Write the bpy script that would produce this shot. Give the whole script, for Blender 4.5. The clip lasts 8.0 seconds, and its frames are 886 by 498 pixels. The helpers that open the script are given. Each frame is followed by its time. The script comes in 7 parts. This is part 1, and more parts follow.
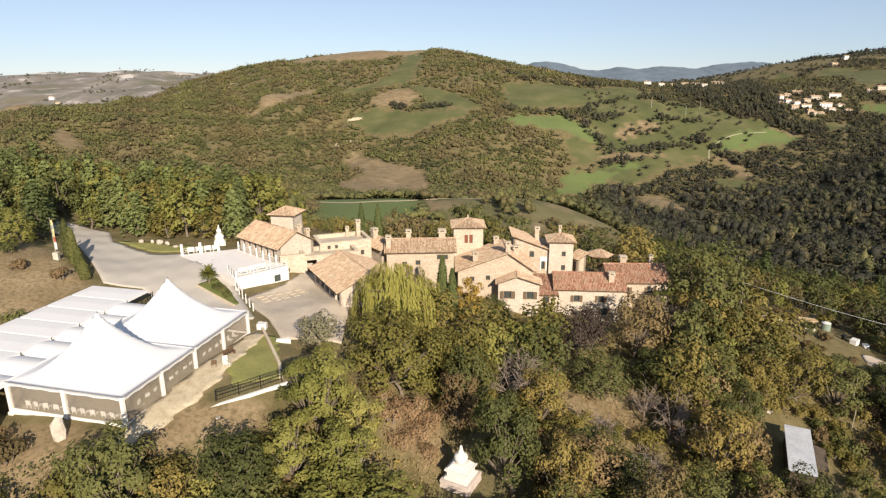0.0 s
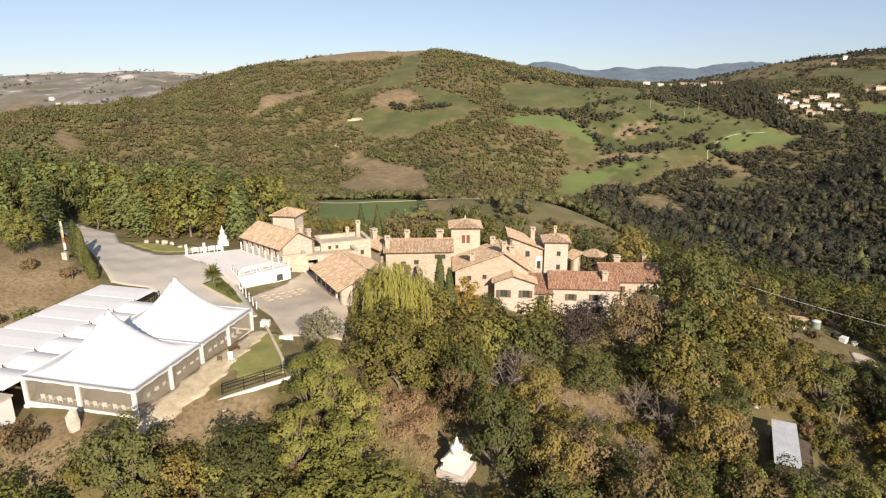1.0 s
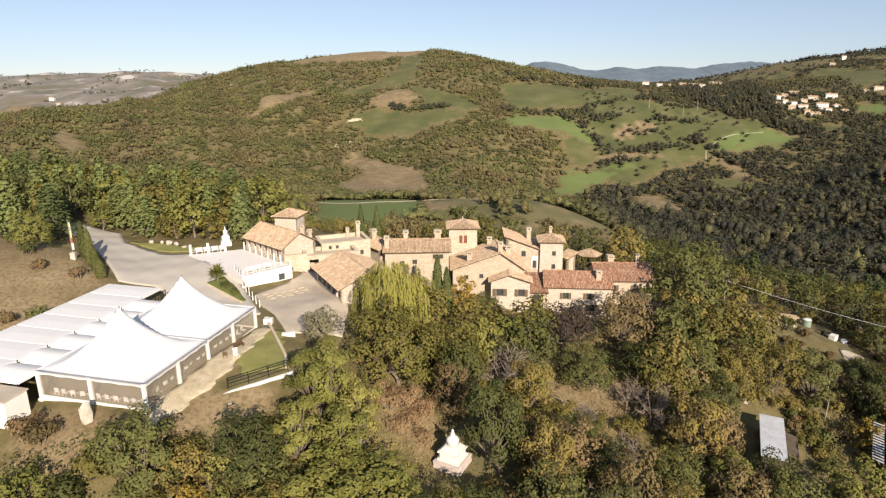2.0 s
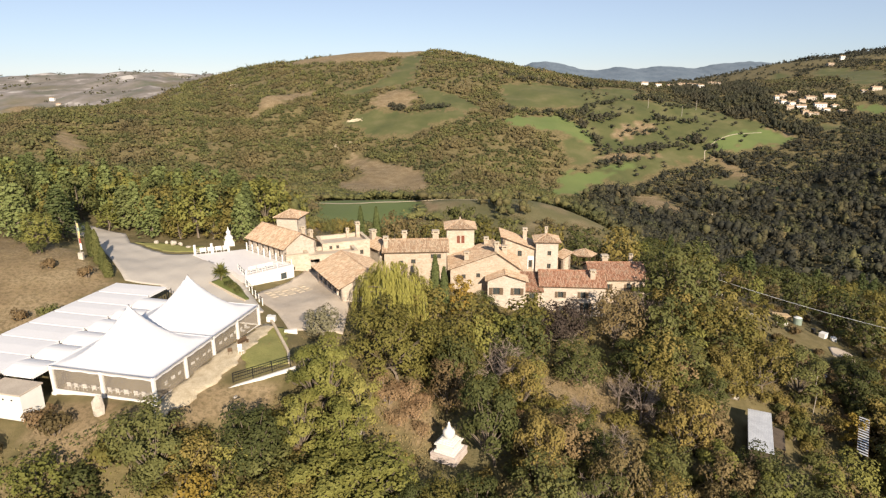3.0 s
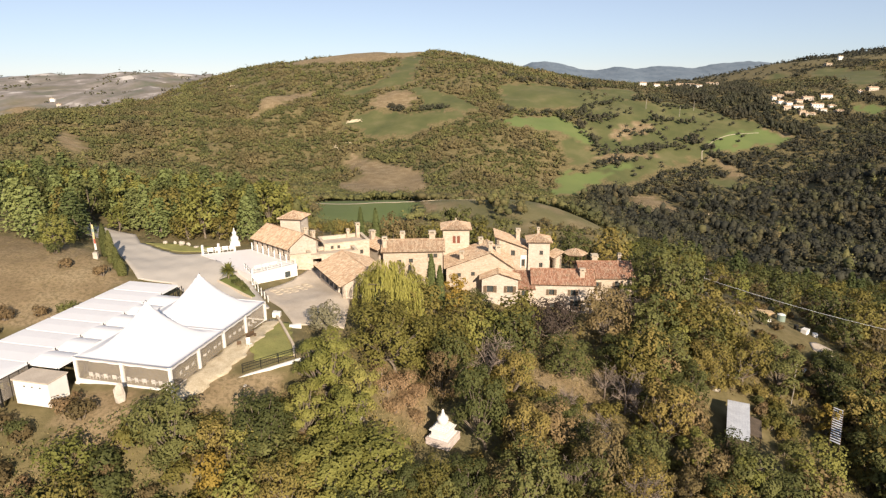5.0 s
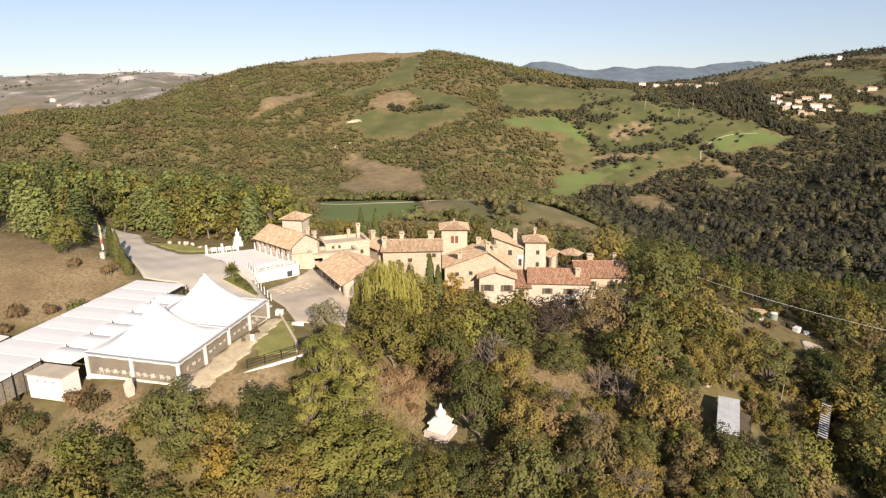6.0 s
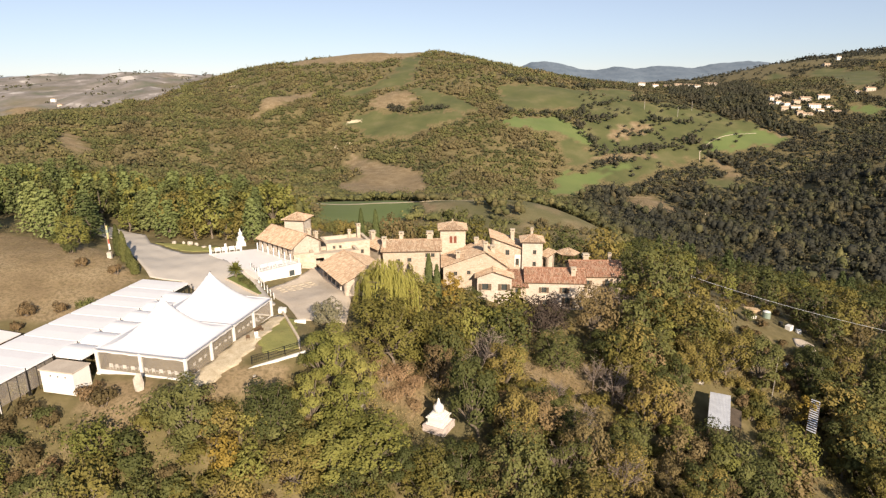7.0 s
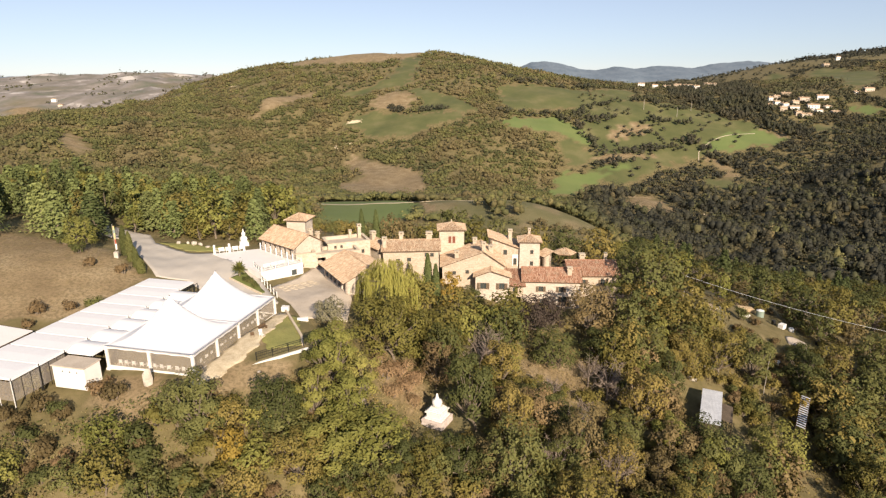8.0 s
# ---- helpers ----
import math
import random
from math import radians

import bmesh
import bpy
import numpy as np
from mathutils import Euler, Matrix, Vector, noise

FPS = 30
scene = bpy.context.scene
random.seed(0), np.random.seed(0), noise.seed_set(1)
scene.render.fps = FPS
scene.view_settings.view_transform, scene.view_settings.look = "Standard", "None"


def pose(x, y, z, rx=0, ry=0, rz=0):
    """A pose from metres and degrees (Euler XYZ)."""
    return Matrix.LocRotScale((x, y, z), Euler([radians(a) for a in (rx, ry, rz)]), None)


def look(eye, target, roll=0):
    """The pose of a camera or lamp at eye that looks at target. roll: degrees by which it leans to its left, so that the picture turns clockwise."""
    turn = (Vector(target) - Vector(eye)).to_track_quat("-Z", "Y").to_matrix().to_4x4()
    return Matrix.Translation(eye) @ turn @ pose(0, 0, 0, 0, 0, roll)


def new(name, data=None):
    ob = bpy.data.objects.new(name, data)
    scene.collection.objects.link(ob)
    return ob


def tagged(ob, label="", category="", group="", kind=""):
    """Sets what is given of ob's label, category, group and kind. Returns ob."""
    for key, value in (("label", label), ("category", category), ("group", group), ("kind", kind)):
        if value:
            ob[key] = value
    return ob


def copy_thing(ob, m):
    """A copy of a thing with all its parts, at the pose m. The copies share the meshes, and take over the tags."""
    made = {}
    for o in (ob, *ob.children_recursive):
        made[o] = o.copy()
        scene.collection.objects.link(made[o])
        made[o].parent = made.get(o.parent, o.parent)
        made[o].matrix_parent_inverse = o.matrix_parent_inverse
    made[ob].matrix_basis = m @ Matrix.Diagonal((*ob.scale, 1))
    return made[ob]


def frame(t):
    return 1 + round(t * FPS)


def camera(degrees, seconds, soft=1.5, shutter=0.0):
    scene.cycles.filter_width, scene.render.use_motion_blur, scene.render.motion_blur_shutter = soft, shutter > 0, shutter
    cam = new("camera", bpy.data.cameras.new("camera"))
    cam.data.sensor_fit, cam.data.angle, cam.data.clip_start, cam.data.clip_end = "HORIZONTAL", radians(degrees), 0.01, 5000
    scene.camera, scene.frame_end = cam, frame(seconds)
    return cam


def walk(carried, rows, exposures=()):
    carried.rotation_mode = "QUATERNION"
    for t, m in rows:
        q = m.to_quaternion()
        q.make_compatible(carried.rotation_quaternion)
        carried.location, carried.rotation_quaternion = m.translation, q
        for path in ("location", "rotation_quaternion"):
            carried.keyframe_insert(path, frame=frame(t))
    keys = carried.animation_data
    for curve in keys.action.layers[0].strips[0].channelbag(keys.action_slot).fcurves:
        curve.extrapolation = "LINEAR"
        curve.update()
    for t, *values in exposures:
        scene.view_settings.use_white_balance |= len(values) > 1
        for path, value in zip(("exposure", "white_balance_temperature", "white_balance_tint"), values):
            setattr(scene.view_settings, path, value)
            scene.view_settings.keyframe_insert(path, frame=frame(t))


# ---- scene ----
# ---------- camera ----------
cam = camera(72.0, 8.0, soft=1.3)
PATH = [
    (0.0, 0.000, 0.000, 30.000, 73.825, -0.000, 0.000),
    (0.5, 0.181, -1.274, 30.370, 73.825, 0.016, -0.013),
    (1.0, 0.362, -2.544, 30.738, 73.824, 0.031, -0.027),
    (1.5, 0.542, -3.809, 31.104, 73.822, 0.046, -0.040),
    (2.25, 0.808, -5.699, 31.651, 73.818, 0.067, -0.060),
    (3.0, 1.068, -7.581, 32.194, 73.812, 0.086, -0.079),
    (3.5, 1.237, -8.830, 32.554, 73.807, 0.098, -0.091),
    (4.0, 1.401, -10.075, 32.913, 73.802, 0.109, -0.101),
    (4.5, 1.560, -11.316, 33.271, 73.797, 0.119, -0.111),
    (5.25, 1.787, -13.169, 33.805, 73.789, 0.132, -0.122),
    (6.0, 1.999, -15.014, 34.337, 73.781, 0.143, -0.130),
    (6.5, 2.130, -16.239, 34.690, 73.775, 0.148, -0.133),
    (7.0, 2.253, -17.460, 35.043, 73.770, 0.152, -0.134),
    (7.5, 2.367, -18.677, 35.394, 73.765, 0.154, -0.132),
    (8.0, 2.471, -19.890, 35.745, 73.761, 0.155, -0.127),
]
walk(cam, [(t, pose(*p)) for t, *p in PATH], exposures=[(0.0, 0.75, 6500, 10), (8.0, 0.86, 6820, 13)])

# ---------- daylight ----------
SUN_AZ, SUN_EL = radians(-20.0), radians(24.5)      # shadows run ahead and a little to the west
scene.world = bpy.data.worlds.new("sky")
scene.world.use_nodes = True
_w = scene.world.node_tree
_sky = _w.nodes.new("ShaderNodeTexSky")
_sky.sky_type, _sky.sun_disc = "NISHITA", False
_sky.sun_elevation, _sky.sun_rotation = SUN_EL, radians(180) + SUN_AZ
_sky.air_density, _sky.dust_density, _sky.ozone_density = 0.75, 0.0, 2.2
_w.nodes["Background"].inputs["Strength"].default_value = 0.0515
_tint = _w.nodes.new("ShaderNodeMixRGB")
_tint.blend_type = "MULTIPLY"
_tint.inputs["Fac"].default_value, _tint.inputs["Color2"].default_value = 1.0, (0.92, 0.98, 1.13, 1.0)      # clear autumn air
_w.links.new(_sky.outputs[0], _tint.inputs["Color1"])
_soft = _w.nodes.new("ShaderNodeHueSaturation")
_soft.inputs["Saturation"].default_value = 0.76
_w.links.new(_tint.outputs[0], _soft.inputs["Color"])
_haze = _w.nodes.new("ShaderNodeMixRGB")                # thin even haze over the whole sky
_haze.inputs["Fac"].default_value, _haze.inputs["Color2"].default_value = 0.30, (7.0, 8.7, 10.9, 1.0)
_w.links.new(_soft.outputs[0], _haze.inputs["Color1"])
_w.links.new(_haze.outputs[0], _w.nodes["Background"].inputs["Color"])
_sun = new("sun", bpy.data.lights.new("sun", "SUN"))
_sun.data.energy, _sun.data.angle, _sun.data.color = 5.0, radians(0.55), (1.0, 0.87, 0.695)
_sun.matrix_world = look((0, 0, 0), (math.sin(SUN_AZ) * math.cos(SUN_EL), math.cos(SUN_AZ) * math.cos(SUN_EL), -math.sin(SUN_EL)))
_sun.location = (40, -120, 120)
# ---------- materials ----------
def shader(name, rough=0.8, metal=0.0):
    m = bpy.data.materials.new(name)
    m.use_nodes = True
    t = m.node_tree
    b = t.nodes["Principled BSDF"]
    b.inputs["Roughness"].default_value, b.inputs["Metallic"].default_value = rough, metal
    b.inputs["Specular IOR Level"].default_value = 0.25
    return m, t, b


def node(t, kind, ins=None, **props):
    n = t.nodes.new("ShaderNode" + kind)
    for k, v in props.items():
        if k == "operation":
            n.operation = v
        elif k == "blend":
            n.blend_type = v
        elif k == "data_type":
            n.data_type = v
        elif k == "attribute_name":
            n.attribute_name = v
        elif k == "feature":
            n.feature = v
    for k, v in (ins or {}).items():
        if isinstance(v, bpy.types.NodeSocket):
            t.links.new(v, n.inputs[k])
        else:
            n.inputs[k].default_value = v
    return n


def rgba(c):
    return (*c, 1.0)


def noise_of(t, scale, detail=4.0, rough=0.6, coords="Object"):
    c = node(t, "TexCoord")
    return node(t, "TexNoise", {"Vector": c.outputs[coords], "Scale": scale, "Detail": detail, "Roughness": rough}).outputs["Fac"]


def ramp(t, fac, stops):
    r = node(t, "ValToRGB", {"Fac": fac})
    e = r.color_ramp.elements
    while len(e) < len(stops):
        e.new(0.5)
    for k, (p, c) in zip(e, stops):
        k.position, k.color = p, rgba(c)
    return r.outputs["Color"]


def blend(t, fac, a, b, mode="MIX"):
    n = node(t, "MixRGB", blend=mode)
    for k, v in (("Fac", fac), ("Color1", a), ("Color2", b)):
        if isinstance(v, bpy.types.NodeSocket):
            t.links.new(v, n.inputs[k])
        else:
            n.inputs[k].default_value = v if k == "Fac" else rgba(v)
    return n.outputs[0]


def relief(t, b, fac, strength=0.3, distance=0.05):
    n = node(t, "Bump", {"Height": fac, "Strength": strength, "Distance": distance})
    t.links.new(n.outputs["Normal"], b.inputs["Normal"])


def plain(name, c1, c2, scale=1.5, rough=0.8, bump=0.2, metal=0.0, fine=12.0, jitter=0.0, distance=0.03):
    """A weathered surface between two colours: coarse stains and fine grain, with an optional change from piece to piece."""
    m, t, b = shader(name, rough, metal)
    coarse, grain = noise_of(t, scale, 5), noise_of(t, scale * fine, 3)
    mixed = node(t, "Math", {0: coarse, 1: grain}, operation="ADD").outputs[0]
    f = node(t, "MapRange", {"Value": mixed, "From Min": 0.7, "From Max": 1.3}).outputs[0]
    col = blend(t, f, c1, c2)
    if jitter:
        r = node(t, "NewGeometry").outputs["Random Per Island"]
        v = node(t, "MapRange", {"Value": r, "To Min": 1 - jitter, "To Max": 1 + jitter}).outputs[0]
        hsv = node(t, "HueSaturation", {"Color": col, "Value": v})
        col = hsv.outputs[0]
    t.links.new(col, b.inputs["Base Color"])
    if bump:
        relief(t, b, mixed, bump, distance)
    return m


def stone_wall(name, c1, c2, c3, scale=2.2):
    """Rubble stone in lime mortar."""
    m, t, b = shader(name, 0.9)
    c = node(t, "TexCoord").outputs["Object"]
    warp = node(t, "Mapping", {"Vector": c, "Scale": (1.0, 1.0, 1.7)}).outputs[0]
    cells = node(t, "TexVoronoi", {"Vector": warp, "Scale": scale, "Randomness": 0.9})
    edge = node(t, "TexVoronoi", {"Vector": warp, "Scale": scale, "Randomness": 0.9}, feature="DISTANCE_TO_EDGE").outputs["Distance"]
    tone = ramp(t, node(t, "SeparateColor", {"Color": cells.outputs["Color"]}).outputs[0], [(0.0, c1), (0.5, c2), (1.0, c3)])
    joint = node(t, "MapRange", {"Value": edge, "From Min": 0.0, "From Max": 0.09}).outputs[0]
    col = blend(t, joint, tuple(v * 1.05 for v in c2), tone)
    col = blend(t, node(t, "MapRange", {"Value": noise_of(t, 0.35, 5), "From Min": 0.4, "From Max": 0.75, "To Max": 0.55}).outputs[0], col, c1, "MIX")
    t.links.new(col, b.inputs["Base Color"])
    relief(t, b, node(t, "Math", {0: joint, 1: noise_of(t, 9, 3)}, operation="ADD").outputs[0], 0.5, 0.06)
    return m


def roof_tiles(name, cs):
    """Old clay roof tiles, each of its own tone, with lichen in patches."""
    m, t, b = shader(name, 0.85)
    r = node(t, "NewGeometry").outputs["Random Per Island"]
    col = ramp(t, r, [(i / (len(cs) - 1), c) for i, c in enumerate(cs)])
    lich = node(t, "MapRange", {"Value": noise_of(t, 0.7, 6), "From Min": 0.52, "From Max": 0.72, "To Max": 0.7}).outputs[0]
    col = blend(t, lich, col, (0.38, 0.32, 0.225))
    col = blend(t, node(t, "MapRange", {"Value": noise_of(t, 6, 3), "From Min": 0.35, "From Max": 0.65, "To Max": 0.3}).outputs[0], col, (0.16, 0.085, 0.05))
    t.links.new(col, b.inputs["Base Color"])
    relief(t, b, noise_of(t, 14, 3), 0.3, 0.02)
    return m


def foliage(name, dark, mid, light, glow=0.07):
    """Leaves: tone by leaf and by tree, with light passing through."""
    m, t, b = shader(name, 0.65)
    b.inputs["Specular IOR Level"].default_value = 0.1
    leaf = node(t, "NewGeometry").outputs["Random Per Island"]
    tree = node(t, "ObjectInfo").outputs["Random"]
    near = lambda c: tuple(0.3 * p + 0.7 * q for p, q in zip(c, mid))
    col = ramp(t, leaf, [(0.0, near(dark)), (0.55, mid), (1.0, near(light))])
    v = node(t, "MapRange", {"Value": tree, "To Min": 0.66, "To Max": 1.30}).outputs[0]
    h = node(t, "MapRange", {"Value": tree, "To Min": 0.512, "To Max": 0.484}).outputs[0]
    col = node(t, "HueSaturation", {"Color": col, "Value": v, "Hue": h}).outputs[0]
    t.links.new(col, b.inputs["Base Color"])
    tr = node(t, "BsdfTranslucent", {"Color": col})
    mix = node(t, "MixShader", {0: glow, 1: b.outputs[0], 2: tr.outputs[0]})
    t.links.new(mix.outputs[0], t.nodes["Material Output"].inputs["Surface"])
    return m


def woods_cover(name):
    """Distant crowns: tone by tree and spray, species by place; the dark ramp also holds painted self-shadow."""
    m, t, b = shader(name, 0.8)
    at = node(t, "SeparateColor", {"Color": node(t, "Attribute", attribute_name="stand").outputs["Color"]})
    leaf = node(t, "NewGeometry").outputs["Random Per Island"]
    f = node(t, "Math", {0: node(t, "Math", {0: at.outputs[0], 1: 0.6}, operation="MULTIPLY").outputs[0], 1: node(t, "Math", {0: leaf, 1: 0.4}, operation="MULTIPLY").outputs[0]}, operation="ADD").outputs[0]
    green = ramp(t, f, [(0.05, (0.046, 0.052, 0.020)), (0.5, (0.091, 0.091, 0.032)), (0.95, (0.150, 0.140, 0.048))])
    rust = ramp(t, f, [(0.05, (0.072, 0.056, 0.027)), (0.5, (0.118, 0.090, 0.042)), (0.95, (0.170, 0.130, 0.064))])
    # near-black ramp: darker trees, with their shade on each other in the colour
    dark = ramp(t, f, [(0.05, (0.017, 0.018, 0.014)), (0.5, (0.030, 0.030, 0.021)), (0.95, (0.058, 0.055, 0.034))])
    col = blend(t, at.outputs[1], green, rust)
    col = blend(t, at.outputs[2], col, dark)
    tuft = noise_of(t, 0.55, 5, 0.7)
    col = node(t, "HueSaturation", {"Color": col, "Value": node(t, "MapRange", {"Value": tuft, "From Min": 0.3, "From Max": 0.7, "To Min": 0.72, "To Max": 1.28}).outputs[0]}).outputs[0]
    t.links.new(col, b.inputs["Base Color"])
    relief(t, b, tuft, 0.6, 0.35)
    return m


def ground_cover(name):
    """Litter under the woods, meadow, dry grass and bare earth, by the land-use layer of the sheet."""
    m, t, b = shader(name, 0.95)
    use = node(t, "SeparateColor", {"Color": node(t, "Attribute", attribute_name="landuse").outputs["Color"]})
    litter = ramp(t, noise_of(t, 0.35, 6), [(0.3, (0.095, 0.080, 0.034)), (0.5, (0.145, 0.118, 0.054)), (0.7, (0.21, 0.165, 0.085))])
    grain = noise_of(t, 2.2, 5, 0.7)
    patch = noise_of(t, 0.03, 5)
    green = ramp(t, patch, [(0.32, (0.078, 0.088, 0.033)), (0.52, (0.108, 0.109, 0.043)), (0.7, (0.155, 0.139, 0.066))])
    lush = ramp(t, patch, [(0.3, (0.105, 0.142, 0.045)), (0.7, (0.142, 0.170, 0.058))])
    green = blend(t, node(t, "MapRange", {"Value": grain, "From Min": 0.35, "From Max": 0.7, "To Max": 0.35}).outputs[0], green, (0.06, 0.075, 0.022))
    dry = ramp(t, noise_of(t, 0.12, 6), [(0.3, (0.19, 0.135, 0.075)), (0.5, (0.26, 0.19, 0.108)), (0.7, (0.33, 0.255, 0.155))])
    dry = blend(t, node(t, "MapRange", {"Value": grain, "From Min": 0.44, "From Max": 0.62, "To Max": 0.75}).outputs[0], dry, (0.11, 0.085, 0.042))
    col = blend(t, use.outputs[0], litter, green)
    col = blend(t, use.outputs[2], col, lush)
    col = blend(t, use.outputs[1], col, dry)
    bad = ramp(t, noise_of(t, 0.008, 8, 0.65), [(0.34, (0.115, 0.125, 0.085)), (0.46, (0.18, 0.16, 0.135)), (0.57, (0.25, 0.22, 0.20)), (0.64, (0.50, 0.46, 0.42))])
    col = blend(t, node(t, "Attribute", attribute_name="badland").outputs["Fac"], col, bad)
    t.links.new(col, b.inputs["Base Color"])
    relief(t, b, node(t, "Math", {0: grain, 1: noise_of(t, 9, 4)}, operation="ADD").outputs[0], 0.6, 0.12)
    return m


def clear_film(name):
    """Clear plastic sheet, a little hazy."""
    m, t, b = shader(name, 0.25)
    b.inputs["Base Color"].default_value = rgba((0.30, 0.265, 0.23))
    b.inputs["Specular IOR Level"].default_value = 0.4
    b.inputs["Alpha"].default_value = 0.34
    return m


def glass(name, tint=(0.05, 0.06, 0.06)):
    m, t, b = shader(name, 0.08)
    b.inputs["Base Color"].default_value = rgba(tint)
    b.inputs["Specular IOR Level"].default_value = 0.5
    return m


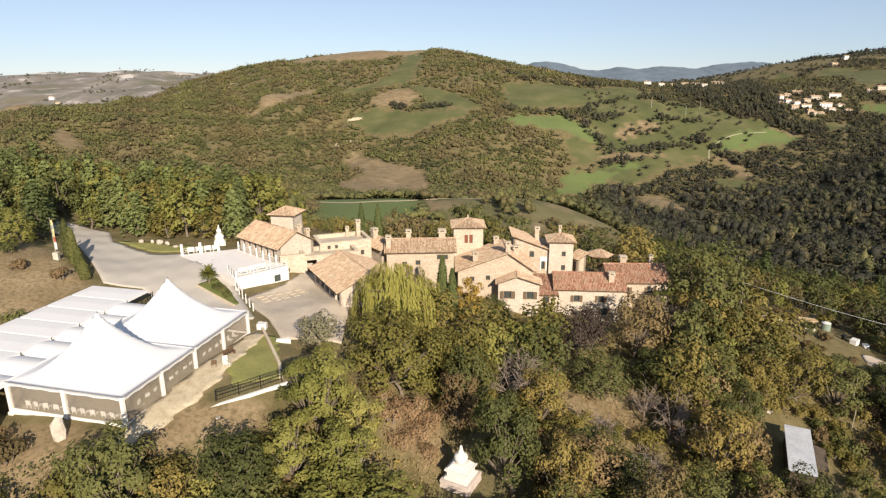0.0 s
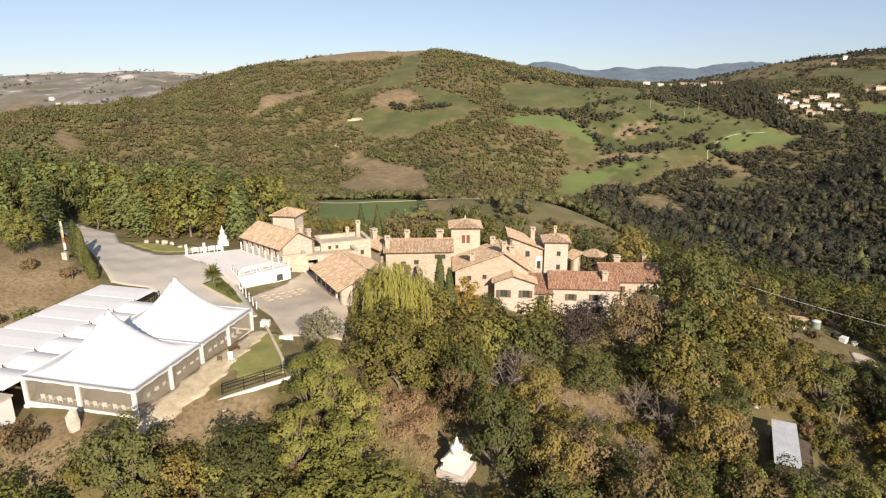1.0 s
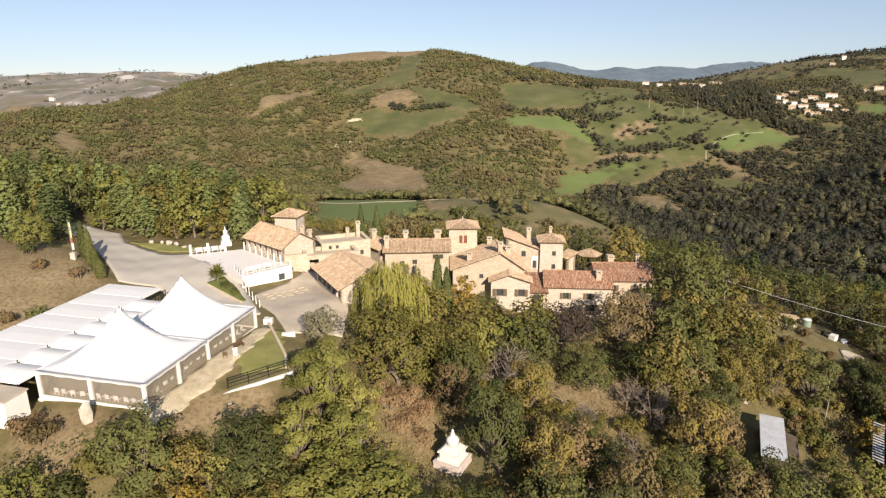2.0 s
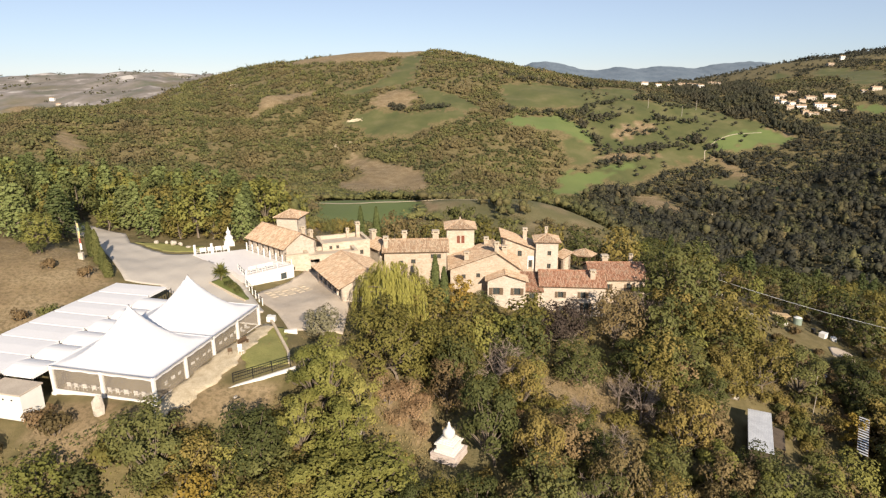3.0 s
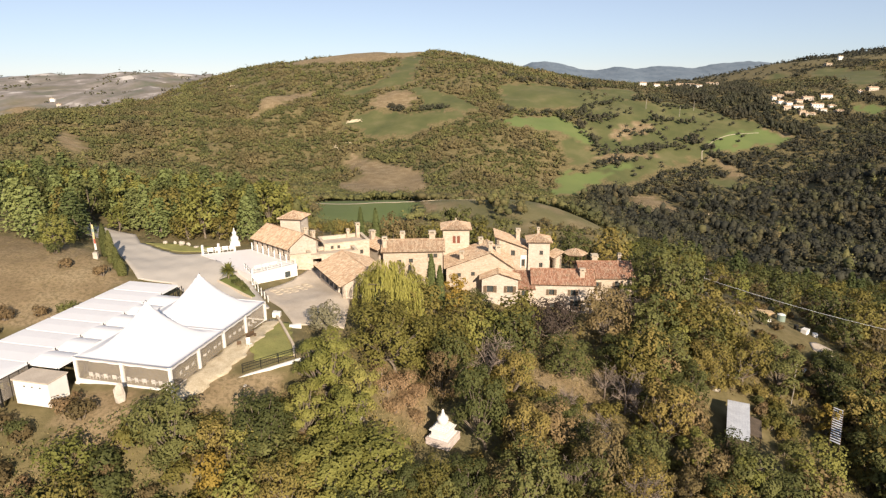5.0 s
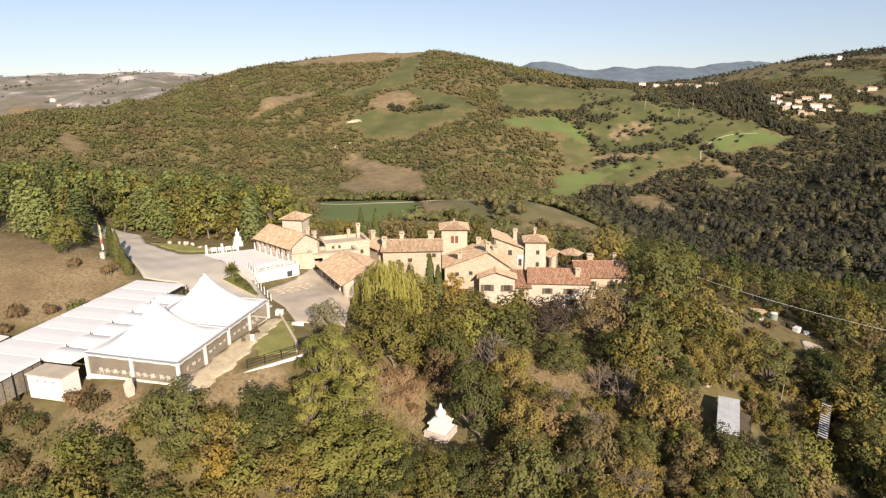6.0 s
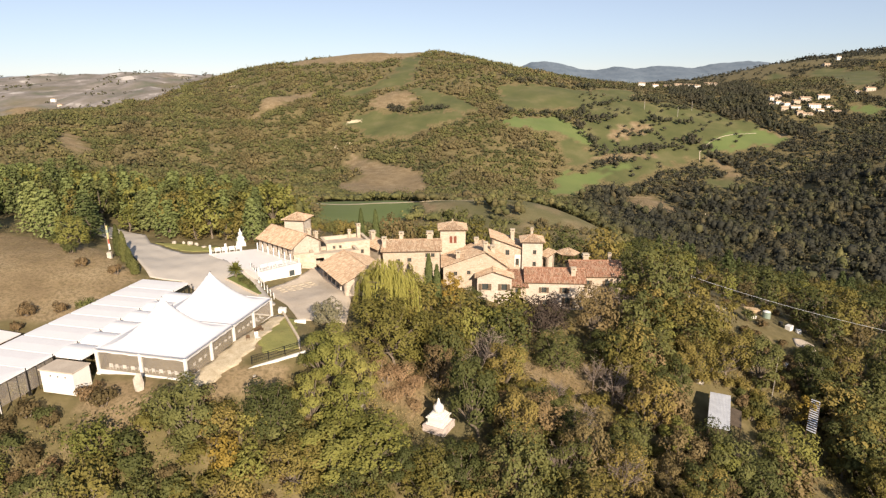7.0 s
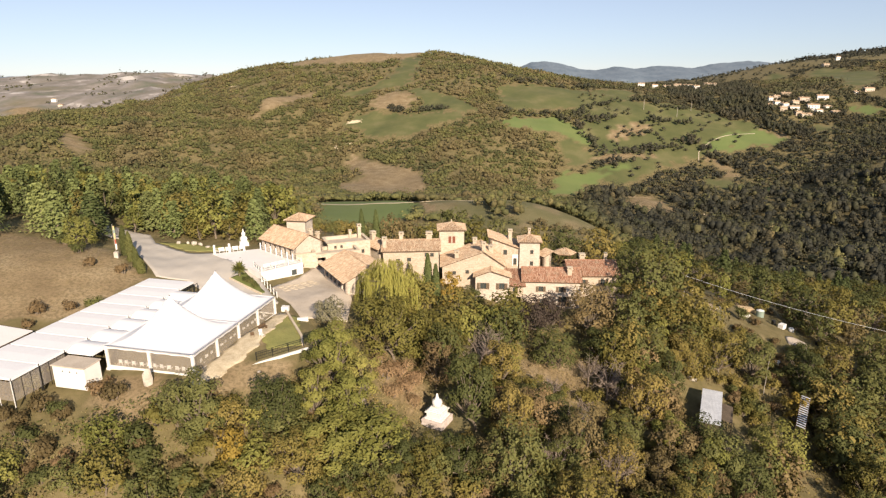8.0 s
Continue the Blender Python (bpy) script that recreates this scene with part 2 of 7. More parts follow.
M = {
    "ground": ground_cover("ground_cover"),
    "woods": woods_cover("distant_crowns"),
    "asphalt": plain("old_asphalt", (0.41, 0.37, 0.325), (0.47, 0.43, 0.38), 0.25, 0.9, 0.2, fine=22),
    "concrete": plain("court_concrete", (0.37, 0.31, 0.25), (0.51, 0.44, 0.36), 0.5, 0.9, 0.2, fine=16),
    "paving": plain("pale_paving", (0.66, 0.62, 0.60), (0.74, 0.70, 0.68), 0.5, 0.75, 0.1),
    "canvas": plain("white_canvas", (0.66, 0.65, 0.66), (0.71, 0.70, 0.71), 0.4, 0.55, 0.08),
    "white_paint": plain("white_paint", (0.62, 0.60, 0.57), (0.72, 0.70, 0.66), 0.9, 0.6, 0.06),
    "plaster": stone_wall("ochre_render", (0.37, 0.295, 0.22), (0.44, 0.36, 0.28), (0.51, 0.43, 0.345), 2.6),
    "pale_plaster": stone_wall("pale_render", (0.42, 0.35, 0.285), (0.49, 0.42, 0.35), (0.56, 0.49, 0.42), 2.6),
    "stone": stone_wall("rubble_stone", (0.40, 0.325, 0.25), (0.48, 0.405, 0.32), (0.56, 0.485, 0.395)),
    "coping": plain("stone_coping", (0.42, 0.34, 0.25), (0.56, 0.48, 0.37), 1.2, 0.9, 0.25),
    "tiles_old": roof_tiles("ochre_tiles", [(0.34, 0.225, 0.145), (0.44, 0.305, 0.20), (0.52, 0.385, 0.265), (0.58, 0.455, 0.33), (0.38, 0.26, 0.17)]),
    "tiles_red": roof_tiles("red_tiles", [(0.27, 0.13, 0.082), (0.37, 0.19, 0.12), (0.44, 0.25, 0.165), (0.50, 0.33, 0.235), (0.30, 0.15, 0.095)]),
    "timber": plain("dark_timber", (0.07, 0.045, 0.028), (0.13, 0.085, 0.05), 3.0, 0.8, 0.2),
    "shutter": plain("brown_shutter", (0.10, 0.07, 0.045), (0.15, 0.105, 0.07), 3.0, 0.7, 0.15),
    "red_paint": plain("dull_red_paint", (0.15, 0.05, 0.032), (0.21, 0.075, 0.046), 3.0, 0.7, 0.1),
    "glass": glass("window_glass"),
    "film": clear_film("clear_film"),
    "iron": plain("dark_iron", (0.025, 0.025, 0.025), (0.05, 0.048, 0.045), 4.0, 0.5, 0.1, 0.6),
    "sheet_metal": plain("galvanised_sheet", (0.44, 0.45, 0.48), (0.70, 0.71, 0.73), 0.6, 0.5, 0.1, 0.25),
    "rock": plain("pale_rock", (0.34, 0.30, 0.25), (0.56, 0.51, 0.44), 1.5, 0.95, 0.5, distance=0.1),
    "bark": plain("bark", (0.12, 0.095, 0.07), (0.22, 0.18, 0.14), 4.0, 0.95, 0.4),
    "pale_bark": plain("pale_bark", (0.26, 0.23, 0.19), (0.38, 0.34, 0.29), 4.0, 0.9, 0.3),
    "leaf_oak": foliage("oak_leaves", (0.085, 0.071, 0.021), (0.156, 0.132, 0.037), (0.250, 0.195, 0.061)),
    "leaf_olive": foliage("olive_leaves", (0.135, 0.115, 0.032), (0.195, 0.165, 0.046), (0.265, 0.222, 0.068)),
    "leaf_green": foliage("green_leaves", (0.048, 0.053, 0.019), (0.09, 0.095, 0.032), (0.15, 0.148, 0.05)),
    "leaf_lime": foliage("lime_leaves", (0.105, 0.108, 0.028), (0.172, 0.168, 0.044), (0.245, 0.228, 0.066)),
    "leaf_rust": foliage("rust_leaves", (0.080, 0.056, 0.027), (0.132, 0.093, 0.045), (0.190, 0.140, 0.072)),
    "leaf_gold": foliage("gold_leaves", (0.15, 0.10, 0.022), (0.24, 0.165, 0.036), (0.33, 0.235, 0.06)),
    "leaf_dark": foliage("dark_needles", (0.055, 0.066, 0.026), (0.098, 0.116, 0.042), (0.155, 0.168, 0.062)),
    "leaf_grey": foliage("grey_leaves", (0.10, 0.095, 0.055), (0.16, 0.15, 0.09), (0.22, 0.205, 0.13)),
    "leaf_willow": foliage("willow_leaves", (0.15, 0.15, 0.030), (0.235, 0.23, 0.055), (0.32, 0.30, 0.09)),
    "leaf_purple": foliage("purple_leaves", (0.035, 0.025, 0.022), (0.056, 0.042, 0.034), (0.085, 0.065, 0.05)),
    "leaf_pine": foliage("pine_needles", (0.088, 0.106, 0.038), (0.148, 0.172, 0.060), (0.215, 0.235, 0.085)),
    "leaf_brown": foliage("brown_leaves", (0.091, 0.066, 0.029), (0.159, 0.120, 0.054), (0.244, 0.189, 0.091)),
    "leaf_bracken": foliage("dry_bracken", (0.190, 0.125, 0.066), (0.260, 0.178, 0.094), (0.340, 0.245, 0.140)),
    "leaf_straw": foliage("dry_grass", (0.16, 0.125, 0.06), (0.24, 0.19, 0.09), (0.32, 0.26, 0.14)),
    "twig": plain("grey_twigs", (0.16, 0.125, 0.10), (0.25, 0.20, 0.165), 4.0, 0.95, 0.2),
    "red_thing": plain("faded_red", (0.30, 0.07, 0.05), (0.38, 0.11, 0.08), 2.0, 0.7, 0.05),
    "yellow_cloth": plain("faded_yellow", (0.46, 0.36, 0.17), (0.56, 0.46, 0.25), 2.0, 0.8, 0.05),
    "green_thing": plain("faded_green", (0.16, 0.21, 0.17), (0.24, 0.29, 0.25), 2.0, 0.6, 0.05),
    "bed": plain("bed_grass", (0.10, 0.12, 0.03), (0.15, 0.16, 0.05), 1.0, 0.95, 0.4),
    "board": plain("sawn_timber", (0.38, 0.27, 0.15), (0.50, 0.38, 0.24), 1.5, 0.8, 0.2),
    "outcrop": plain("clay_bank", (0.42, 0.34, 0.22), (0.56, 0.48, 0.34), 0.2, 0.95, 0.4, distance=0.4),
    "plinth_stone": plain("plinth_stone", (0.40, 0.33, 0.30), (0.58, 0.51, 0.47), 1.2, 0.9, 0.3),
    "dark_timber": plain("dark_timber", (0.05, 0.04, 0.03), (0.12, 0.09, 0.065), 1.5, 0.9, 0.3),
    "lawn_grass": plain("lawn_grass", (0.16, 0.165, 0.052), (0.27, 0.25, 0.09), 0.5, 0.95, 0.4, fine=14),
    "trodden": plain("trodden_ground", (0.33, 0.265, 0.17), (0.58, 0.50, 0.37), 1.1, 0.95, 0.6, fine=9),
    "gravel": plain("track_gravel", (0.30, 0.25, 0.18), (0.46, 0.40, 0.30), 0.8, 0.95, 0.5),
    # distance haze is put into this blue-grey base colour
    "haze_blue_slopes": plain("haze_blue_slopes", (0.095, 0.13, 0.17), (0.16, 0.195, 0.235), 0.01, 0.95, 0.3, fine=5, distance=4.0),
    "earth": plain("dry_earth", (0.30, 0.22, 0.14), (0.40, 0.31, 0.21), 0.8, 0.95, 0.4),
}
# ---------- terrain ----------
HILLTOP = [(-27, 46, 0.4), (-22.5, 66, 0.7), (-45, 52, 0.2), (-38, 72, 0.9), (-17, 72, 0.4), (-13, 77, 0.2), (-33, 85, 2.0), (-22, 81, 0.0), (-27, 77, 0.5),
           (-45, 97, 2.2), (-20, 88, 0.2), (-50, 88, 2.7), (-62, 104, 3.0), (-55, 82, 4.9), (-68, 76, 6.0), (-80, 92, 6.5),
           (-60, 62, 2.6), (-16, 54, 0.2), (-21, 50, 0.0), (-17, 63, 0.3), (-70, 45, 0.5), (-36, 96, 2.2), (-29, 90, 2.1), (-90, 65, 6.0)]
SLOPES = [(3, 52, -8.8), (2.2, 48.6, -8.9), (-0.8, 50.6, -8.7), (4.4, 51.4, -8.9), (-8, 54, -3.0), (-5, 60, -4.0), (-10, 45, -5.5), (-24, 38, -3.5), (-42, 40, -1.4), (-32, 28, -8), (-10, 28, -14),
          (12, 32, -17), (14, 58, -12), (25, 72, -15), (10, 76, -8.5), (-2, 70, -4.5), (-3, 88, -4), (22, 93, -9.8), (9, 91, -7.5),
          (38, 97, -10.5), (48, 74, -20.3), (62, 60, -27), (74, 111, -19.5), (92, 92, -26), (55, 106, -14), (78, 72, -31),
          (40, 50, -23), (22, 45, -16), (4, 112, -4), (16, 112, -5), (31, 116, -8), (-10, 98, -3.2), (110, 125, -30)]
BEHIND = [(-30, 118, 0), (-12, 118, -5), (8, 135, -12), (-60, 130, 1), (-95, 125, 4), (-115, 90, 7), (-110, 165, -4), (-40, 165, -12),
          (-28, 345, -40.0), (5, 336, -38.9), (38, 335, -37.9), (67, 330, -42.0), (83, 316, -46.5), (88, 300, -48.0), (59, 285, -42.5), (25, 275, -37.5), (60, 365, -48), (-60, 345, -41), (10, 348, -43), (-40, 275, -37), (10, 275, -38), (0, 200, -26), (60, 200, -34), (120, 250, -54), (-150, 300, -34),
          (-300, 300, -34), (-160, 210, -10), (-260, 180, 0), (150, 180, -46), (200, 250, -70), (250, 350, -90), (150, 310, -82),
          (-90, 450, -60), (20, 450, -66), (-160, 110, 8), (-300, 100, 10)]
HILL = [(-125, 760, -54), (-87, 663, -72), (-20, 626, -71), (45, 816, -24), (-28, 1360, 73), (94, 1170, 46), (-380, 1400, 48),
        (-391, 1155, 8), (128, 659, -88), (173, 577, -92), (302, 532, -96), (230, 495, -98), (362, 796, -58), (-250, 760, -36),
        (-250, 500, -66), (-430, 700, -18), (-540, 900, -24), (-509, 1300, 12), (-290, 1340, 54), (-205, 1350, 68), (-100, 1350, 72),
        (20, 1330, 70), (165, 1260, 35), (235, 1200, 20), (-20, 1000, 18), (-180, 1000, 4), (120, 1000, 12), (60, 700, -62), (-420, 480, -40)]
EAST = [(546, 838, -31), (522, 925, -9), (421, 1010, -6), (330, 950, -10), (400, 640, -84), (460, 500, -62), (600, 600, -30), (800, 800, 8),
        (700, 1000, 12), (1000, 1300, 40), (1040, 1500, 66), (1284, 2038, 66), (820, 1500, 30), (900, 1750, 44), (585, 1500, -6),
        (350, 420, -92), (420, 380, -70), (600, 400, -40), (300, 250, -80), (250, 150, -62), (400, 200, -60), (800, 400, -10)]
FAR = [(-827, 2058, 8), (-1411, 2500, 27), (-1189, 2500, 23), (-1700, 2500, 8), (-995, 1500, -62), (-1070, 1300, -90), (-700, 1250, -60),
       (-2257, 4000, 4), (-3200, 4300, -18), (760, 4400, -40), (1144, 3000, -30), (1358, 4400, -40), (1831, 4000, -20), (2300, 3600, 40),
       (0, 3000, -40), (600, 2500, -45), (0, 4400, -30), (3200, 3800, 120), (1730, 2500, 108), (1420, 2500, 68), (900, 2100, -20), (-3500, 2000, -60), (3500, 1000, 80), (-2000, 900, -90)]
SOUTH = [(0, 0, -20), (0, -70, -30), (-80, 0, -8), (100, 0, -46), (-90, -90, -20), (160, -110, -60), (-400, -200, -30), (500, -200, -60),
         (3500, -400, -60), (-3500, -400, -60), (-150, 30, 2)]
_P = np.array(HILLTOP + SLOPES + BEHIND + HILL + EAST + FAR + SOUTH, float)
_D = np.sqrt(((_P[:, None, :2] - _P[None, :, :2]) ** 2).sum(-1))
_C2 = (0.6 * np.sort(_D, 1)[:, 1]) ** 2                 # each spot rounds its surroundings by its spacing
_MEAN = -20.0
_W = np.linalg.solve(np.sqrt(_D ** 2 + _C2[None, :]) + 0.0 * np.eye(len(_P)), _P[:, 2] - _MEAN)


def swell(x, y, size, seed=0.0):
    """Smooth waves of the given size, about -1 to 1."""
    k = 6.2832 / size
    return (np.sin(k * (x + 0.4 * y) + 1.7 + seed) + np.sin(k * (0.8 * y - 0.55 * x) * 1.31 + seed * 2.1)
            + np.sin(k * (0.6 * x + 0.9 * y) * 1.93 + 0.6 - seed) * 0.6 + np.sin(k * (x * 1.1 - 0.3 * y) * 2.7 + seed * 3.3) * 0.4) / 3.0


def height(x, y):
    """Ground height at plan places (arrays)."""
    x, y = np.asarray(x, float), np.asarray(y, float)
    z = np.full(x.shape, _MEAN)
    for (px, py, _), c2, w in zip(_P, _C2, _W):
        z = z + w * np.sqrt((x - px) ** 2 + (y - py) ** 2 + c2)
    far = np.clip((np.hypot(x, y - 60) - 70) / 500, 0, 1)
    ranges = np.clip((np.hypot(x, y) - 1700) / 900, 0, 1)
    hill = np.clip((-50 - x) / 120, 0, 1) * np.clip((y - 380) / 160, 0, 1) * np.clip((1150 - y) / 200, 0, 1)
    z = z + hill * (14.0 * np.abs(swell(x + 0.4 * y, 0.3 * y, 210, 2.6)) + 7.0 * np.abs(swell(x - 0.5 * y, 0.4 * y, 110, 0.7)) - 6.5)
    west = np.clip((-x - 450) / 250, 0, 1) * np.clip((y - 1100) / 300, 0, 1)
    z = z + west * (16.0 * np.abs(swell(x, 0.6 * y, 420, 3.1)) + 9.0 * np.abs(swell(x, 0.7 * y, 170, 1.9)) - 9.0)
    return z + ranges * (swell(x, y, 760, 1.0) * (12.0 + 22.0 * np.clip((y - 2900) / 900, 0, 1)) + swell(x, y, 300, 4.0) * 6.0) + far * (swell(x, y, 140) * 3.0 + swell(x, y, 420, 2.0) * 4.0) + 0.12 * swell(x, y, 7, 1.0) * (1 - far)


def ground_at(x, y):
    return float(height(np.array([x]), np.array([y]))[0])
# ---------- shape helpers ----------
def link_mesh(name, verts, faces, material, parent=None, label="", smooth=False, kind=""):
    me = bpy.data.meshes.new(name)
    me.from_pydata([tuple(v) for v in verts], [], [tuple(int(i) for i in f) for f in faces])
    me.materials.append(material)
    if smooth:
        me.polygons.foreach_set("use_smooth", [True] * len(me.polygons))
    me.update()
    ob = new(name, me)
    if parent:
        ob.parent = parent
    return tagged(ob, label=label, kind=kind)


def part(name, bm, material, parent=None, label="", kind=""):
    me = bpy.data.meshes.new(name)
    bmesh.ops.recalc_face_normals(bm, faces=bm.faces)
    bm.to_mesh(me)
    bm.free()
    me.materials.append(material)
    ob = new(name, me)
    if parent:
        ob.parent = parent
    return tagged(ob, label=label, kind=kind)


def thing(name, m, label, category, group="", kind=""):
    ob = new(name)
    ob.empty_display_size = 0.3
    ob.matrix_world = m
    return tagged(ob, label, category, group, kind)


def box(bm, x0, y0, z0, x1, y1, z1, bevel=0.0):
    m = Matrix.Translation(((x0 + x1) / 2, (y0 + y1) / 2, (z0 + z1) / 2)) @ Matrix.Diagonal((abs(x1 - x0), abs(y1 - y0), abs(z1 - z0), 1))
    r = bmesh.ops.create_cube(bm, size=1.0, matrix=m)
    if bevel:
        es = list({e for v in r["verts"] for e in v.link_edges})
        bmesh.ops.bevel(bm, geom=es, offset=bevel, segments=1, affect="EDGES", profile=0.5)
    return bm


def boxed(name, x0, y0, z0, x1, y1, z1, material, parent=None, label="", bevel=0.02):
    return part(name, box(bmesh.new(), x0, y0, z0, x1, y1, z1, bevel), material, parent, label)


def rod(bm, a, b, r0, r1=None, sides=6):
    a, b = Vector(a), Vector(b)
    r1 = r0 if r1 is None else r1
    turn = (b - a).to_track_quat("Z", "Y").to_matrix()
    rings = []
    for p, r in ((a, r0), (b, r1)):
        rings.append([bm.verts.new(p + turn @ Vector((r * math.cos(6.2832 * i / sides), r * math.sin(6.2832 * i / sides), 0))) for i in range(sides)])
    for i in range(sides):
        bm.faces.new((rings[0][i], rings[0][(i + 1) % sides], rings[1][(i + 1) % sides], rings[1][i]))
    bm.faces.new(rings[0][::-1])
    bm.faces.new(rings[1])
    return bm


def inside(x, y, poly):
    """Which plan places lie inside the outline."""
    hit = np.zeros(np.shape(x), bool)
    for (x0, y0), (x1, y1) in zip(poly, poly[1:] + poly[:1]):
        cross = (y0 > y) != (y1 > y)
        with np.errstate(divide="ignore", invalid="ignore"):
            hit ^= cross & (x < (x1 - x0) * (y - y0) / (y1 - y0 + 1e-12) + x0)
    return hit


# ---------- land use ----------
MEADOWS = [
    [(-158, 962), (-125, 984), (-93, 1032), (-79, 1089), (-75, 1181), (-66, 1268), (-37, 1269), (-40, 1143), (-50, 1047), (-56, 996), (-81, 994), (-121, 952)],
    [(-132, 829), (-122, 855), (-105, 862), (-71, 855), (-23, 832), (15, 844), (40, 823), (15, 810), (-15, 795), (-32, 774), (-58, 772), (-91, 785), (-110, 821)],
    [(-50, 986), (0, 939), (25, 915), (51, 855), (38, 842), (15, 854), (0, 842), (-27, 846), (-26, 893), (-38, 931)],
    [(-8, 326), (5, 352), (38, 352), (67, 346), (88, 330), (94, 300), (80, 286), (60, 278), (42, 272), (4, 272)],
]
EAST_MEADOWS = [
    [(100, 1013), (147, 1018), (207, 1044), (249, 1018), (328, 1042), (297, 946), (240, 939), (200, 914), (156, 898), (91, 868), (92, 941)],
    [(257, 908), (295, 924), (335, 917), (393, 913), (376, 871), (317, 862), (285, 861), (243, 854)],
    [(298, 852), (350, 843), (352, 822), (327, 810), (300, 807), (251, 796), (281, 820)],
    [(216, 787), (264, 787), (277, 778), (228, 762), (202, 756)],
    [(160, 786), (194, 780), (185, 730), (166, 707), (156, 721), (152, 747)],
    [(313, 695), (335, 678), (350, 656), (336, 640), (316, 650), (303, 668)],
    [(522, 839), (541, 826), (517, 798), (507, 819)],
]
UPLAND_MEADOWS = [
    [(846, 1442), (890, 1465), (903, 1400), (923, 1308), (728, 1024), (684, 1008), (666, 1015), (761, 1190), (822, 1366)],
    [(746, 1457), (785, 1505), (817, 1509), (814, 1460), (772, 1433)],
    [(70, 300), (95, 330), (112, 318), (90, 285)],
]
MEADOWS += EAST_MEADOWS + UPLAND_MEADOWS
SPUR = [(-6, 326), (5, 352), (38, 352), (67, 346), (88, 330), (94, 300), (80, 286), (60, 278), (42, 272), (4, 272)]
HEDGES = [
    [(88, 850), (127, 865), (164, 875), (179, 845), (192, 832)], [(192, 817), (201, 789), (205, 764)], [(244, 871), (218, 846), (192, 865), (219, 907), (262, 942)],
    [(298, 936), (328, 921)], [(288, 857), (324, 857), (353, 852)], [(336, 908), (395, 919)], [(199, 755), (234, 758), (278, 775)], [(196, 723), (227, 729)],
    [(104, 1061), (139, 1031), (183, 1044), (244, 1040)], [(254, 812), (284, 830), (305, 825)], [(350, 813), (328, 793), (306, 782), (280, 770)], [(344, 775), (348, 750), (370, 714)],
    [(-71, 863), (-31, 846)], [(-20, 848), (4, 855)],
]
WOODBELT = [(458, 1276), (586, 1374), (600, 1205), (478, 869), (492, 850), (498, 794), (473, 786), (450, 827), (438, 851), (409, 874), (403, 917), (367, 980)]
OPEN_HILL = [(185, 700), (200, 660), (260, 720), (340, 770), (470, 805), (470, 850), (400, 900), (370, 935), (300, 930), (235, 1000), (215, 960), (190, 880), (200, 800)]
LUSH = [
    [(85, 818), (133, 856), (162, 863), (178, 839), (198, 826), (204, 801), (200, 774), (189, 781), (170, 797), (148, 801), (91, 794)],
    [(140, 698), (173, 692), (199, 703), (187, 680), (170, 664), (152, 637), (119, 623), (130, 668)],
    [(194, 721), (231, 723), (225, 714), (193, 706)],
    [(351, 797), (382, 808), (413, 827), (439, 834), (462, 805), (451, 792), (413, 778), (376, 774), (349, 773)],
    [(356, 651), (370, 645), (342, 605), (331, 597)],
    [(588, 881), (607, 880), (621, 863), (604, 836), (592, 861)],
    [(-88, 400), (-56, 380), (-16, 350), (-12, 306), (-24, 274), (-44, 252), (-62, 290)],
]
DRY = [
    [(-101, 881), (-96, 936), (-70, 955), (-48, 944), (-39, 904), (-48, 871), (-71, 863)],
    [(-109, 740), (-83, 702), (-57, 672), (-37, 657), (-21, 635), (-14, 587), (-16, 546), (-30, 517), (-58, 507), (-79, 502), (-101, 563), (-99, 595), (-81, 608), (-79, 641), (-100, 664), (-112, 710)],
    [(-264, 846), (-263, 897), (-254, 960), (-243, 1009), (-216, 1033), (-205, 1015), (-205, 956), (-220, 927), (-237, 894), (-253, 862)],
    [(-381, 599), (-393, 627), (-396, 642), (-386, 641), (-375, 626), (-354, 601), (-357, 587), (-371, 593)],
    [(-1100, 1560), (-1085, 1660), (-970, 1550), (-900, 1400), (-1020, 1380)],
]
EAST_DRY = [
    [(219, 799), (236, 824), (267, 851), (290, 852), (295, 840), (264, 815), (236, 796)],
    [(198, 751), (248, 757), (276, 767), (258, 745), (220, 731), (191, 726)],
    [(441, 838), (468, 823), (475, 800), (462, 800), (448, 820)],
    [(343, 755), (355, 742), (359, 719), (353, 694), (343, 697), (342, 725)],
    [(215, 644), (229, 630), (239, 576), (216, 530), (200, 544), (179, 562)],
    [(49, 308), (66, 325), (82, 322), (68, 311), (54, 301)],
    [(-12, 332), (6, 336), (8, 312), (-6, 300)],
    [(-300, 1290), (-195, 1215), (-90, 1235), (-60, 1250), (-40, 1330), (-20, 1440), (-330, 1440), (-350, 1340)],
]
DRY += EAST_DRY
BANKS = [
    [(-6, 54), (-1, 59), (0, 56), (-1, 51), (-5, 52)],
    [(17, 74), (23, 81), (30, 79), (25, 70), (17, 64)],
    [(-90, 95), (-59, 87), (-50, 81), (-47, 77), (-50, 69), (-51, 62), (-90, 50)],
    [(-27, 49), (-21, 51), (-16, 53), (-18, 48), (-24, 44)],
    [(-39, 47), (-28, 46), (-29, 40), (-36, 38)],
    [(-27.5, 45), (-22, 66), (-20.5, 65), (-23, 52), (-26, 44.5)],
]
LAWNS = [
    [(-22.5, 60), (-21.5, 65), (-19, 65), (-16, 55), (-20, 52)],
    [(37, 108), (44, 109), (38, 96), (34, 97)],
    [(2, 81), (6, 83), (5, 77), (2, 76)],
    [(-55, 98), (-51, 98), (-42, 97), (-41, 93), (-47, 93)],
    [(62, 100), (70, 116), (62, 118), (56, 104)],
    [(-1, 50), (6, 54), (7, 49), (1, 46)],
]
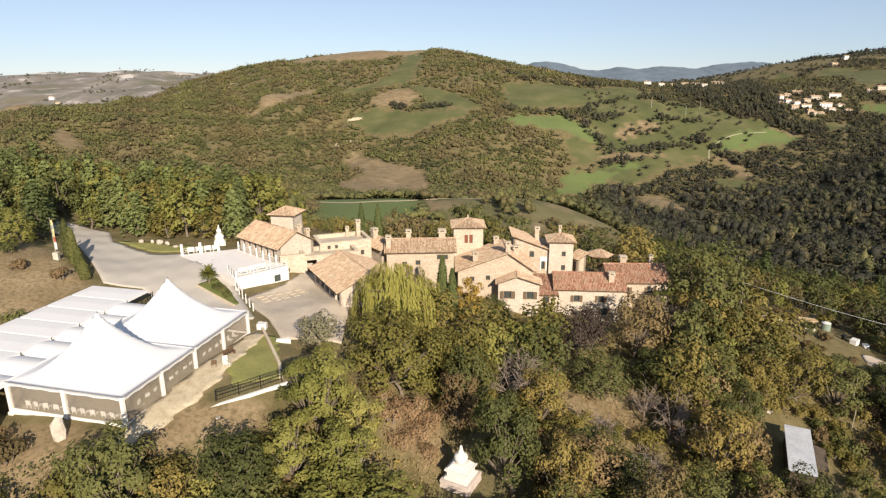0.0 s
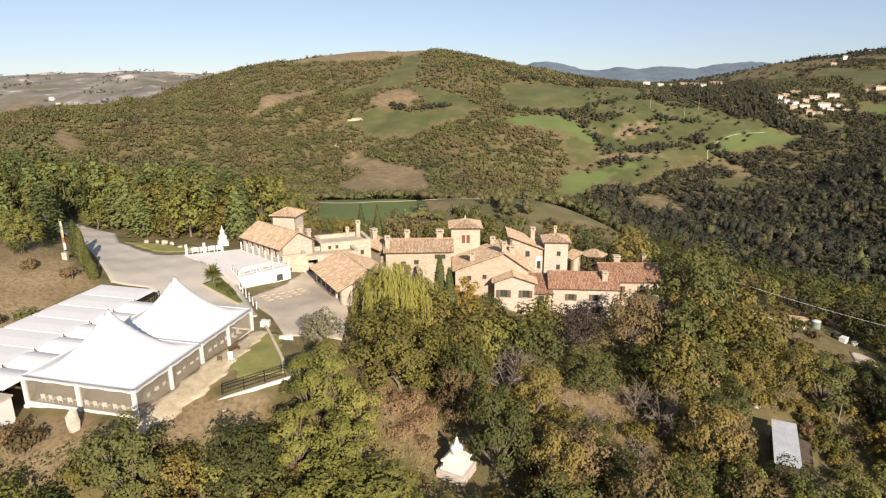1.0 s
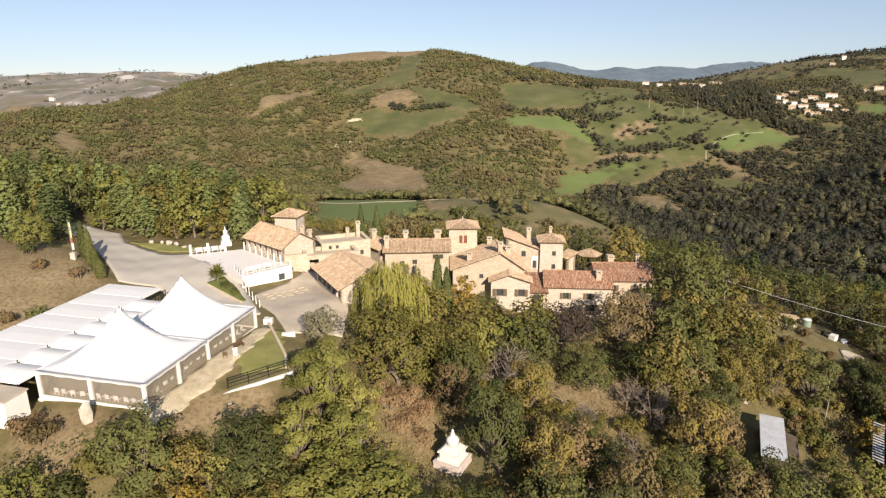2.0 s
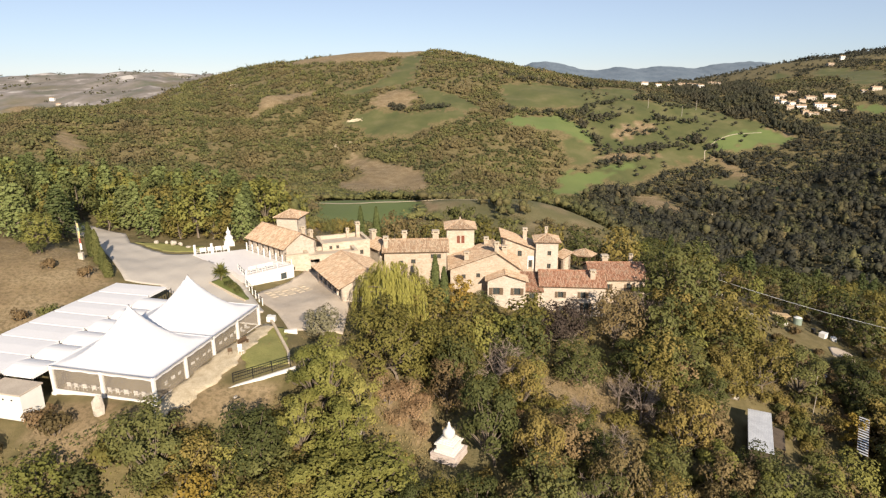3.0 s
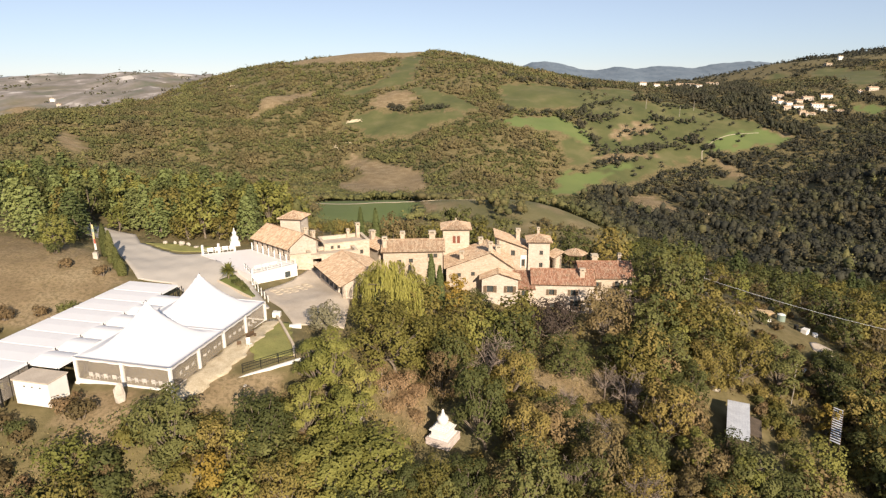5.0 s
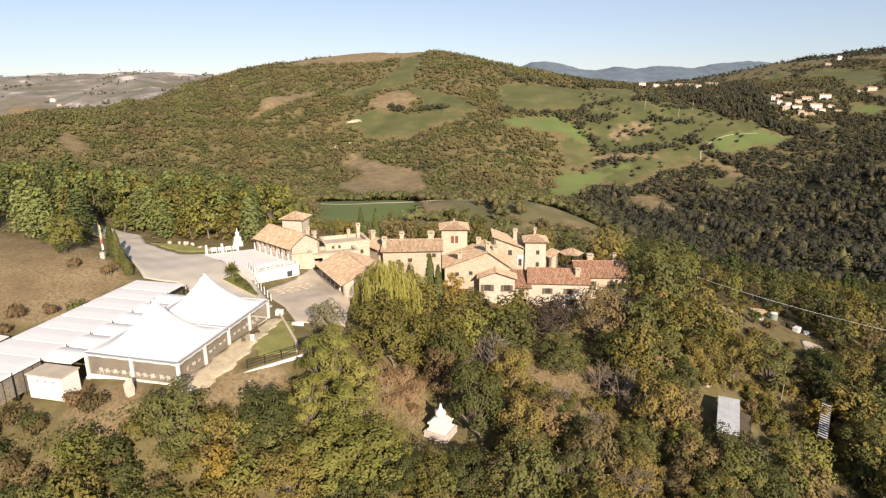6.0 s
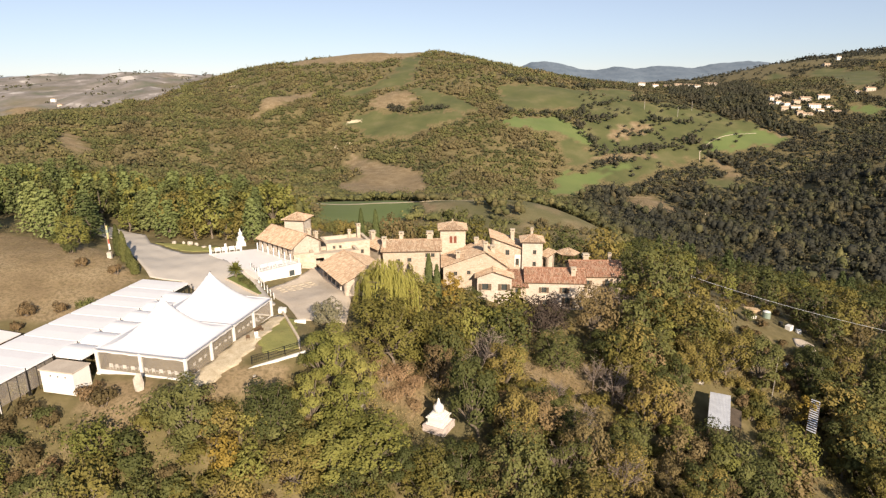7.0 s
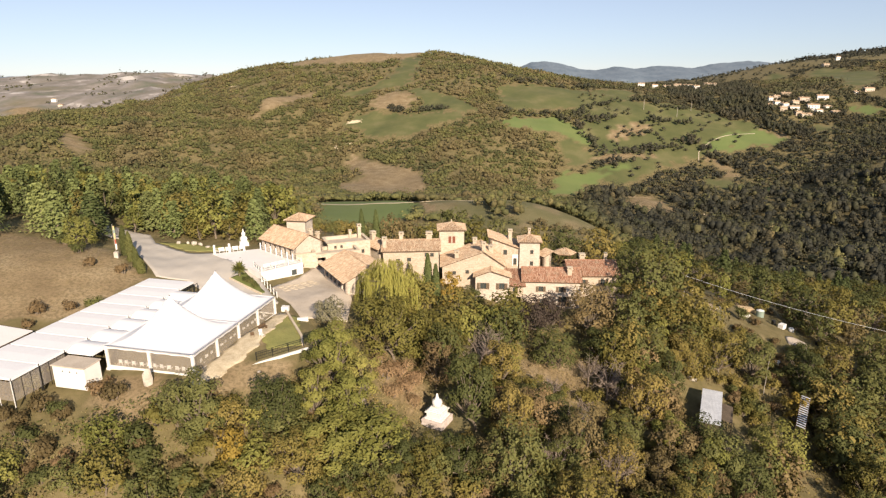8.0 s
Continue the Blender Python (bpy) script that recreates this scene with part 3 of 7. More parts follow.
ROAD = [(-70, 109), (-59, 104.5), (-55, 98), (-46, 92.5), (-41, 93), (-37, 88), (-31, 83.5), (-27, 77), (-23.2, 70), (-28, 70), (-36, 74), (-41, 78), (-46, 78), (-53, 87), (-62, 98), (-72, 103)]


def land_use(x, y):
    """Meadow, dry ground and lush pasture as three layers between 0 and 1."""
    wob = 0.25 + 0.012 * np.hypot(x, y)
    wx, wy = x + wob * swell(x, y, 30, 3.0), y + wob * swell(x, y, 26, 5.0)
    a, d, l = (np.zeros(x.shape) for _ in range(3))
    for p in MEADOWS + LAWNS + [OPEN_HILL]:
        a[inside(wx, wy, p)] = 1
    for p in LUSH:
        l[inside(wx, wy, p)] = 1
    for p in DRY + BANKS:
        d[inside(wx, wy, p)] = 1
    for p in LAWNS:
        d[inside(wx, wy, p)] = 0.42
    on_spur = inside(wx, wy, SPUR)
    d[on_spur] = (0.25 + 0.45 * np.clip(2 * swell(x, y, 34, 2.0), 0, 1))[on_spur]
    far = np.clip((np.hypot(x, y) - 1500) / 700, 0, 1) * (1 - 0.9 * np.clip((x - 300) / 300, 0, 1))
    a[inside(wx, wy, WOODBELT)] = 0
    a = np.maximum(a, far * (swell(x, y, 500, 4.0) > 0.0))
    d = np.maximum(d, 0.45 * far * (swell(x, y, 380, 7.0) > 0.45) * (x < -300))
    return a, d, l


# ---------- ground sheet ----------
def graded(stops):
    """Grid lines: rows of (from, to, spacing)."""
    out = []
    for a, b, s in stops:
        out += list(np.linspace(a, b, max(2, int(round((b - a) / s))), endpoint=False))
    return np.array(out + [stops[-1][1]])


GX = graded([(-4200, -1200, 100), (-1200, -420, 22), (-420, -110, 7), (-110, -70, 3), (-70, 70, 1.2), (70, 130, 3), (130, 640, 7), (640, 1300, 22), (1300, 4200, 100)])
GY = graded([(-600, -80, 40), (-80, 20, 6), (20, 125, 1.2), (125, 170, 3), (170, 1050, 6.5), (1050, 1450, 14), (1450, 2600, 40), (2600, 5400, 110)])


def build_ground():
    X, Y = np.meshgrid(GX, GY)
    Z = height(X, Y)
    nx, ny = len(GX), len(GY)
    me = bpy.data.meshes.new("ground")
    i = np.arange(nx * ny).reshape(ny, nx)
    f = np.stack([i[:-1, :-1], i[:-1, 1:], i[1:, 1:], i[1:, :-1]], -1).reshape(-1, 4)
    me.vertices.add(nx * ny)
    me.vertices.foreach_set("co", np.stack([X, Y, Z], -1).ravel())
    me.loops.add(f.size)
    me.loops.foreach_set("vertex_index", f.ravel())
    me.polygons.add(len(f))
    me.polygons.foreach_set("loop_start", np.arange(0, f.size, 4))
    me.polygons.foreach_set("loop_total", np.full(len(f), 4))
    me.polygons.foreach_set("use_smooth", np.ones(len(f), bool))
    a, d, l = land_use(X.ravel(), Y.ravel())
    at = me.color_attributes.new("landuse", "FLOAT_COLOR", "POINT")
    at.data.foreach_set("color", np.stack([a, d, l, np.ones(len(a))], -1).ravel())
    bad = (1 - d.reshape(X.shape)) * np.clip((-X - 0.30 * Y - 60) / 120, 0, 1) * np.clip((Y - 1150) / 300, 0, 1)
    at = me.attributes.new("badland", "FLOAT", "POINT")
    at.data.foreach_set("value", bad.ravel())
    me.materials.append(M["ground"])
    me.update()
    me.validate()
    tagged(new("ground", me), "hilly ground with meadows, dry banks and leaf litter", "ground", kind="structure")


build_ground()


def sheet(name, outline, step, lift, material, label, category, thick=0.25, level=None, ragged=0.0):
    """A paved sheet that lies on the ground inside an outline, with an edge that goes down into it."""
    xs, ys = [p[0] for p in outline], [p[1] for p in outline]
    bm = bmesh.new()
    gx, gy = np.arange(min(xs), max(xs) + step, step), np.arange(min(ys), max(ys) + step, step)
    X, Y = np.meshgrid(gx, gy)
    Z = height(X, Y) + lift if level is None else np.full(X.shape, level)
    ok = inside((X[:-1, :-1] + step / 2), (Y[:-1, :-1] + step / 2), outline)
    vs = {}

    def v(j, i):
        if (j, i) not in vs:
            vs[j, i] = bm.verts.new((X[j, i], Y[j, i], Z[j, i]))
        return vs[j, i]
    for j, i in zip(*np.nonzero(ok)):
        bm.faces.new((v(j, i), v(j, i + 1), v(j + 1, i + 1), v(j + 1, i)))
    for w in [w for w in bm.verts if w.is_boundary]:   # draw the rim onto the outline
        best = None
        for (ax, ay), (bx, by) in zip(outline, outline[1:] + outline[:1]):
            q = min(1, max(0, ((w.co.x - ax) * (bx - ax) + (w.co.y - ay) * (by - ay)) / ((bx - ax) ** 2 + (by - ay) ** 2)))
            px, py = ax + q * (bx - ax), ay + q * (by - ay)
            e = math.hypot(px - w.co.x, py - w.co.y)
            if best is None or e < best[0]:
                best = (e, px, py)
        if best[0] < step:
            wob = ragged * float(swell(np.array([best[1]]), np.array([best[2]]), 2.6, 1.0)[0])
            w.co.x, w.co.y = best[1] + wob, best[2] + wob * 0.6
            if level is None:
                w.co.z = float(height(np.array([best[1]]), np.array([best[2]]))[0]) + lift
    r = bmesh.ops.extrude_edge_only(bm, edges=[e for e in bm.edges if e.is_boundary])
    for w in r["geom"]:
        if isinstance(w, bmesh.types.BMVert):
            w.co.z -= thick
    ob = part(name, bm, material)
    for p in ob.data.polygons:
        p.use_smooth = abs(p.normal.z) > 0.5
    return tagged(ob, label, category, kind="structure")


sheet("road", ROAD, 0.5, 0.10, M["asphalt"], "worn pale asphalt road and yard on the hilltop", "road")
COURT = [(-27, 77.5), (-23, 84), (-21, 90.5), (-18, 90), (-12.5, 77), (-12, 66), (-15.8, 65.5), (-18.6, 64.5), (-21.5, 70), (-25, 74.5)]
sheet("gravel_strip", [(-27.6, 44.8), (-24.6, 57), (-22.1, 66), (-20.6, 65.2), (-21.6, 58), (-22.6, 52), (-24.6, 47), (-26.2, 44.4)], 0.5, 0.12, M["trodden"], "pale trodden gravel beside the marquee", "path", ragged=0.45)
sheet("lawn", [(-22.4, 57), (-21.6, 65), (-19.2, 65.2), (-17.6, 60), (-16.2, 55.2), (-20.4, 53.6)], 0.5, 0.06, M["lawn_grass"], "sloping lawn of short yellow-green grass", "lawn", ragged=0.3)
sheet("verge", [(-55, 99), (-51, 99.5), (-42, 97.5), (-40.5, 94.5), (-46.5, 94)], 0.5, 0.06, M["lawn_grass"], "grass verge beside the yard", "lawn", ragged=0.4)
sheet("pavement", COURT, 0.5, 0.06, M["concrete"], "stained concrete court below the terrace", "pavement")
# ---------- buildings ----------
def tile_field(name, polys, material, parent, col=0.24, row=0.42, seed=1):
    """Half-round clay tiles over sloping planes, one joined layer."""
    rnd = random.Random(seed)
    V, F = [], []
    for poly in polys:
        P = [Vector(p) for p in poly]
        n = (P[1] - P[0]).cross(P[2] - P[0]).normalized()
        if n.z < 0:
            n = -n
        e1 = Vector((0, 0, 1)).cross(n).normalized()
        e2 = n.cross(e1).normalized()
        o = P[0]
        flat = [((p - o).dot(e1), (p - o).dot(e2)) for p in P]
        us, vs = [f[0] for f in flat], [f[1] for f in flat]
        u = min(us) + col / 2
        while u < max(us):
            v = min(vs)
            while v < max(vs):
                if inside(np.array([u]), np.array([v + row / 2]), flat)[0]:
                    w, h, du = col * 0.46, 0.075, rnd.uniform(-0.012, 0.012)
                    k = len(V)
                    for vv, lift in ((v - 0.03, 0.035), (v + row, 0.0)):
                        for a, b in ((-1, 0.0), (-0.5, 0.85), (0.5, 0.85), (1, 0.0)):
                            V.append(o + e1 * (u + du + a * w) + e2 * vv + n * (0.02 + lift + b * h + rnd.uniform(0, 0.012)))
                    F += [(k, k + 1, k + 5, k + 4), (k + 1, k + 2, k + 6, k + 5), (k + 2, k + 3, k + 7, k + 6)]
                v += row
            u += col
    return link_mesh(name, V, F, material, parent, kind="stuff")


def slab(bm, poly, thick):
    vs = [bm.verts.new(p) for p in poly]
    f = bm.faces.new(vs)
    r = bmesh.ops.extrude_face_region(bm, geom=[f])
    for v in r["geom"]:
        if isinstance(v, bmesh.types.BMVert):
            v.co.z -= thick
    return bm


def wall(parent, p0, p1, z0, z1, openings, material, peak=None, thick=0.45, name="wall"):
    """A wall from p0 to p1 (outside on its right), with openings (u, v, width, height) and, if peak is given, a gable on top."""
    a, b = Vector((*p0, 0)), Vector((*p1, 0))
    d = b - a
    L = d.length
    d.normalize()
    inward = Vector((-d.y, d.x, 0))
    us = sorted({0.0, L, *[o[0] for o in openings], *[o[0] + o[2] for o in openings]})
    vs = sorted({z0, z1, *[o[1] for o in openings], *[o[1] + o[3] for o in openings]})
    bm = bmesh.new()
    grid = {}

    def at(u, v):
        if (u, v) not in grid:
            grid[u, v] = bm.verts.new(a + d * u + Vector((0, 0, v)))
        return grid[u, v]
    for u0, u1 in zip(us, us[1:]):
        for v0, v1 in zip(vs, vs[1:]):
            cu, cv = (u0 + u1) / 2, (v0 + v1) / 2
            if not any(o[0] < cu < o[0] + o[2] and o[1] < cv < o[1] + o[3] for o in openings):
                bm.faces.new((at(u0, v0), at(u1, v0), at(u1, v1), at(u0, v1)))
    if peak is not None:
        top = [at(u, z1) for u in us if (u, z1) in grid]
        tip = bm.verts.new(a + d * peak[0] + Vector((0, 0, peak[1])))
        for q0, q1 in zip(top, top[1:]):
            bm.faces.new((q0, q1, tip))
    r = bmesh.ops.extrude_face_region(bm, geom=list(bm.faces))
    for v in r["geom"]:
        if isinstance(v, bmesh.types.BMVert):
            v.co += inward * thick
    return part(name, bm, material, parent)


def window_in(parent, p0, p1, o, shutters=True, arched=False):
    """Frame, pane, sill and shutters for an opening of a wall."""
    a, b = Vector((*p0, 0)), Vector((*p1, 0))
    d = (b - a).normalized()
    m = Matrix.Translation(a) @ Matrix(((d.x, -d.y, 0, 0), (d.y, d.x, 0, 0), (0, 0, 1, 0), (0, 0, 0, 1)))
    u, v, w, h = o[:4]

    def put(ob):
        ob.data.transform(m)
        return ob
    bm = bmesh.new()
    t = 0.07
    for q in ((u, v, u + t, v + h), (u + w - t, v, u + w, v + h), (u + t, v, u + w - t, v + t), (u + t, v + h - t, u + w - t, v + h), (u + w / 2 - 0.03, v + t, u + w / 2 + 0.03, v + h - t)):
        box(bm, q[0], 0.20, q[1], q[2], 0.26, q[3])
    win = put(part("window", bm, M["timber"], parent))
    put(boxed("pane", u + t, 0.225, v + t, u + w - t, 0.240, v + h - t, M["glass"], win, bevel=0))
    put(boxed("sill", u - 0.1, -0.10, v - 0.08, u + w + 0.1, 0.19, v - 0.004, M["coping"], win))
    if shutters:
        for s in (u - w / 2 - 0.03, u + w + 0.03):
            put(boxed("shutter", s, -0.055, v, s + w / 2, -0.006, v + h, M["shutter"], win, bevel=0.008))
    return win


def chimney(parent, x, y, z, w=0.7, h=1.5):
    h += 0.35
    bm = box(bmesh.new(), x - w / 2, y - w / 2, z - 0.8, x + w / 2, y + w / 2, z + h, 0.02)
    c = part("chimney", bm, M["plaster"], parent)
    bm = box(bmesh.new(), x - w * 0.68, y - w * 0.68, z + h, x + w * 0.68, y + w * 0.68, z + h + 0.12, 0.02)
    for dx in (-1, 1):
        for dy in (-1, 1):
            box(bm, x + dx * w * 0.4 - 0.08, y + dy * w * 0.4 - 0.08, z + h + 0.12, x + dx * w * 0.4 + 0.08, y + dy * w * 0.4 + 0.08, z + h + 0.4)
    box(bm, x - w * 0.62, y - w * 0.62, z + h + 0.4, x + w * 0.62, y + w * 0.62, z + h + 0.52, 0.02)
    part("cap", bm, M["coping"], c)


def house(name, x, y, z, rot, w, d, h, roof, rise, label, wall_mat="plaster", tile="tiles_old", openings=None, shutters=True,
          over=0.45, chimneys=(), down=4.0, shift=0.5, category="house"):
    """A house whose front runs along its own x from (x, y, z), which lies on the eave's level minus h. roof: along (ridge
    parallel to the front), across (gable to the front), hip, mono (rising to the back) or flat."""
    ob = thing(name, pose(x, y, z, 0, 0, rot), label, category)
    wm, tm = M[wall_mat], M[tile]
    op = openings or {}
    C = {"front": ((0, 0), (w, 0)), "right": ((w, 0.002), (w, d)), "back": ((w, d), (0, d)), "left": ((0, d), (0, 0.002))}
    for side, (p0, p1) in C.items():
        L = (Vector(p1) - Vector(p0)).length
        peak = None
        if roof == "across" and side in ("front", "back"):
            peak = (L * (shift if side == "front" else 1 - shift), h + rise)
        if roof == "along" and side in ("left", "right"):
            peak = (L * (shift if side == "right" else 1 - shift), h + rise)
        if roof == "mono" and side in ("left", "right"):
            peak = (L if side == "right" else 0, h + rise)
        top = h + rise if roof == "mono" and side == "back" else h
        wall(ob, p0, p1, -down, top, [o[:4] for o in op.get(side, [])], wm, peak)
        for o in op.get(side, []):
            if len(o) == 4:
                window_in(ob, p0, p1, o, shutters)
    o_, k = over, 0.0
    planes = []
    if roof == "along":
        k1, k2 = rise / (d * shift), rise / (d * (1 - shift))
        planes = [[(-o_, -o_, h - o_ * k1), (w + o_, -o_, h - o_ * k1), (w + o_, d * shift, h + rise), (-o_, d * shift, h + rise)],
                  [(w + o_, d + o_, h - o_ * k2), (-o_, d + o_, h - o_ * k2), (-o_, d * shift, h + rise), (w + o_, d * shift, h + rise)]]
    elif roof == "across":
        k1, k2 = rise / (w * shift), rise / (w * (1 - shift))
        planes = [[(-o_, d + o_, h - o_ * k1), (-o_, -o_, h - o_ * k1), (w * shift, -o_, h + rise), (w * shift, d + o_, h + rise)],
                  [(w + o_, -o_, h - o_ * k2), (w + o_, d + o_, h - o_ * k2), (w * shift, d + o_, h + rise), (w * shift, -o_, h + rise)]]
    elif roof == "hip":
        m = min(w, d) / 2
        a, b = ((m, d / 2), (w - m, d / 2)) if w >= d else ((w / 2, m), (w / 2, d - m))
        if abs(w - d) < 0.3:
            a = b = (w / 2, d / 2)
        k = rise / m
        q = [(-o_, -o_), (w + o_, -o_), (w + o_, d + o_), (-o_, d + o_)]
        e = h - o_ * k
        A, B = (*a, h + rise), (*b, h + rise)
        Q = [(*p, e) for p in q]
        if a == b:
            planes = [[Q[i], Q[(i + 1) % 4], A] for i in range(4)]
        elif w >= d:
            planes = [[Q[0], Q[1], B, A], [Q[1], Q[2], B], [Q[2], Q[3], A, B], [Q[3], Q[0], A]]
        else:
            planes = [[Q[0], Q[1], A], [Q[1], Q[2], B, A], [Q[2], Q[3], B], [Q[3], Q[0], A, B]]
    elif roof == "flat":
        boxed("roof_terrace", 0.4, 0.4, h - 0.75, w - 0.4, d - 0.4, h - 0.5, M["concrete"], ob, bevel=0)
        bm = bmesh.new()
        rr = random.Random(int(w * 10))
        for (q0, q1) in C.values():          # coping stones on the parapet
            e0, e1 = Vector((*q0, h)), Vector((*q1, h))
            nn = max(2, int((e1 - e0).length / 0.8))
            for i in range(nn):
                c = e0.lerp(e1, (i + 0.5) / nn)
                s = 0.43
                inn = Vector((w / 2, d / 2, h)) - c
                c += Vector((math.copysign(0.2, inn.x) if abs(e1.x - e0.x) < 0.5 else 0, math.copysign(0.2, inn.y) if abs(e1.y - e0.y) < 0.5 else 0, 0))
                dx, dy = (s, 0.3) if abs(e1.x - e0.x) > abs(e1.y - e0.y) else (0.3, s)
                box(bm, c.x - dx, c.y - dy, h, c.x + dx, c.y + dy, h + 0.1 + rr.uniform(0, 0.05), 0.02)
        part("coping", bm, M["coping"], ob, kind="stuff")
    elif roof == "mono":
        k = rise / d
        planes = [[(-o_, -o_, h - o_ * k), (w + o_, -o_, h - o_ * k), (w + o_, d + o_, h + rise + o_ * k), (-o_, d + o_, h + rise + o_ * k)]]
    if planes:
        planes = [[Vector(p) + Vector((0, 0, 0.12)) for p in pl] for pl in planes]
        bm = bmesh.new()
        for pl in planes:
            slab(bm, pl, 0.11)
        rf = part("roof", bm, M["timber"], ob)
        tile_field("tiles", planes, tm, rf, seed=int(abs(x * 7 + y)))
        if roof in ("along", "across", "hip"):       # ridge course
            bm = bmesh.new()
            for pl in planes[:1] if roof != "hip" else planes:
                r0, r1 = (pl[2], pl[3]) if len(pl) == 4 else (pl[1], pl[2])
                n = max(2, int((r1 - r0).length / 0.45))
                for i in range(n):
                    rod(bm, r0.lerp(r1, i / n) + Vector((0, 0, 0.04)), r0.lerp(r1, (i + 0.96) / n) + Vector((0, 0, 0.04)), 0.13, 0.11, 6)
            part("ridge", bm, tm, rf, kind="stuff")
    for c in chimneys:
        chimney(ob, *c)
    return ob


# west wing
house("hall", -32.8, 95.1, 2.2, -42.0, 10.8, 6.4, 2.4, "along", 1.9, "long stone hall with an ochre tiled roof beside the terrace", "pale_plaster",
      openings={"front": [(0.7 + 1.65 * i, 0.7, 0.75, 1.25) for i in range(6)]}, shutters=False, chimneys=[(9.6, 4.6, 3.3, 0.7, 1.0), (10.2, 5.8, 2.6, 0.6, 0.9)])
house("tower", -28.6, 98.6, 2.2, -10, 3.9, 3.9, 5.2, "hip", 0.9, "low square plastered tower with a hipped tile roof", "pale_plaster", category="tower")
house("annex", -24.4, 87.4, 0.2, 20, 3.6, 9.0, 3.2, "flat", 0, "flat-topped rubble stone annex with a parapet", "stone", openings={"front": [(0.8, 0.7, 0.5, 0.6)]}, shutters=False)
house("gatehouse", -21.2, 88.6, 0.2, 22, 8.6, 5.0, 2.8, "flat", 0, "rubble stone gatehouse with a dark arched passage", "stone",
      openings={"front": [(0.5, 0.0, 1.5, 2.2, 0)]}, shutters=False)
house("terrace_house", -19.6, 93.4, 0.2, 22, 8.4, 5.6, 3.5, "flat", 0, "stone house with a roof terrace and parapets", "stone",
      openings={"front": [(1.2, 2.5, 0.5, 0.6), (2.4, 2.5, 0.5, 0.6), (6.6, 1.0, 0.6, 0.8)]}, shutters=False, chimneys=[(7.4, 4.6, 3.4, 0.7, 1.6), (5.6, 5.0, 3.3, 0.5, 0.6)])
house("barn", -18.8, 84.7, 0.1, -61, 11.0, 8.4, 2.5, "along", 1.7, "long open barn with a weathered tiled roof by the court", "pale_plaster",
      openings={"front": [(0.5 + 2.1 * i, 0.5, 1.75, 1.75, 0) for i in range(5)], "right": [(2.6, 0.4, 1.6, 1.4, 0)]}, over=0.7)
# middle range
house("long_house", -9.2, 95.4, -3.4, 3, 11.0, 5.6, 5.2, "along", 1.35, "long plastered house with a faded tiled roof and small windows", "plaster",
      openings={"front": [(2.5, 2.6, 0.8, 0.9), (4.7, 2.9, 0.8, 0.8), (8.2, 3.8, 0.7, 0.8), (9.3, 3.8, 0.7, 0.8), (8.6, 0.8, 0.9, 1.4)]}, shutters=False,
      chimneys=[(0.3, 1.0, 5.6, 0.8, 1.3), (3.6, 3.2, 6.3, 0.8, 1.0), (9.2, 3.2, 6.3, 1.1, 1.0)])
house("side_house", -13.6, 101.2, -3.0, -52, 5.6, 4.0, 4.8, "along", 1.0, "narrow stone house joining the long range", "stone", chimneys=[(1.0, 1.5, 5.2, 0.9, 1.3)])
house("bell_tower", 1.9, 104.0, -4.0, 1, 5.2, 5.0, 7.8, "hip", 1.0, "square stone bell tower with twin arched openings", "stone",
      openings={"front": [(1.9, 4.9, 0.6, 1.5, 1), (2.75, 4.9, 0.6, 1.5, 1)]}, shutters=False, category="tower")
house("great_roof_house", 2.5, 95.9, -6.6, 0, 12.4, 8.4, 5.0, "across", 2.95, "stone house under a broad sloping tiled roof", "plaster",
      openings={"front": [(2.0, 3.2, 0.7, 0.8), (4.6, 3.4, 0.7, 0.8)]}, shutters=False, shift=0.66, chimneys=[(2.9, 1.8, 6.0, 0.8, 0.9), (8.2, 0.7, 7.9, 0.75, 1.1), (9.9, 3.6, 6.8, 0.9, 0.7), (6.8, 7.4, 7.4, 0.8, 0.7)])
house("gable_house", 9.0, 93.4, -7.9, -4, 6.6, 2.7, 5.0, "across", 1.15, "gable-fronted plastered house with dark shuttered windows", "pale_plaster",
      openings={"front": [(0.9, 2.4, 1.2, 1.3), (4.6, 2.4, 1.1, 1.3)]}, shift=0.45)
house("link_house", 15.2, 94.5, -9.6, -4, 3.4, 5.0, 4.4, "mono", 1.5, "small connecting house with a low red tiled roof", "plaster", "tiles_red",
      openings={"front": [(1.3, 2.9, 1.0, 1.1), (0.35, -0.4, 2.7, 2.5, 0)]}, shutters=False)
house("front_house", 18.7, 95.2, -9.8, -4.5, 11.2, 6.0, 5.4, "along", 1.75, "two-storey pale plastered house with a red tiled roof", "pale_plaster", "tiles_red",
      openings={"front": [(3.0, 3.1, 0.95, 1.15), (7.0, 3.1, 0.95, 1.15), (3.3, 0.4, 0.9, 1.2), (7.6, 0.2, 1.0, 2.0)], "right": [(1.5, 2.8, 0.9, 1.2)]}, chimneys=[(9.2, 1.6, 6.0, 0.9, 1.1)])
house("east_house", 28.7, 98.8, -10.0, -1, 9.9, 8.6, 5.4, "along", 1.9, "low plastered house with a long red tiled roof", "plaster", "tiles_red",
      openings={"front": [(2.4, 3.4, 0.9, 1.1), (6.4, 3.4, 0.9, 1.1)]}, chimneys=[(3.6, 6.4, 6.4, 1.1, 1.0), (8.6, 6.4, 6.4, 0.6, 1.2)])
house("upper_house", 19.2, 104.6, -6.1, 88, 6.2, 6.6, 5.5, "mono", 2.4, "tall plastered house with a roof sloping to the corner tower", "plaster",
      openings={"left": [(2.9, 4.2, 0.8, 1.1), (4.9, 2.0, 0.8, 1.7)]}, shutters=False, chimneys=[(4.4, 2.0, 6.3, 0.8, 1.6)])
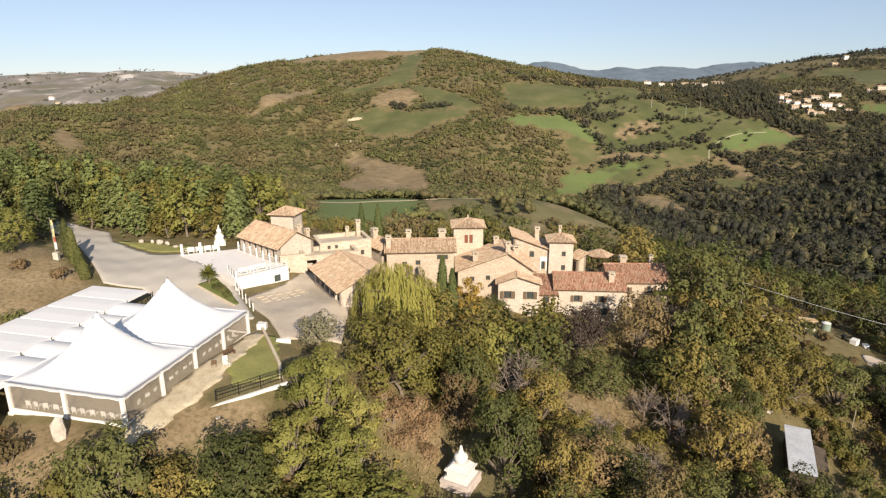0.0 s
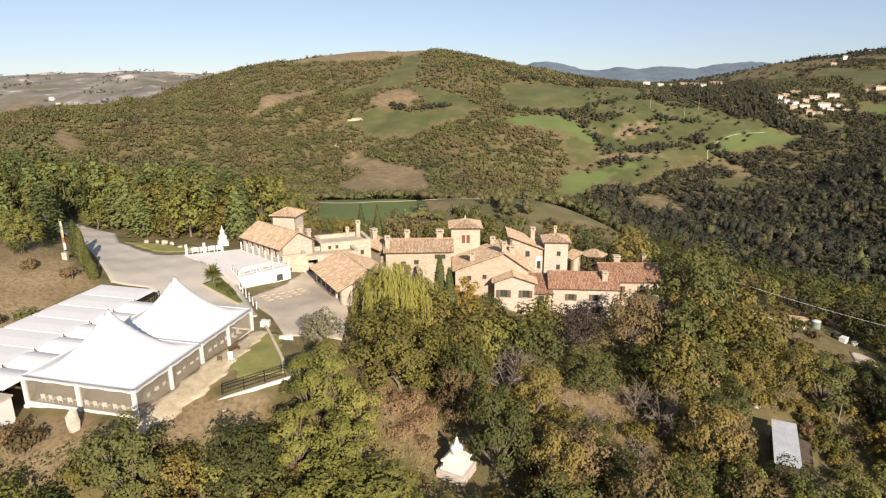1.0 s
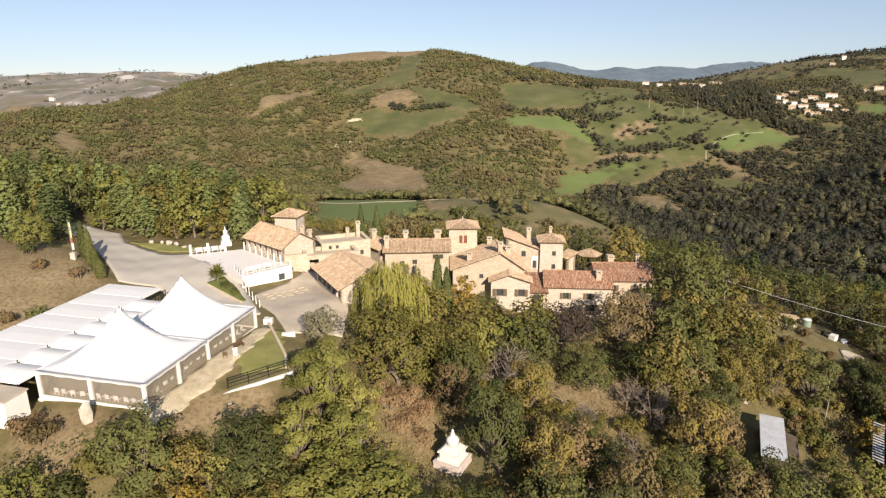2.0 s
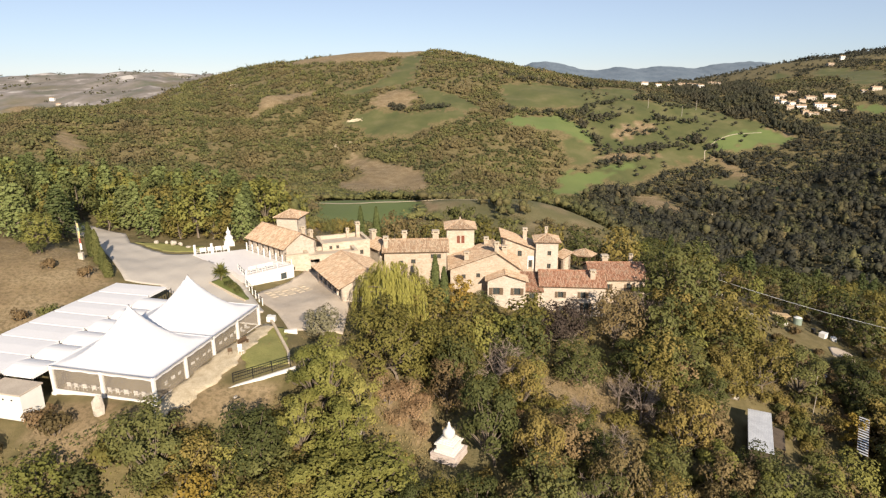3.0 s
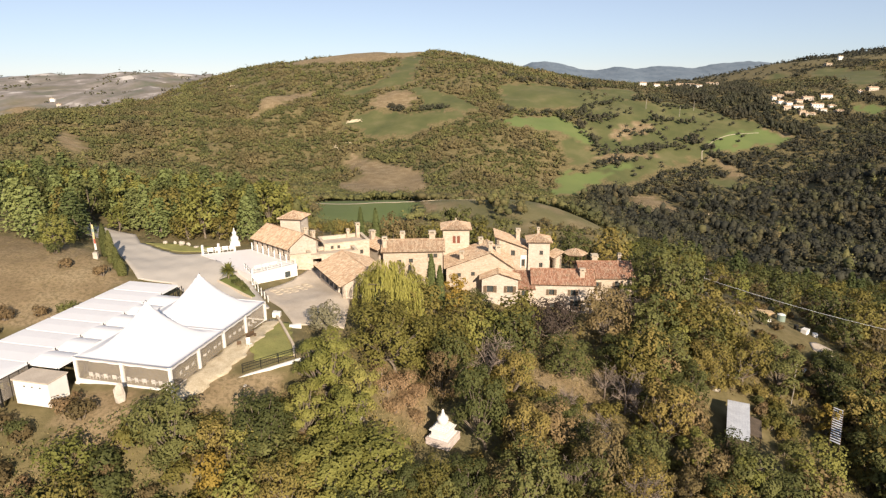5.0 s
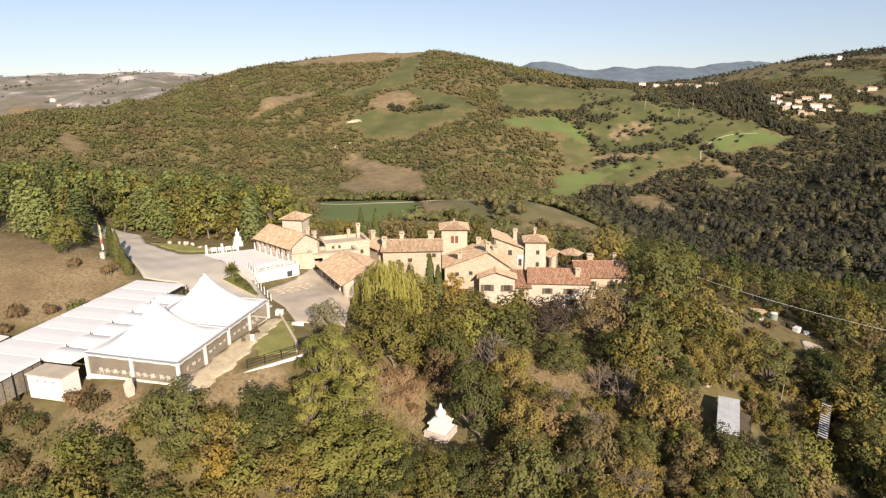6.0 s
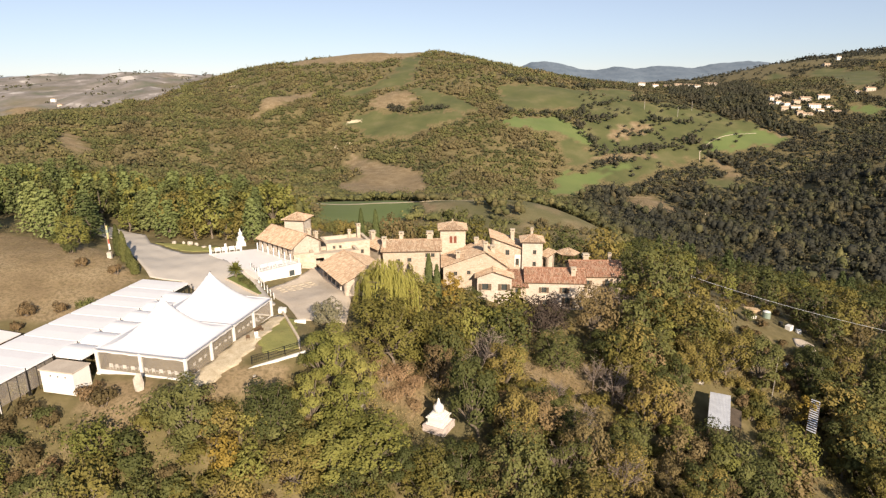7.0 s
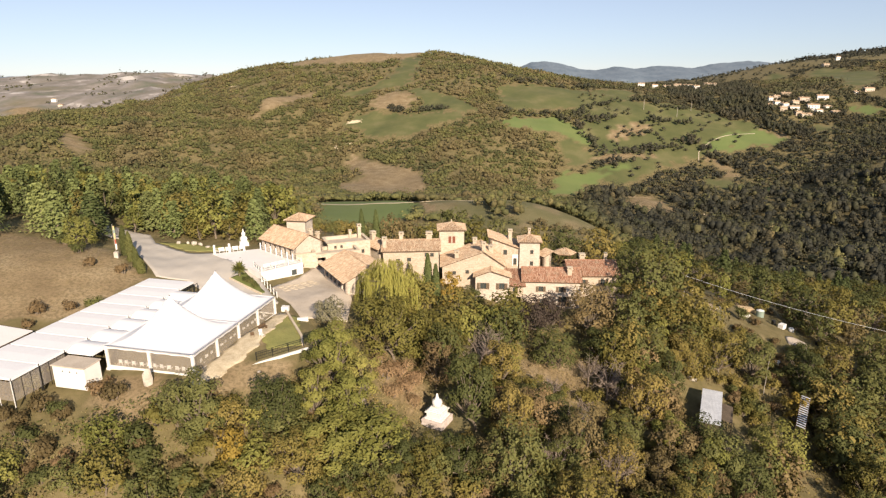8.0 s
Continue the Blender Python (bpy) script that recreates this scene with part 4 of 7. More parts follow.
house("corner_tower", 18.9, 104.0, -5.7, -4, 4.2, 4.3, 6.9, "hip", 0.9, "square plastered corner tower with small windows", "pale_plaster",
      openings={"front": [(2.2, 4.2, 0.7, 0.9), (2.2, 1.6, 0.7, 1.0)]}, shutters=False, chimneys=[(2.1, 3.4, 7.6, 0.5, 0.6)], category="tower")
house("lean_to", 23.3, 107.0, -7.0, -62, 2.2, 1.9, 4.6, "mono", 0.7, "lean-to porch with an ochre tiled roof", "plaster", openings={"front": [(0.6, 2.0, 1.2, 2.0, 0)]})


bt = bpy.data.objects["bell_tower"]
for u in (1.9, 2.75):                                   # red louvred shutters with round heads
    n = 8
    V = [(u + 0.02, 0.16, 4.92), (u + 0.58, 0.16, 4.92)] + [(u + 0.3 + 0.28 * math.cos(math.pi * i / n), 0.16, 6.1 + 0.28 * math.sin(math.pi * i / n)) for i in range(n + 1)]
    k = len(V)
    V += [(p[0], 0.24, p[2]) for p in V]
    F = [tuple(range(k)), tuple(range(2 * k - 1, k - 1, -1))] + [(i, (i + 1) % k, k + (i + 1) % k, k + i) for i in range(k)]
    link_mesh("shutter", V, F, M["red_paint"], bt, "dull red arched shutter")
part("finial", rod(bmesh.new(), (2.6, 2.5, 8.7), (2.6, 2.5, 9.5), 0.22, 0.12, 8), M["plaster"], bt)
boxed("string_course", -0.08, -0.08, 4.45, 5.28, 0.002, 4.62, M["coping"], bt)
uh = bpy.data.objects["upper_house"]
bm = bmesh.new()
box(bm, -0.10, 0.55, 1.7, -0.005, 0.75, 4.3)
box(bm, -0.10, 1.55, 1.7, -0.005, 1.75, 4.3)
box(bm, -0.10, 0.75, 3.5, -0.005, 1.55, 4.3)
part("niche", bm, M["white_paint"], uh, "white painted niche on the wall")


def gazebo(x, y, z):
    g = thing("gazebo", pose(x, y, z, 0, 0, -8), "open timber gazebo with a shallow tiled roof", "gazebo")
    R, H = 2.75, 2.6
    ring = [(R * math.cos(radians(60 * i)), R * math.sin(radians(60 * i))) for i in range(6)]
    for px, py in ring:
        part("post", rod(bmesh.new(), (px * 0.86, py * 0.86, -1.5), (px * 0.86, py * 0.86, H), 0.09), M["timber"], g)
    planes = [[Vector((*ring[i], H)) * 1.0, Vector((*ring[(i + 1) % 6], H)), Vector((0, 0, H + 1.15))] for i in range(6)]
    bm = bmesh.new()
    for pl in planes:
        slab(bm, pl, 0.1)
    rf = part("roof", bm, M["timber"], g)
    tile_field("tiles", planes, M["tiles_old"], rf)
    boxed("table", -0.8, -0.5, 0.65, 0.8, 0.5, 0.72, M["timber"], g)


gazebo(30.6, 114.5, -6.9)
# ---------- marquees ----------
TENT = pose(-27.3, 46.2, 0.45, 0, 0, 90 - 13.2 )      # own x runs along the long side, own y to the west
BAY, DEEP, EAVE = 5.0, 6.0, 3.05


def peaked_canvas(parent, x0, y0, size, deep, eave, peak):
    n = 28
    V, F = [], []
    for j in range(n + 1):
        for i in range(n + 1):
            u, v = 2 * i / n - 1, 2 * j / n - 1
            s = max(abs(u), abs(v))
            e = min(1.0, math.hypot(u, v))
            r = s * 0.55 + e * 0.45 if s < 1 else 1
            r = r * (1 - s ** 6) + s ** 6
            z = eave + (peak - eave) * (0.62 * (1 - r) ** 2.2 + 0.38 * (1 - r))
            if r < 0.05:
                z = peak
            V.append((x0 + size * i / n, y0 + deep * j / n, z))
    w = n + 1
    F = [(j * w + i, j * w + i + 1, (j + 1) * w + i + 1, (j + 1) * w + i) for j in range(n) for i in range(n)]
    k = len(V)
    rim = [i for i in range(n + 1)] + [j * w + n for j in range(1, n + 1)] + [n * w + i for i in range(n - 1, -1, -1)] + [j * w for j in range(n - 1, 0, -1)]
    V += [(V[i][0], V[i][1], eave - 0.32 - 0.04 * math.sin(q * 1.2)) for q, i in enumerate(rim)]
    F += [(rim[q], rim[(q + 1) % len(rim)], k + (q + 1) % len(rim), k + q) for q in range(len(rim))]
    link_mesh("canvas", V, F, M["canvas"], parent, "white stretched canvas peak with a valance", smooth=True)


def film_wall(parent, x0, y0, x1, y1, eave):
    """One bay between posts: kick board, clear film, head rail."""
    d = Vector((x1 - x0, y1 - y0, 0))
    L = d.length
    a = math.degrees(math.atan2(d.y, d.x))
    m = pose(x0, y0, 0, 0, 0, a)
    for nm, q, mt in (("kick_board", (0.15, -0.06, -0.2, L - 0.15, 0.06, 0.42), "white_paint"), ("film", (0.15, -0.01, 0.42, L - 0.15, 0.01, eave - 0.3), "film"),
                      ("head_rail", (0.15, -0.05, eave - 0.3, L - 0.15, 0.05, eave - 0.16), "white_paint")):
        ob = boxed(nm, *q, M[mt], parent, bevel=0.0)
        ob.data.transform(m)
        if nm == "film":
            ob.visible_shadow = False


def big_tent():
    t = thing("peaked_marquee", TENT, "white two-peaked marquee with clear film sides on grass", "tent")
    for x0 in (0, 10.05):
        peaked_canvas(t, x0 - 0.1, -0.15, 10.1, 12.3, EAVE, 8.35)
    for i in range(5):
        for y in (0, DEEP, 2 * DEEP):
            if y == DEEP and 0 < i < 4:
                continue
            x = i * BAY + (0.05 if i > 1 else 0)
            bm = bmesh.new()
            box(bm, x - 0.16, y - 0.16, -0.4, x + 0.16, y + 0.16, EAVE - 0.05, 0.02)
            box(bm, x - 0.26, y - 0.26, -0.45, x + 0.26, y + 0.26, 0.08, 0.02)
            part("post", bm, M["white_paint"], t)
    for i in range(4):
        film_wall(t, i * BAY, 0, (i + 1) * BAY, 0, EAVE)
    for j in range(2):
        film_wall(t, 0, (j + 1) * DEEP, 0, j * DEEP, EAVE)
        film_wall(t, 20, j * DEEP, 20, (j + 1) * DEEP, EAVE)
    boxed("floor_deck", 0.2, 0.2, -0.5, 19.9, 11.9, 0.02, M["concrete"], t, "worn timber and concrete floor")
    for x in (5, 15.05):
        bm = rod(bmesh.new(), (x, 6, 0), (x, 6, 8.3), 0.09)
        part("mast", bm, M["iron"], t)


big_tent()


def low_marquee(x0, x1, y0, y1, eave, ridge):
    """One module of the row: a shallow ridged white roof with dark joints and film ends."""
    t = thing("low_marquee", TENT @ Matrix.Translation((x0, y0, 0)), "low white ridged marquee module joined in a row", "tent", "row of low marquees")
    w, d = x1 - x0, y1 - y0
    bm = bmesh.new()
    P = [(0.09, 0, eave), (w - 0.09, 0, eave), (w - 0.09, d, eave), (0.09, d, eave), (w / 2, d * 0.12, ridge), (w / 2, d * 0.88, ridge)]
    v = [bm.verts.new(p) for p in P]
    for f in ((0, 1, 4), (1, 2, 5, 4), (2, 3, 5), (3, 0, 4, 5)):
        bm.faces.new([v[i] for i in f])
    lo = [bm.verts.new((p[0], p[1], eave - 0.28)) for p in P[:4]]
    for i in range(4):
        bm.faces.new((v[i], v[(i + 1) % 4], lo[(i + 1) % 4], lo[i]))
    part("canvas", bm, M["canvas"], t)
    for x, y in ((0.1, 0.1), (w - 0.1, 0.1), (0.1, d - 0.1), (w - 0.1, d - 0.1)):
        part("post", box(bmesh.new(), x - 0.06, y - 0.06, -0.6, x + 0.06, y + 0.06, eave - 0.02, 0.01), M["iron"], t)
    return t


for i in range(9):
    low_marquee(-9.3 + 3.7 * i, -5.6 + 3.7 * i, 16.3, 24.5, 2.80, 2.85)


def gutter_canopy(x0, x1, y0, y1, z):
    """A small vaulted canopy between the peaked marquee and the row."""
    t = thing("vaulted_canopy", TENT @ Matrix.Translation((x0, y0, 0)), "small vaulted white canopy between the marquees", "tent", "vaulted canopies")
    n, w, d = 8, x1 - x0, y1 - y0
    V = [(w * (0.02 + 0.96 * i / n), y, z + 0.42 * math.sin(math.pi * i / n)) for y in (0, d) for i in range(n + 1)]
    F = [(i, i + 1, n + 2 + i, n + 1 + i) for i in range(n)]
    k = len(V)
    V += [(w * 0.02, 0, z - 0.2), (w * 0.98, 0, z - 0.2), (w * 0.98, d, z - 0.2), (w * 0.02, d, z - 0.2)]
    F += [(0, n + 1, k + 3, k), (n, 2 * n + 1, k + 2, k + 1), tuple(range(n + 1)) + (k + 1, k), tuple(range(n + 1, 2 * n + 2)) + (k + 2, k + 3)]
    link_mesh("canvas", V, F, M["canvas"], t)
    for x, y in ((0.1, 0.1), (w - 0.1, 0.1), (0.1, d - 0.1), (w - 0.1, d - 0.1)):
        part("post", box(bmesh.new(), x - 0.05, y - 0.05, -0.6, x + 0.05, y + 0.05, z - 0.1, 0.01), M["iron"], t)


for i in range(6):
    gutter_canopy(-1.9 + 3.7 * i, 1.7 + 3.7 * i, 12.4, 16.1, 2.6)

for x0 in (-9.3, -5.6):                                # film front of the row's near end
    f = thing("film_screen", TENT @ Matrix.Translation((x0, 16.3, 0)), "clear film side screen with dark uprights", "screen", "film screens")
    s_ = boxed("film", 0.1, -0.01, 0.0, 3.6, 0.01, 2.4, M["film"], f, bevel=0)
    s_.visible_shadow = False
    for k in range(4):
        boxed("upright", 0.05 + 1.18 * k, -0.03, -0.5, 0.11 + 1.18 * k, 0.03, 2.5, M["iron"], f, bevel=0)
f = thing("film_screen", TENT @ Matrix.Translation((-9.3, 16.3, 0)) @ pose(0, 0, 0, 0, 0, 90), "clear film end screen of the marquee row", "screen", "film screens")
s_ = boxed("film", 0.1, -0.01, 0.0, 8.1, 0.01, 2.4, M["film"], f, bevel=0)
s_.visible_shadow = False
for k in range(5):
    boxed("upright", 0.05 + 2.0 * k, -0.03, -0.8, 0.11 + 2.0 * k, 0.03, 2.5, M["white_paint"], f, bevel=0)

# kiosk beside the marquees
k_ = thing("kiosk", TENT @ Matrix.Translation((-4.6, 11.2, -0.6)), "white flat-roofed kiosk with small round vents", "kiosk")
part("body", box(bmesh.new(), 0, 0, 0, 2.5, 4.4, 2.75, 0.03), M["white_paint"], k_)
part("roof", box(bmesh.new(), -0.12, -0.12, 2.75, 2.62, 4.52, 2.9, 0.02), M["concrete"], k_)
for q in (1.0, 2.0, 3.0):
    part("vent", rod(bmesh.new(), (-0.03, q, 2.2), (0.02, q, 2.2), 0.09, 0.09, 10), M["iron"], k_)

s_ = thing("store_shed", TENT @ Matrix.Translation((-2.5, 26.2, -0.2)), "low store shed with a pale sheet roof", "shed")
part("body", box(bmesh.new(), 0, 0, 0, 5.0, 6.0, 2.4, 0.02), M["timber"], s_)
part("roof", slab(bmesh.new(), [(-0.3, -0.3, 2.65), (5.3, -0.3, 2.65), (5.3, 6.3, 3.0), (-0.3, 6.3, 3.0)], 0.12), M["paving"], s_)
# ---------- trees ----------
def tube(path, radii, sides=6):
    V, F = [], []
    for k, (p, r) in enumerate(zip(path, radii)):
        d = Vector(path[min(k + 1, len(path) - 1)]) - Vector(path[max(k - 1, 0)])
        q = d.to_track_quat("Z", "Y").to_matrix()
        for i in range(sides):
            V.append(Vector(p) + q @ Vector((r * math.cos(6.2832 * i / sides), r * math.sin(6.2832 * i / sides), 0)))
    for k in range(len(path) - 1):
        for i in range(sides):
            a, b = k * sides + i, k * sides + (i + 1) % sides
            F.append((a, b, b + sides, a + sides))
    return V, F


def merge(parts_):
    V, F = [], []
    for v, f in parts_:
        k = len(V)
        V += list(v)
        F += [tuple(i + k for i in q) for q in f]
    return V, F


def leaves(points, outs, size, rng, droop=0.0, slim=0.6, wild=0.38):
    """Leaf sprays: kite-shaped pairs at the points, facing out, each turned its own way."""
    n = len(points)
    nrm = outs + rng.normal(0, wild, (n, 3))
    nrm /= np.linalg.norm(nrm, axis=1)[:, None] + 1e-9
    a = np.cross(nrm, rng.normal(0, 1, (n, 3)))
    if droop:
        a = a * (1 - droop) + np.array([0, 0, -1.0]) * droop
        a -= nrm * (a * nrm).sum(1)[:, None]
    a /= np.linalg.norm(a, axis=1)[:, None] + 1e-9
    b = np.cross(nrm, a)
    s = size * rng.uniform(0.6, 1.35, (n, 1))
    long = 1.0 + 1.8 * droop
    V = np.stack([points - a * s * long, points + b * s * slim + nrm * s * 0.18, points + a * s * long, points - b * s * slim + nrm * s * 0.18], 1).reshape(-1, 3)
    return V, np.arange(4 * n).reshape(n, 4)


def cloud(rng, centres, radii, count, squash=0.8, inner=0.55):
    """Points on and inside lobes, more on their upper and outer sides."""
    c = np.array(centres)
    r = np.array(radii)
    k = rng.choice(len(c), count, p=r ** 2 / (r ** 2).sum())
    d = rng.normal(0, 1, (count, 3))
    d[:, 2] += 0.25
    d /= np.linalg.norm(d, axis=1)[:, None]
    q = rng.uniform(inner, 1.05, (count, 1)) * (1 + 0.18 * np.sin(5 * d[:, :1] + k[:, None]) * np.cos(4 * d[:, 1:2] + 2.0 * k[:, None]))
    p = c[k] + d * q * r[k, None] * np.array([1, 1, squash])
    return p, d


def outward(p, d, centre):
    """Directions that follow both the clump and the whole crown."""
    q = p - np.array(centre)
    q /= np.linalg.norm(q, axis=1)[:, None] + 1e-6
    return 0.55 * d + 0.6 * q + [0, 0, 0.12]


def make_tree(kind, seed, H, W, count, size, leaf, bark="bark"):
    """Trunk and crown meshes of a tree of height H and crown width W, standing at the origin."""
    rng = np.random.default_rng(seed)
    wood, R = [], W / 2
    lobes, rad = [], []
    if kind == "broad":
        fork = H * rng.uniform(0.10, 0.17)
        lean = rng.normal(0, 0.03 * H, 2)
        tr = H * 0.019
        wood.append(tube([(0, 0, -0.6), (lean[0] * 0.3, lean[1] * 0.3, fork * 0.6), (lean[0], lean[1], fork), (lean[0] * 1.2, lean[1] * 1.2, H * 0.75)], [tr * 1.4, tr, tr * 0.85, tr * 0.2], 7))
        n = int(rng.integers(26, 33))
        for i in range(n):
            a = 6.2832 * (i + rng.uniform(-0.3, 0.3)) / n * 2.4
            hh = fork + (H - fork) * (0.08 + 0.84 * ((i * 0.618) % 1.0))
            reach = R * 0.80 * math.sqrt(max(0.08, 1 - ((hh - (fork + H) / 2.1) / ((H - fork) * 0.62)) ** 2)) * rng.uniform(0.75, 1.1)
            tip = (lean[0] + reach * math.cos(a), lean[1] + reach * math.sin(a), hh)
            mid = (lean[0] + reach * 0.45 * math.cos(a), lean[1] + reach * 0.45 * math.sin(a), (fork + hh) / 2 - 0.1)
            wood.append(tube([(lean[0], lean[1], fork * rng.uniform(0.8, 1.3)), mid, tip], [tr * 0.5, tr * 0.32, tr * 0.1], 5 if count > 1500 else 3) if i % 3 == 0 or count > 1500 else ([], []))
            lobes.append(tip)
            rad.append(R * rng.uniform(0.19, 0.33))
        lobes += [(lean[0], lean[1], H - R * 0.32), (lean[0], lean[1], H * 0.55)]
        rad += [R * 0.34, R * 0.5]
        p, d = cloud(rng, lobes, rad, count, 0.85, 0.72)
        crown = leaves(p, outward(p, d, (lean[0], lean[1], H * 0.45)), size, rng, wild=0.24)
    elif kind == "bush":
        n = 7
        for i in range(n):
            a = rng.uniform(0, 6.28)
            q = R * 0.6 * math.sqrt(rng.uniform(0, 1))
            hh = H * rng.uniform(0.35, 0.7)
            lobes.append((q * math.cos(a), q * math.sin(a), hh))
            rad.append(R * rng.uniform(0.35, 0.5))
            wood.append(tube([(0.1 * math.cos(a), 0.1 * math.sin(a), -0.4), (q * 0.6 * math.cos(a), q * 0.6 * math.sin(a), hh * 0.6), lobes[-1]], [0.09, 0.06, 0.02], 4))
        p, d = cloud(rng, lobes, rad, count, 0.9, 0.45)
        p[:, 2] = np.maximum(p[:, 2], 0.05)
        crown = leaves(p, outward(p, d, (0, 0, H * 0.3)), size, rng, wild=0.28)
    elif kind == "conifer":
        tr = H * 0.02
        wood.append(tube([(0, 0, -0.6), (0, 0, H * 0.5), (0, 0, H * 0.98)], [tr * 1.3, tr * 0.8, 0.03], 6))
        levels = int(H * 1.5)
        pts, outs = [], []
        for lv in range(levels):
            f = lv / levels
            zz = H * (0.14 + 0.86 * f)
            rr = R * (1 - f) ** 0.75 * rng.uniform(0.82, 1.12) + 0.2
            arms = max(4, int(9 * (1 - f) + 3))
            for i in range(arms):
                a = 6.2832 * i / arms + lv * 0.7 + rng.uniform(-0.2, 0.2)
                tip = np.array([rr * math.cos(a), rr * math.sin(a), zz - rr * 0.16])
                if lv % 2 == 0:
                    wood.append(tube([(0, 0, zz), tuple(tip * [0.8, 0.8, 1])], [tr * 0.25, 0.015], 3))
                m = max(3, int(count / levels / arms))
                s = rng.uniform(0.25, 1.0, (m, 1))
                pts.append(np.array([0, 0, zz]) * (1 - s) + tip * s + rng.normal(0, 0.16 + 0.05 * rr, (m, 3)) * [1, 1, 0.5])
                o = np.array([math.cos(a) * 0.6, math.sin(a) * 0.6, 0.7])
                outs.append(np.repeat(o[None], m, 0))
        p, d = np.concatenate(pts), np.concatenate(outs)
        crown = leaves(p, d, size, rng)
    elif kind == "cypress":
        wood.append(tube([(0, 0, -0.5), (0, 0, H * 0.9)], [0.16, 0.03], 6))
        f = rng.uniform(0.03, 1.0, count) ** 0.9
        a = rng.uniform(0, 6.2832, count)
        rr = R * np.clip(np.sin(np.pi * (0.12 + 0.88 * f)) ** 0.6, 0, 1) * (1 - 0.35 * f) * rng.uniform(0.75, 1.08, count) * (1 + 0.12 * np.sin(9 * f + 3 * a))
        p = np.stack([rr * np.cos(a), rr * np.sin(a), H * f], -1)
        d = np.stack([np.cos(a), np.sin(a), 0.4 + 0 * a], -1)
        crown = leaves(p, d, size, rng, 0.35)
        crown = (crown[0], crown[1])
    elif kind == "willow":
        tr = 0.35
        wood.append(tube([(0, 0, -0.6), (0.1, 0, H * 0.3), (0, 0.1, H * 0.6)], [tr * 1.3, tr, tr * 0.6], 7))
        pts, outs = [], []
        strands, tresses = 900, 52
        per = max(4, count // strands)
        heads = [(rng.uniform(0, 6.2832), R * math.sqrt(rng.uniform(0.05, 1.0)), rng.uniform(0.86, 1.04), rng.uniform(0.45, 0.9)) for _ in range(tresses)]
        for i in range(strands):                     # strands hang in tresses, with gaps between them
            a0, q0, lift, long = heads[i % tresses]
            x0, y0 = q0 * math.cos(a0) + rng.normal(0, 0.30), q0 * math.sin(a0) + rng.normal(0, 0.30)
            q, a = math.hypot(x0, y0), math.atan2(y0, x0)
            top = H * (1.0 - 0.30 * min(1.2, q / R) ** 2) * lift
            length = H * long * (0.35 + 0.55 * q / R) * rng.uniform(0.7, 1.1)
            s = np.sort(rng.uniform(0, 1, per))
            x, y = x0 + 0.4 * np.sqrt(s) * math.cos(a), y0 + 0.4 * np.sqrt(s) * math.sin(a)
            pts.append(np.stack([x, y, np.maximum(0.3, top - length * s)], -1) + rng.normal(0, 0.05, (per, 3)))
            outs.append(np.repeat(np.array([[math.cos(a), math.sin(a), 0.5]]), per, 0))
            if i % 30 == 0:
                wood.append(tube([(0, 0.1, H * 0.5), (x0 * 0.5, y0 * 0.5, top * 0.9), (x0, y0, top)], [tr * 0.4, tr * 0.2, 0.03], 4))
        crown = leaves(np.concatenate(pts), np.concatenate(outs), size, rng, 0.92, 0.34)
    else:                                            # bare: twigs instead of leaves
        tr = H * 0.022
        wood.append(tube([(0, 0, -0.5), (0, 0, H * 0.35)], [tr * 1.3, tr], 6))
        twigs = []
        for i in range(16):
            a, b = rng.uniform(0, 6.28), rng.uniform(0.4, 0.95)
            tip = np.array([R * (1.15 - b * 0.6) * math.cos(a), R * (1.15 - b * 0.6) * math.sin(a), H * b])
            wood.append(tube([(0, 0, H * 0.3), tuple(tip * [0.5, 0.5, 0.75]), tuple(tip)], [tr * 0.5, tr * 0.3, tr * 0.08], 4))
            for j in range(14):
                s = rng.uniform(0.4, 1)
                o = tip * [s, s, 0.5 + 0.5 * s]
                e = o + rng.normal(0, 0.09 * H, 3) + [0, 0, 0.06 * H]
                twigs.append(tube([tuple(o), tuple((o + e) / 2 + rng.normal(0, 0.08, 3)), tuple(e)], [0.03, 0.02, 0.008], 3))
        crown = merge(twigs)
    V, F = merge(wood)
    tm = bpy.data.meshes.new("trunk")
    tm.from_pydata([tuple(v) for v in V], [], F)
    tm.materials.append(M[bark])
    cm = bpy.data.meshes.new("crown")
    cm.from_pydata([tuple(map(float, v)) for v in crown[0]], [], [tuple(int(i) for i in f) for f in crown[1]])
    cm.materials.append(M[leaf])
    return tm, cm


LABELS = {"leaf_olive": "large olive-green oak in front of the willow", "leaf_oak": "olive-green broadleaved tree on the slope", "leaf_green": "deep green broadleaved tree on the slope", "leaf_lime": "yellow-green young tree with light leaves",
          "leaf_rust": "rust-brown autumn tree on the slope", "leaf_gold": "small tree with golden autumn leaves", "leaf_dark": "dark green conifer with layered branches",
          "leaf_brown": "brown half-bare autumn tree on the slope", "leaf_pine": "mid green pine with layered branches", "leaf_grey": "grey-green olive tree with a round crown", "leaf_willow": "large weeping willow with hanging yellow-green strands", "leaf_purple": "dark purple-leaved round tree", "twig": "bare grey tree with fine twigs"}
STOCK = {}


def stock(key, *args):
    STOCK[key] = [make_tree(args[0], s, *args[1:]) for s in range(11, 11 + (3 if args[0] in ("broad", "conifer", "bush") else 1))]
    STOCK[key + "/spec"] = args


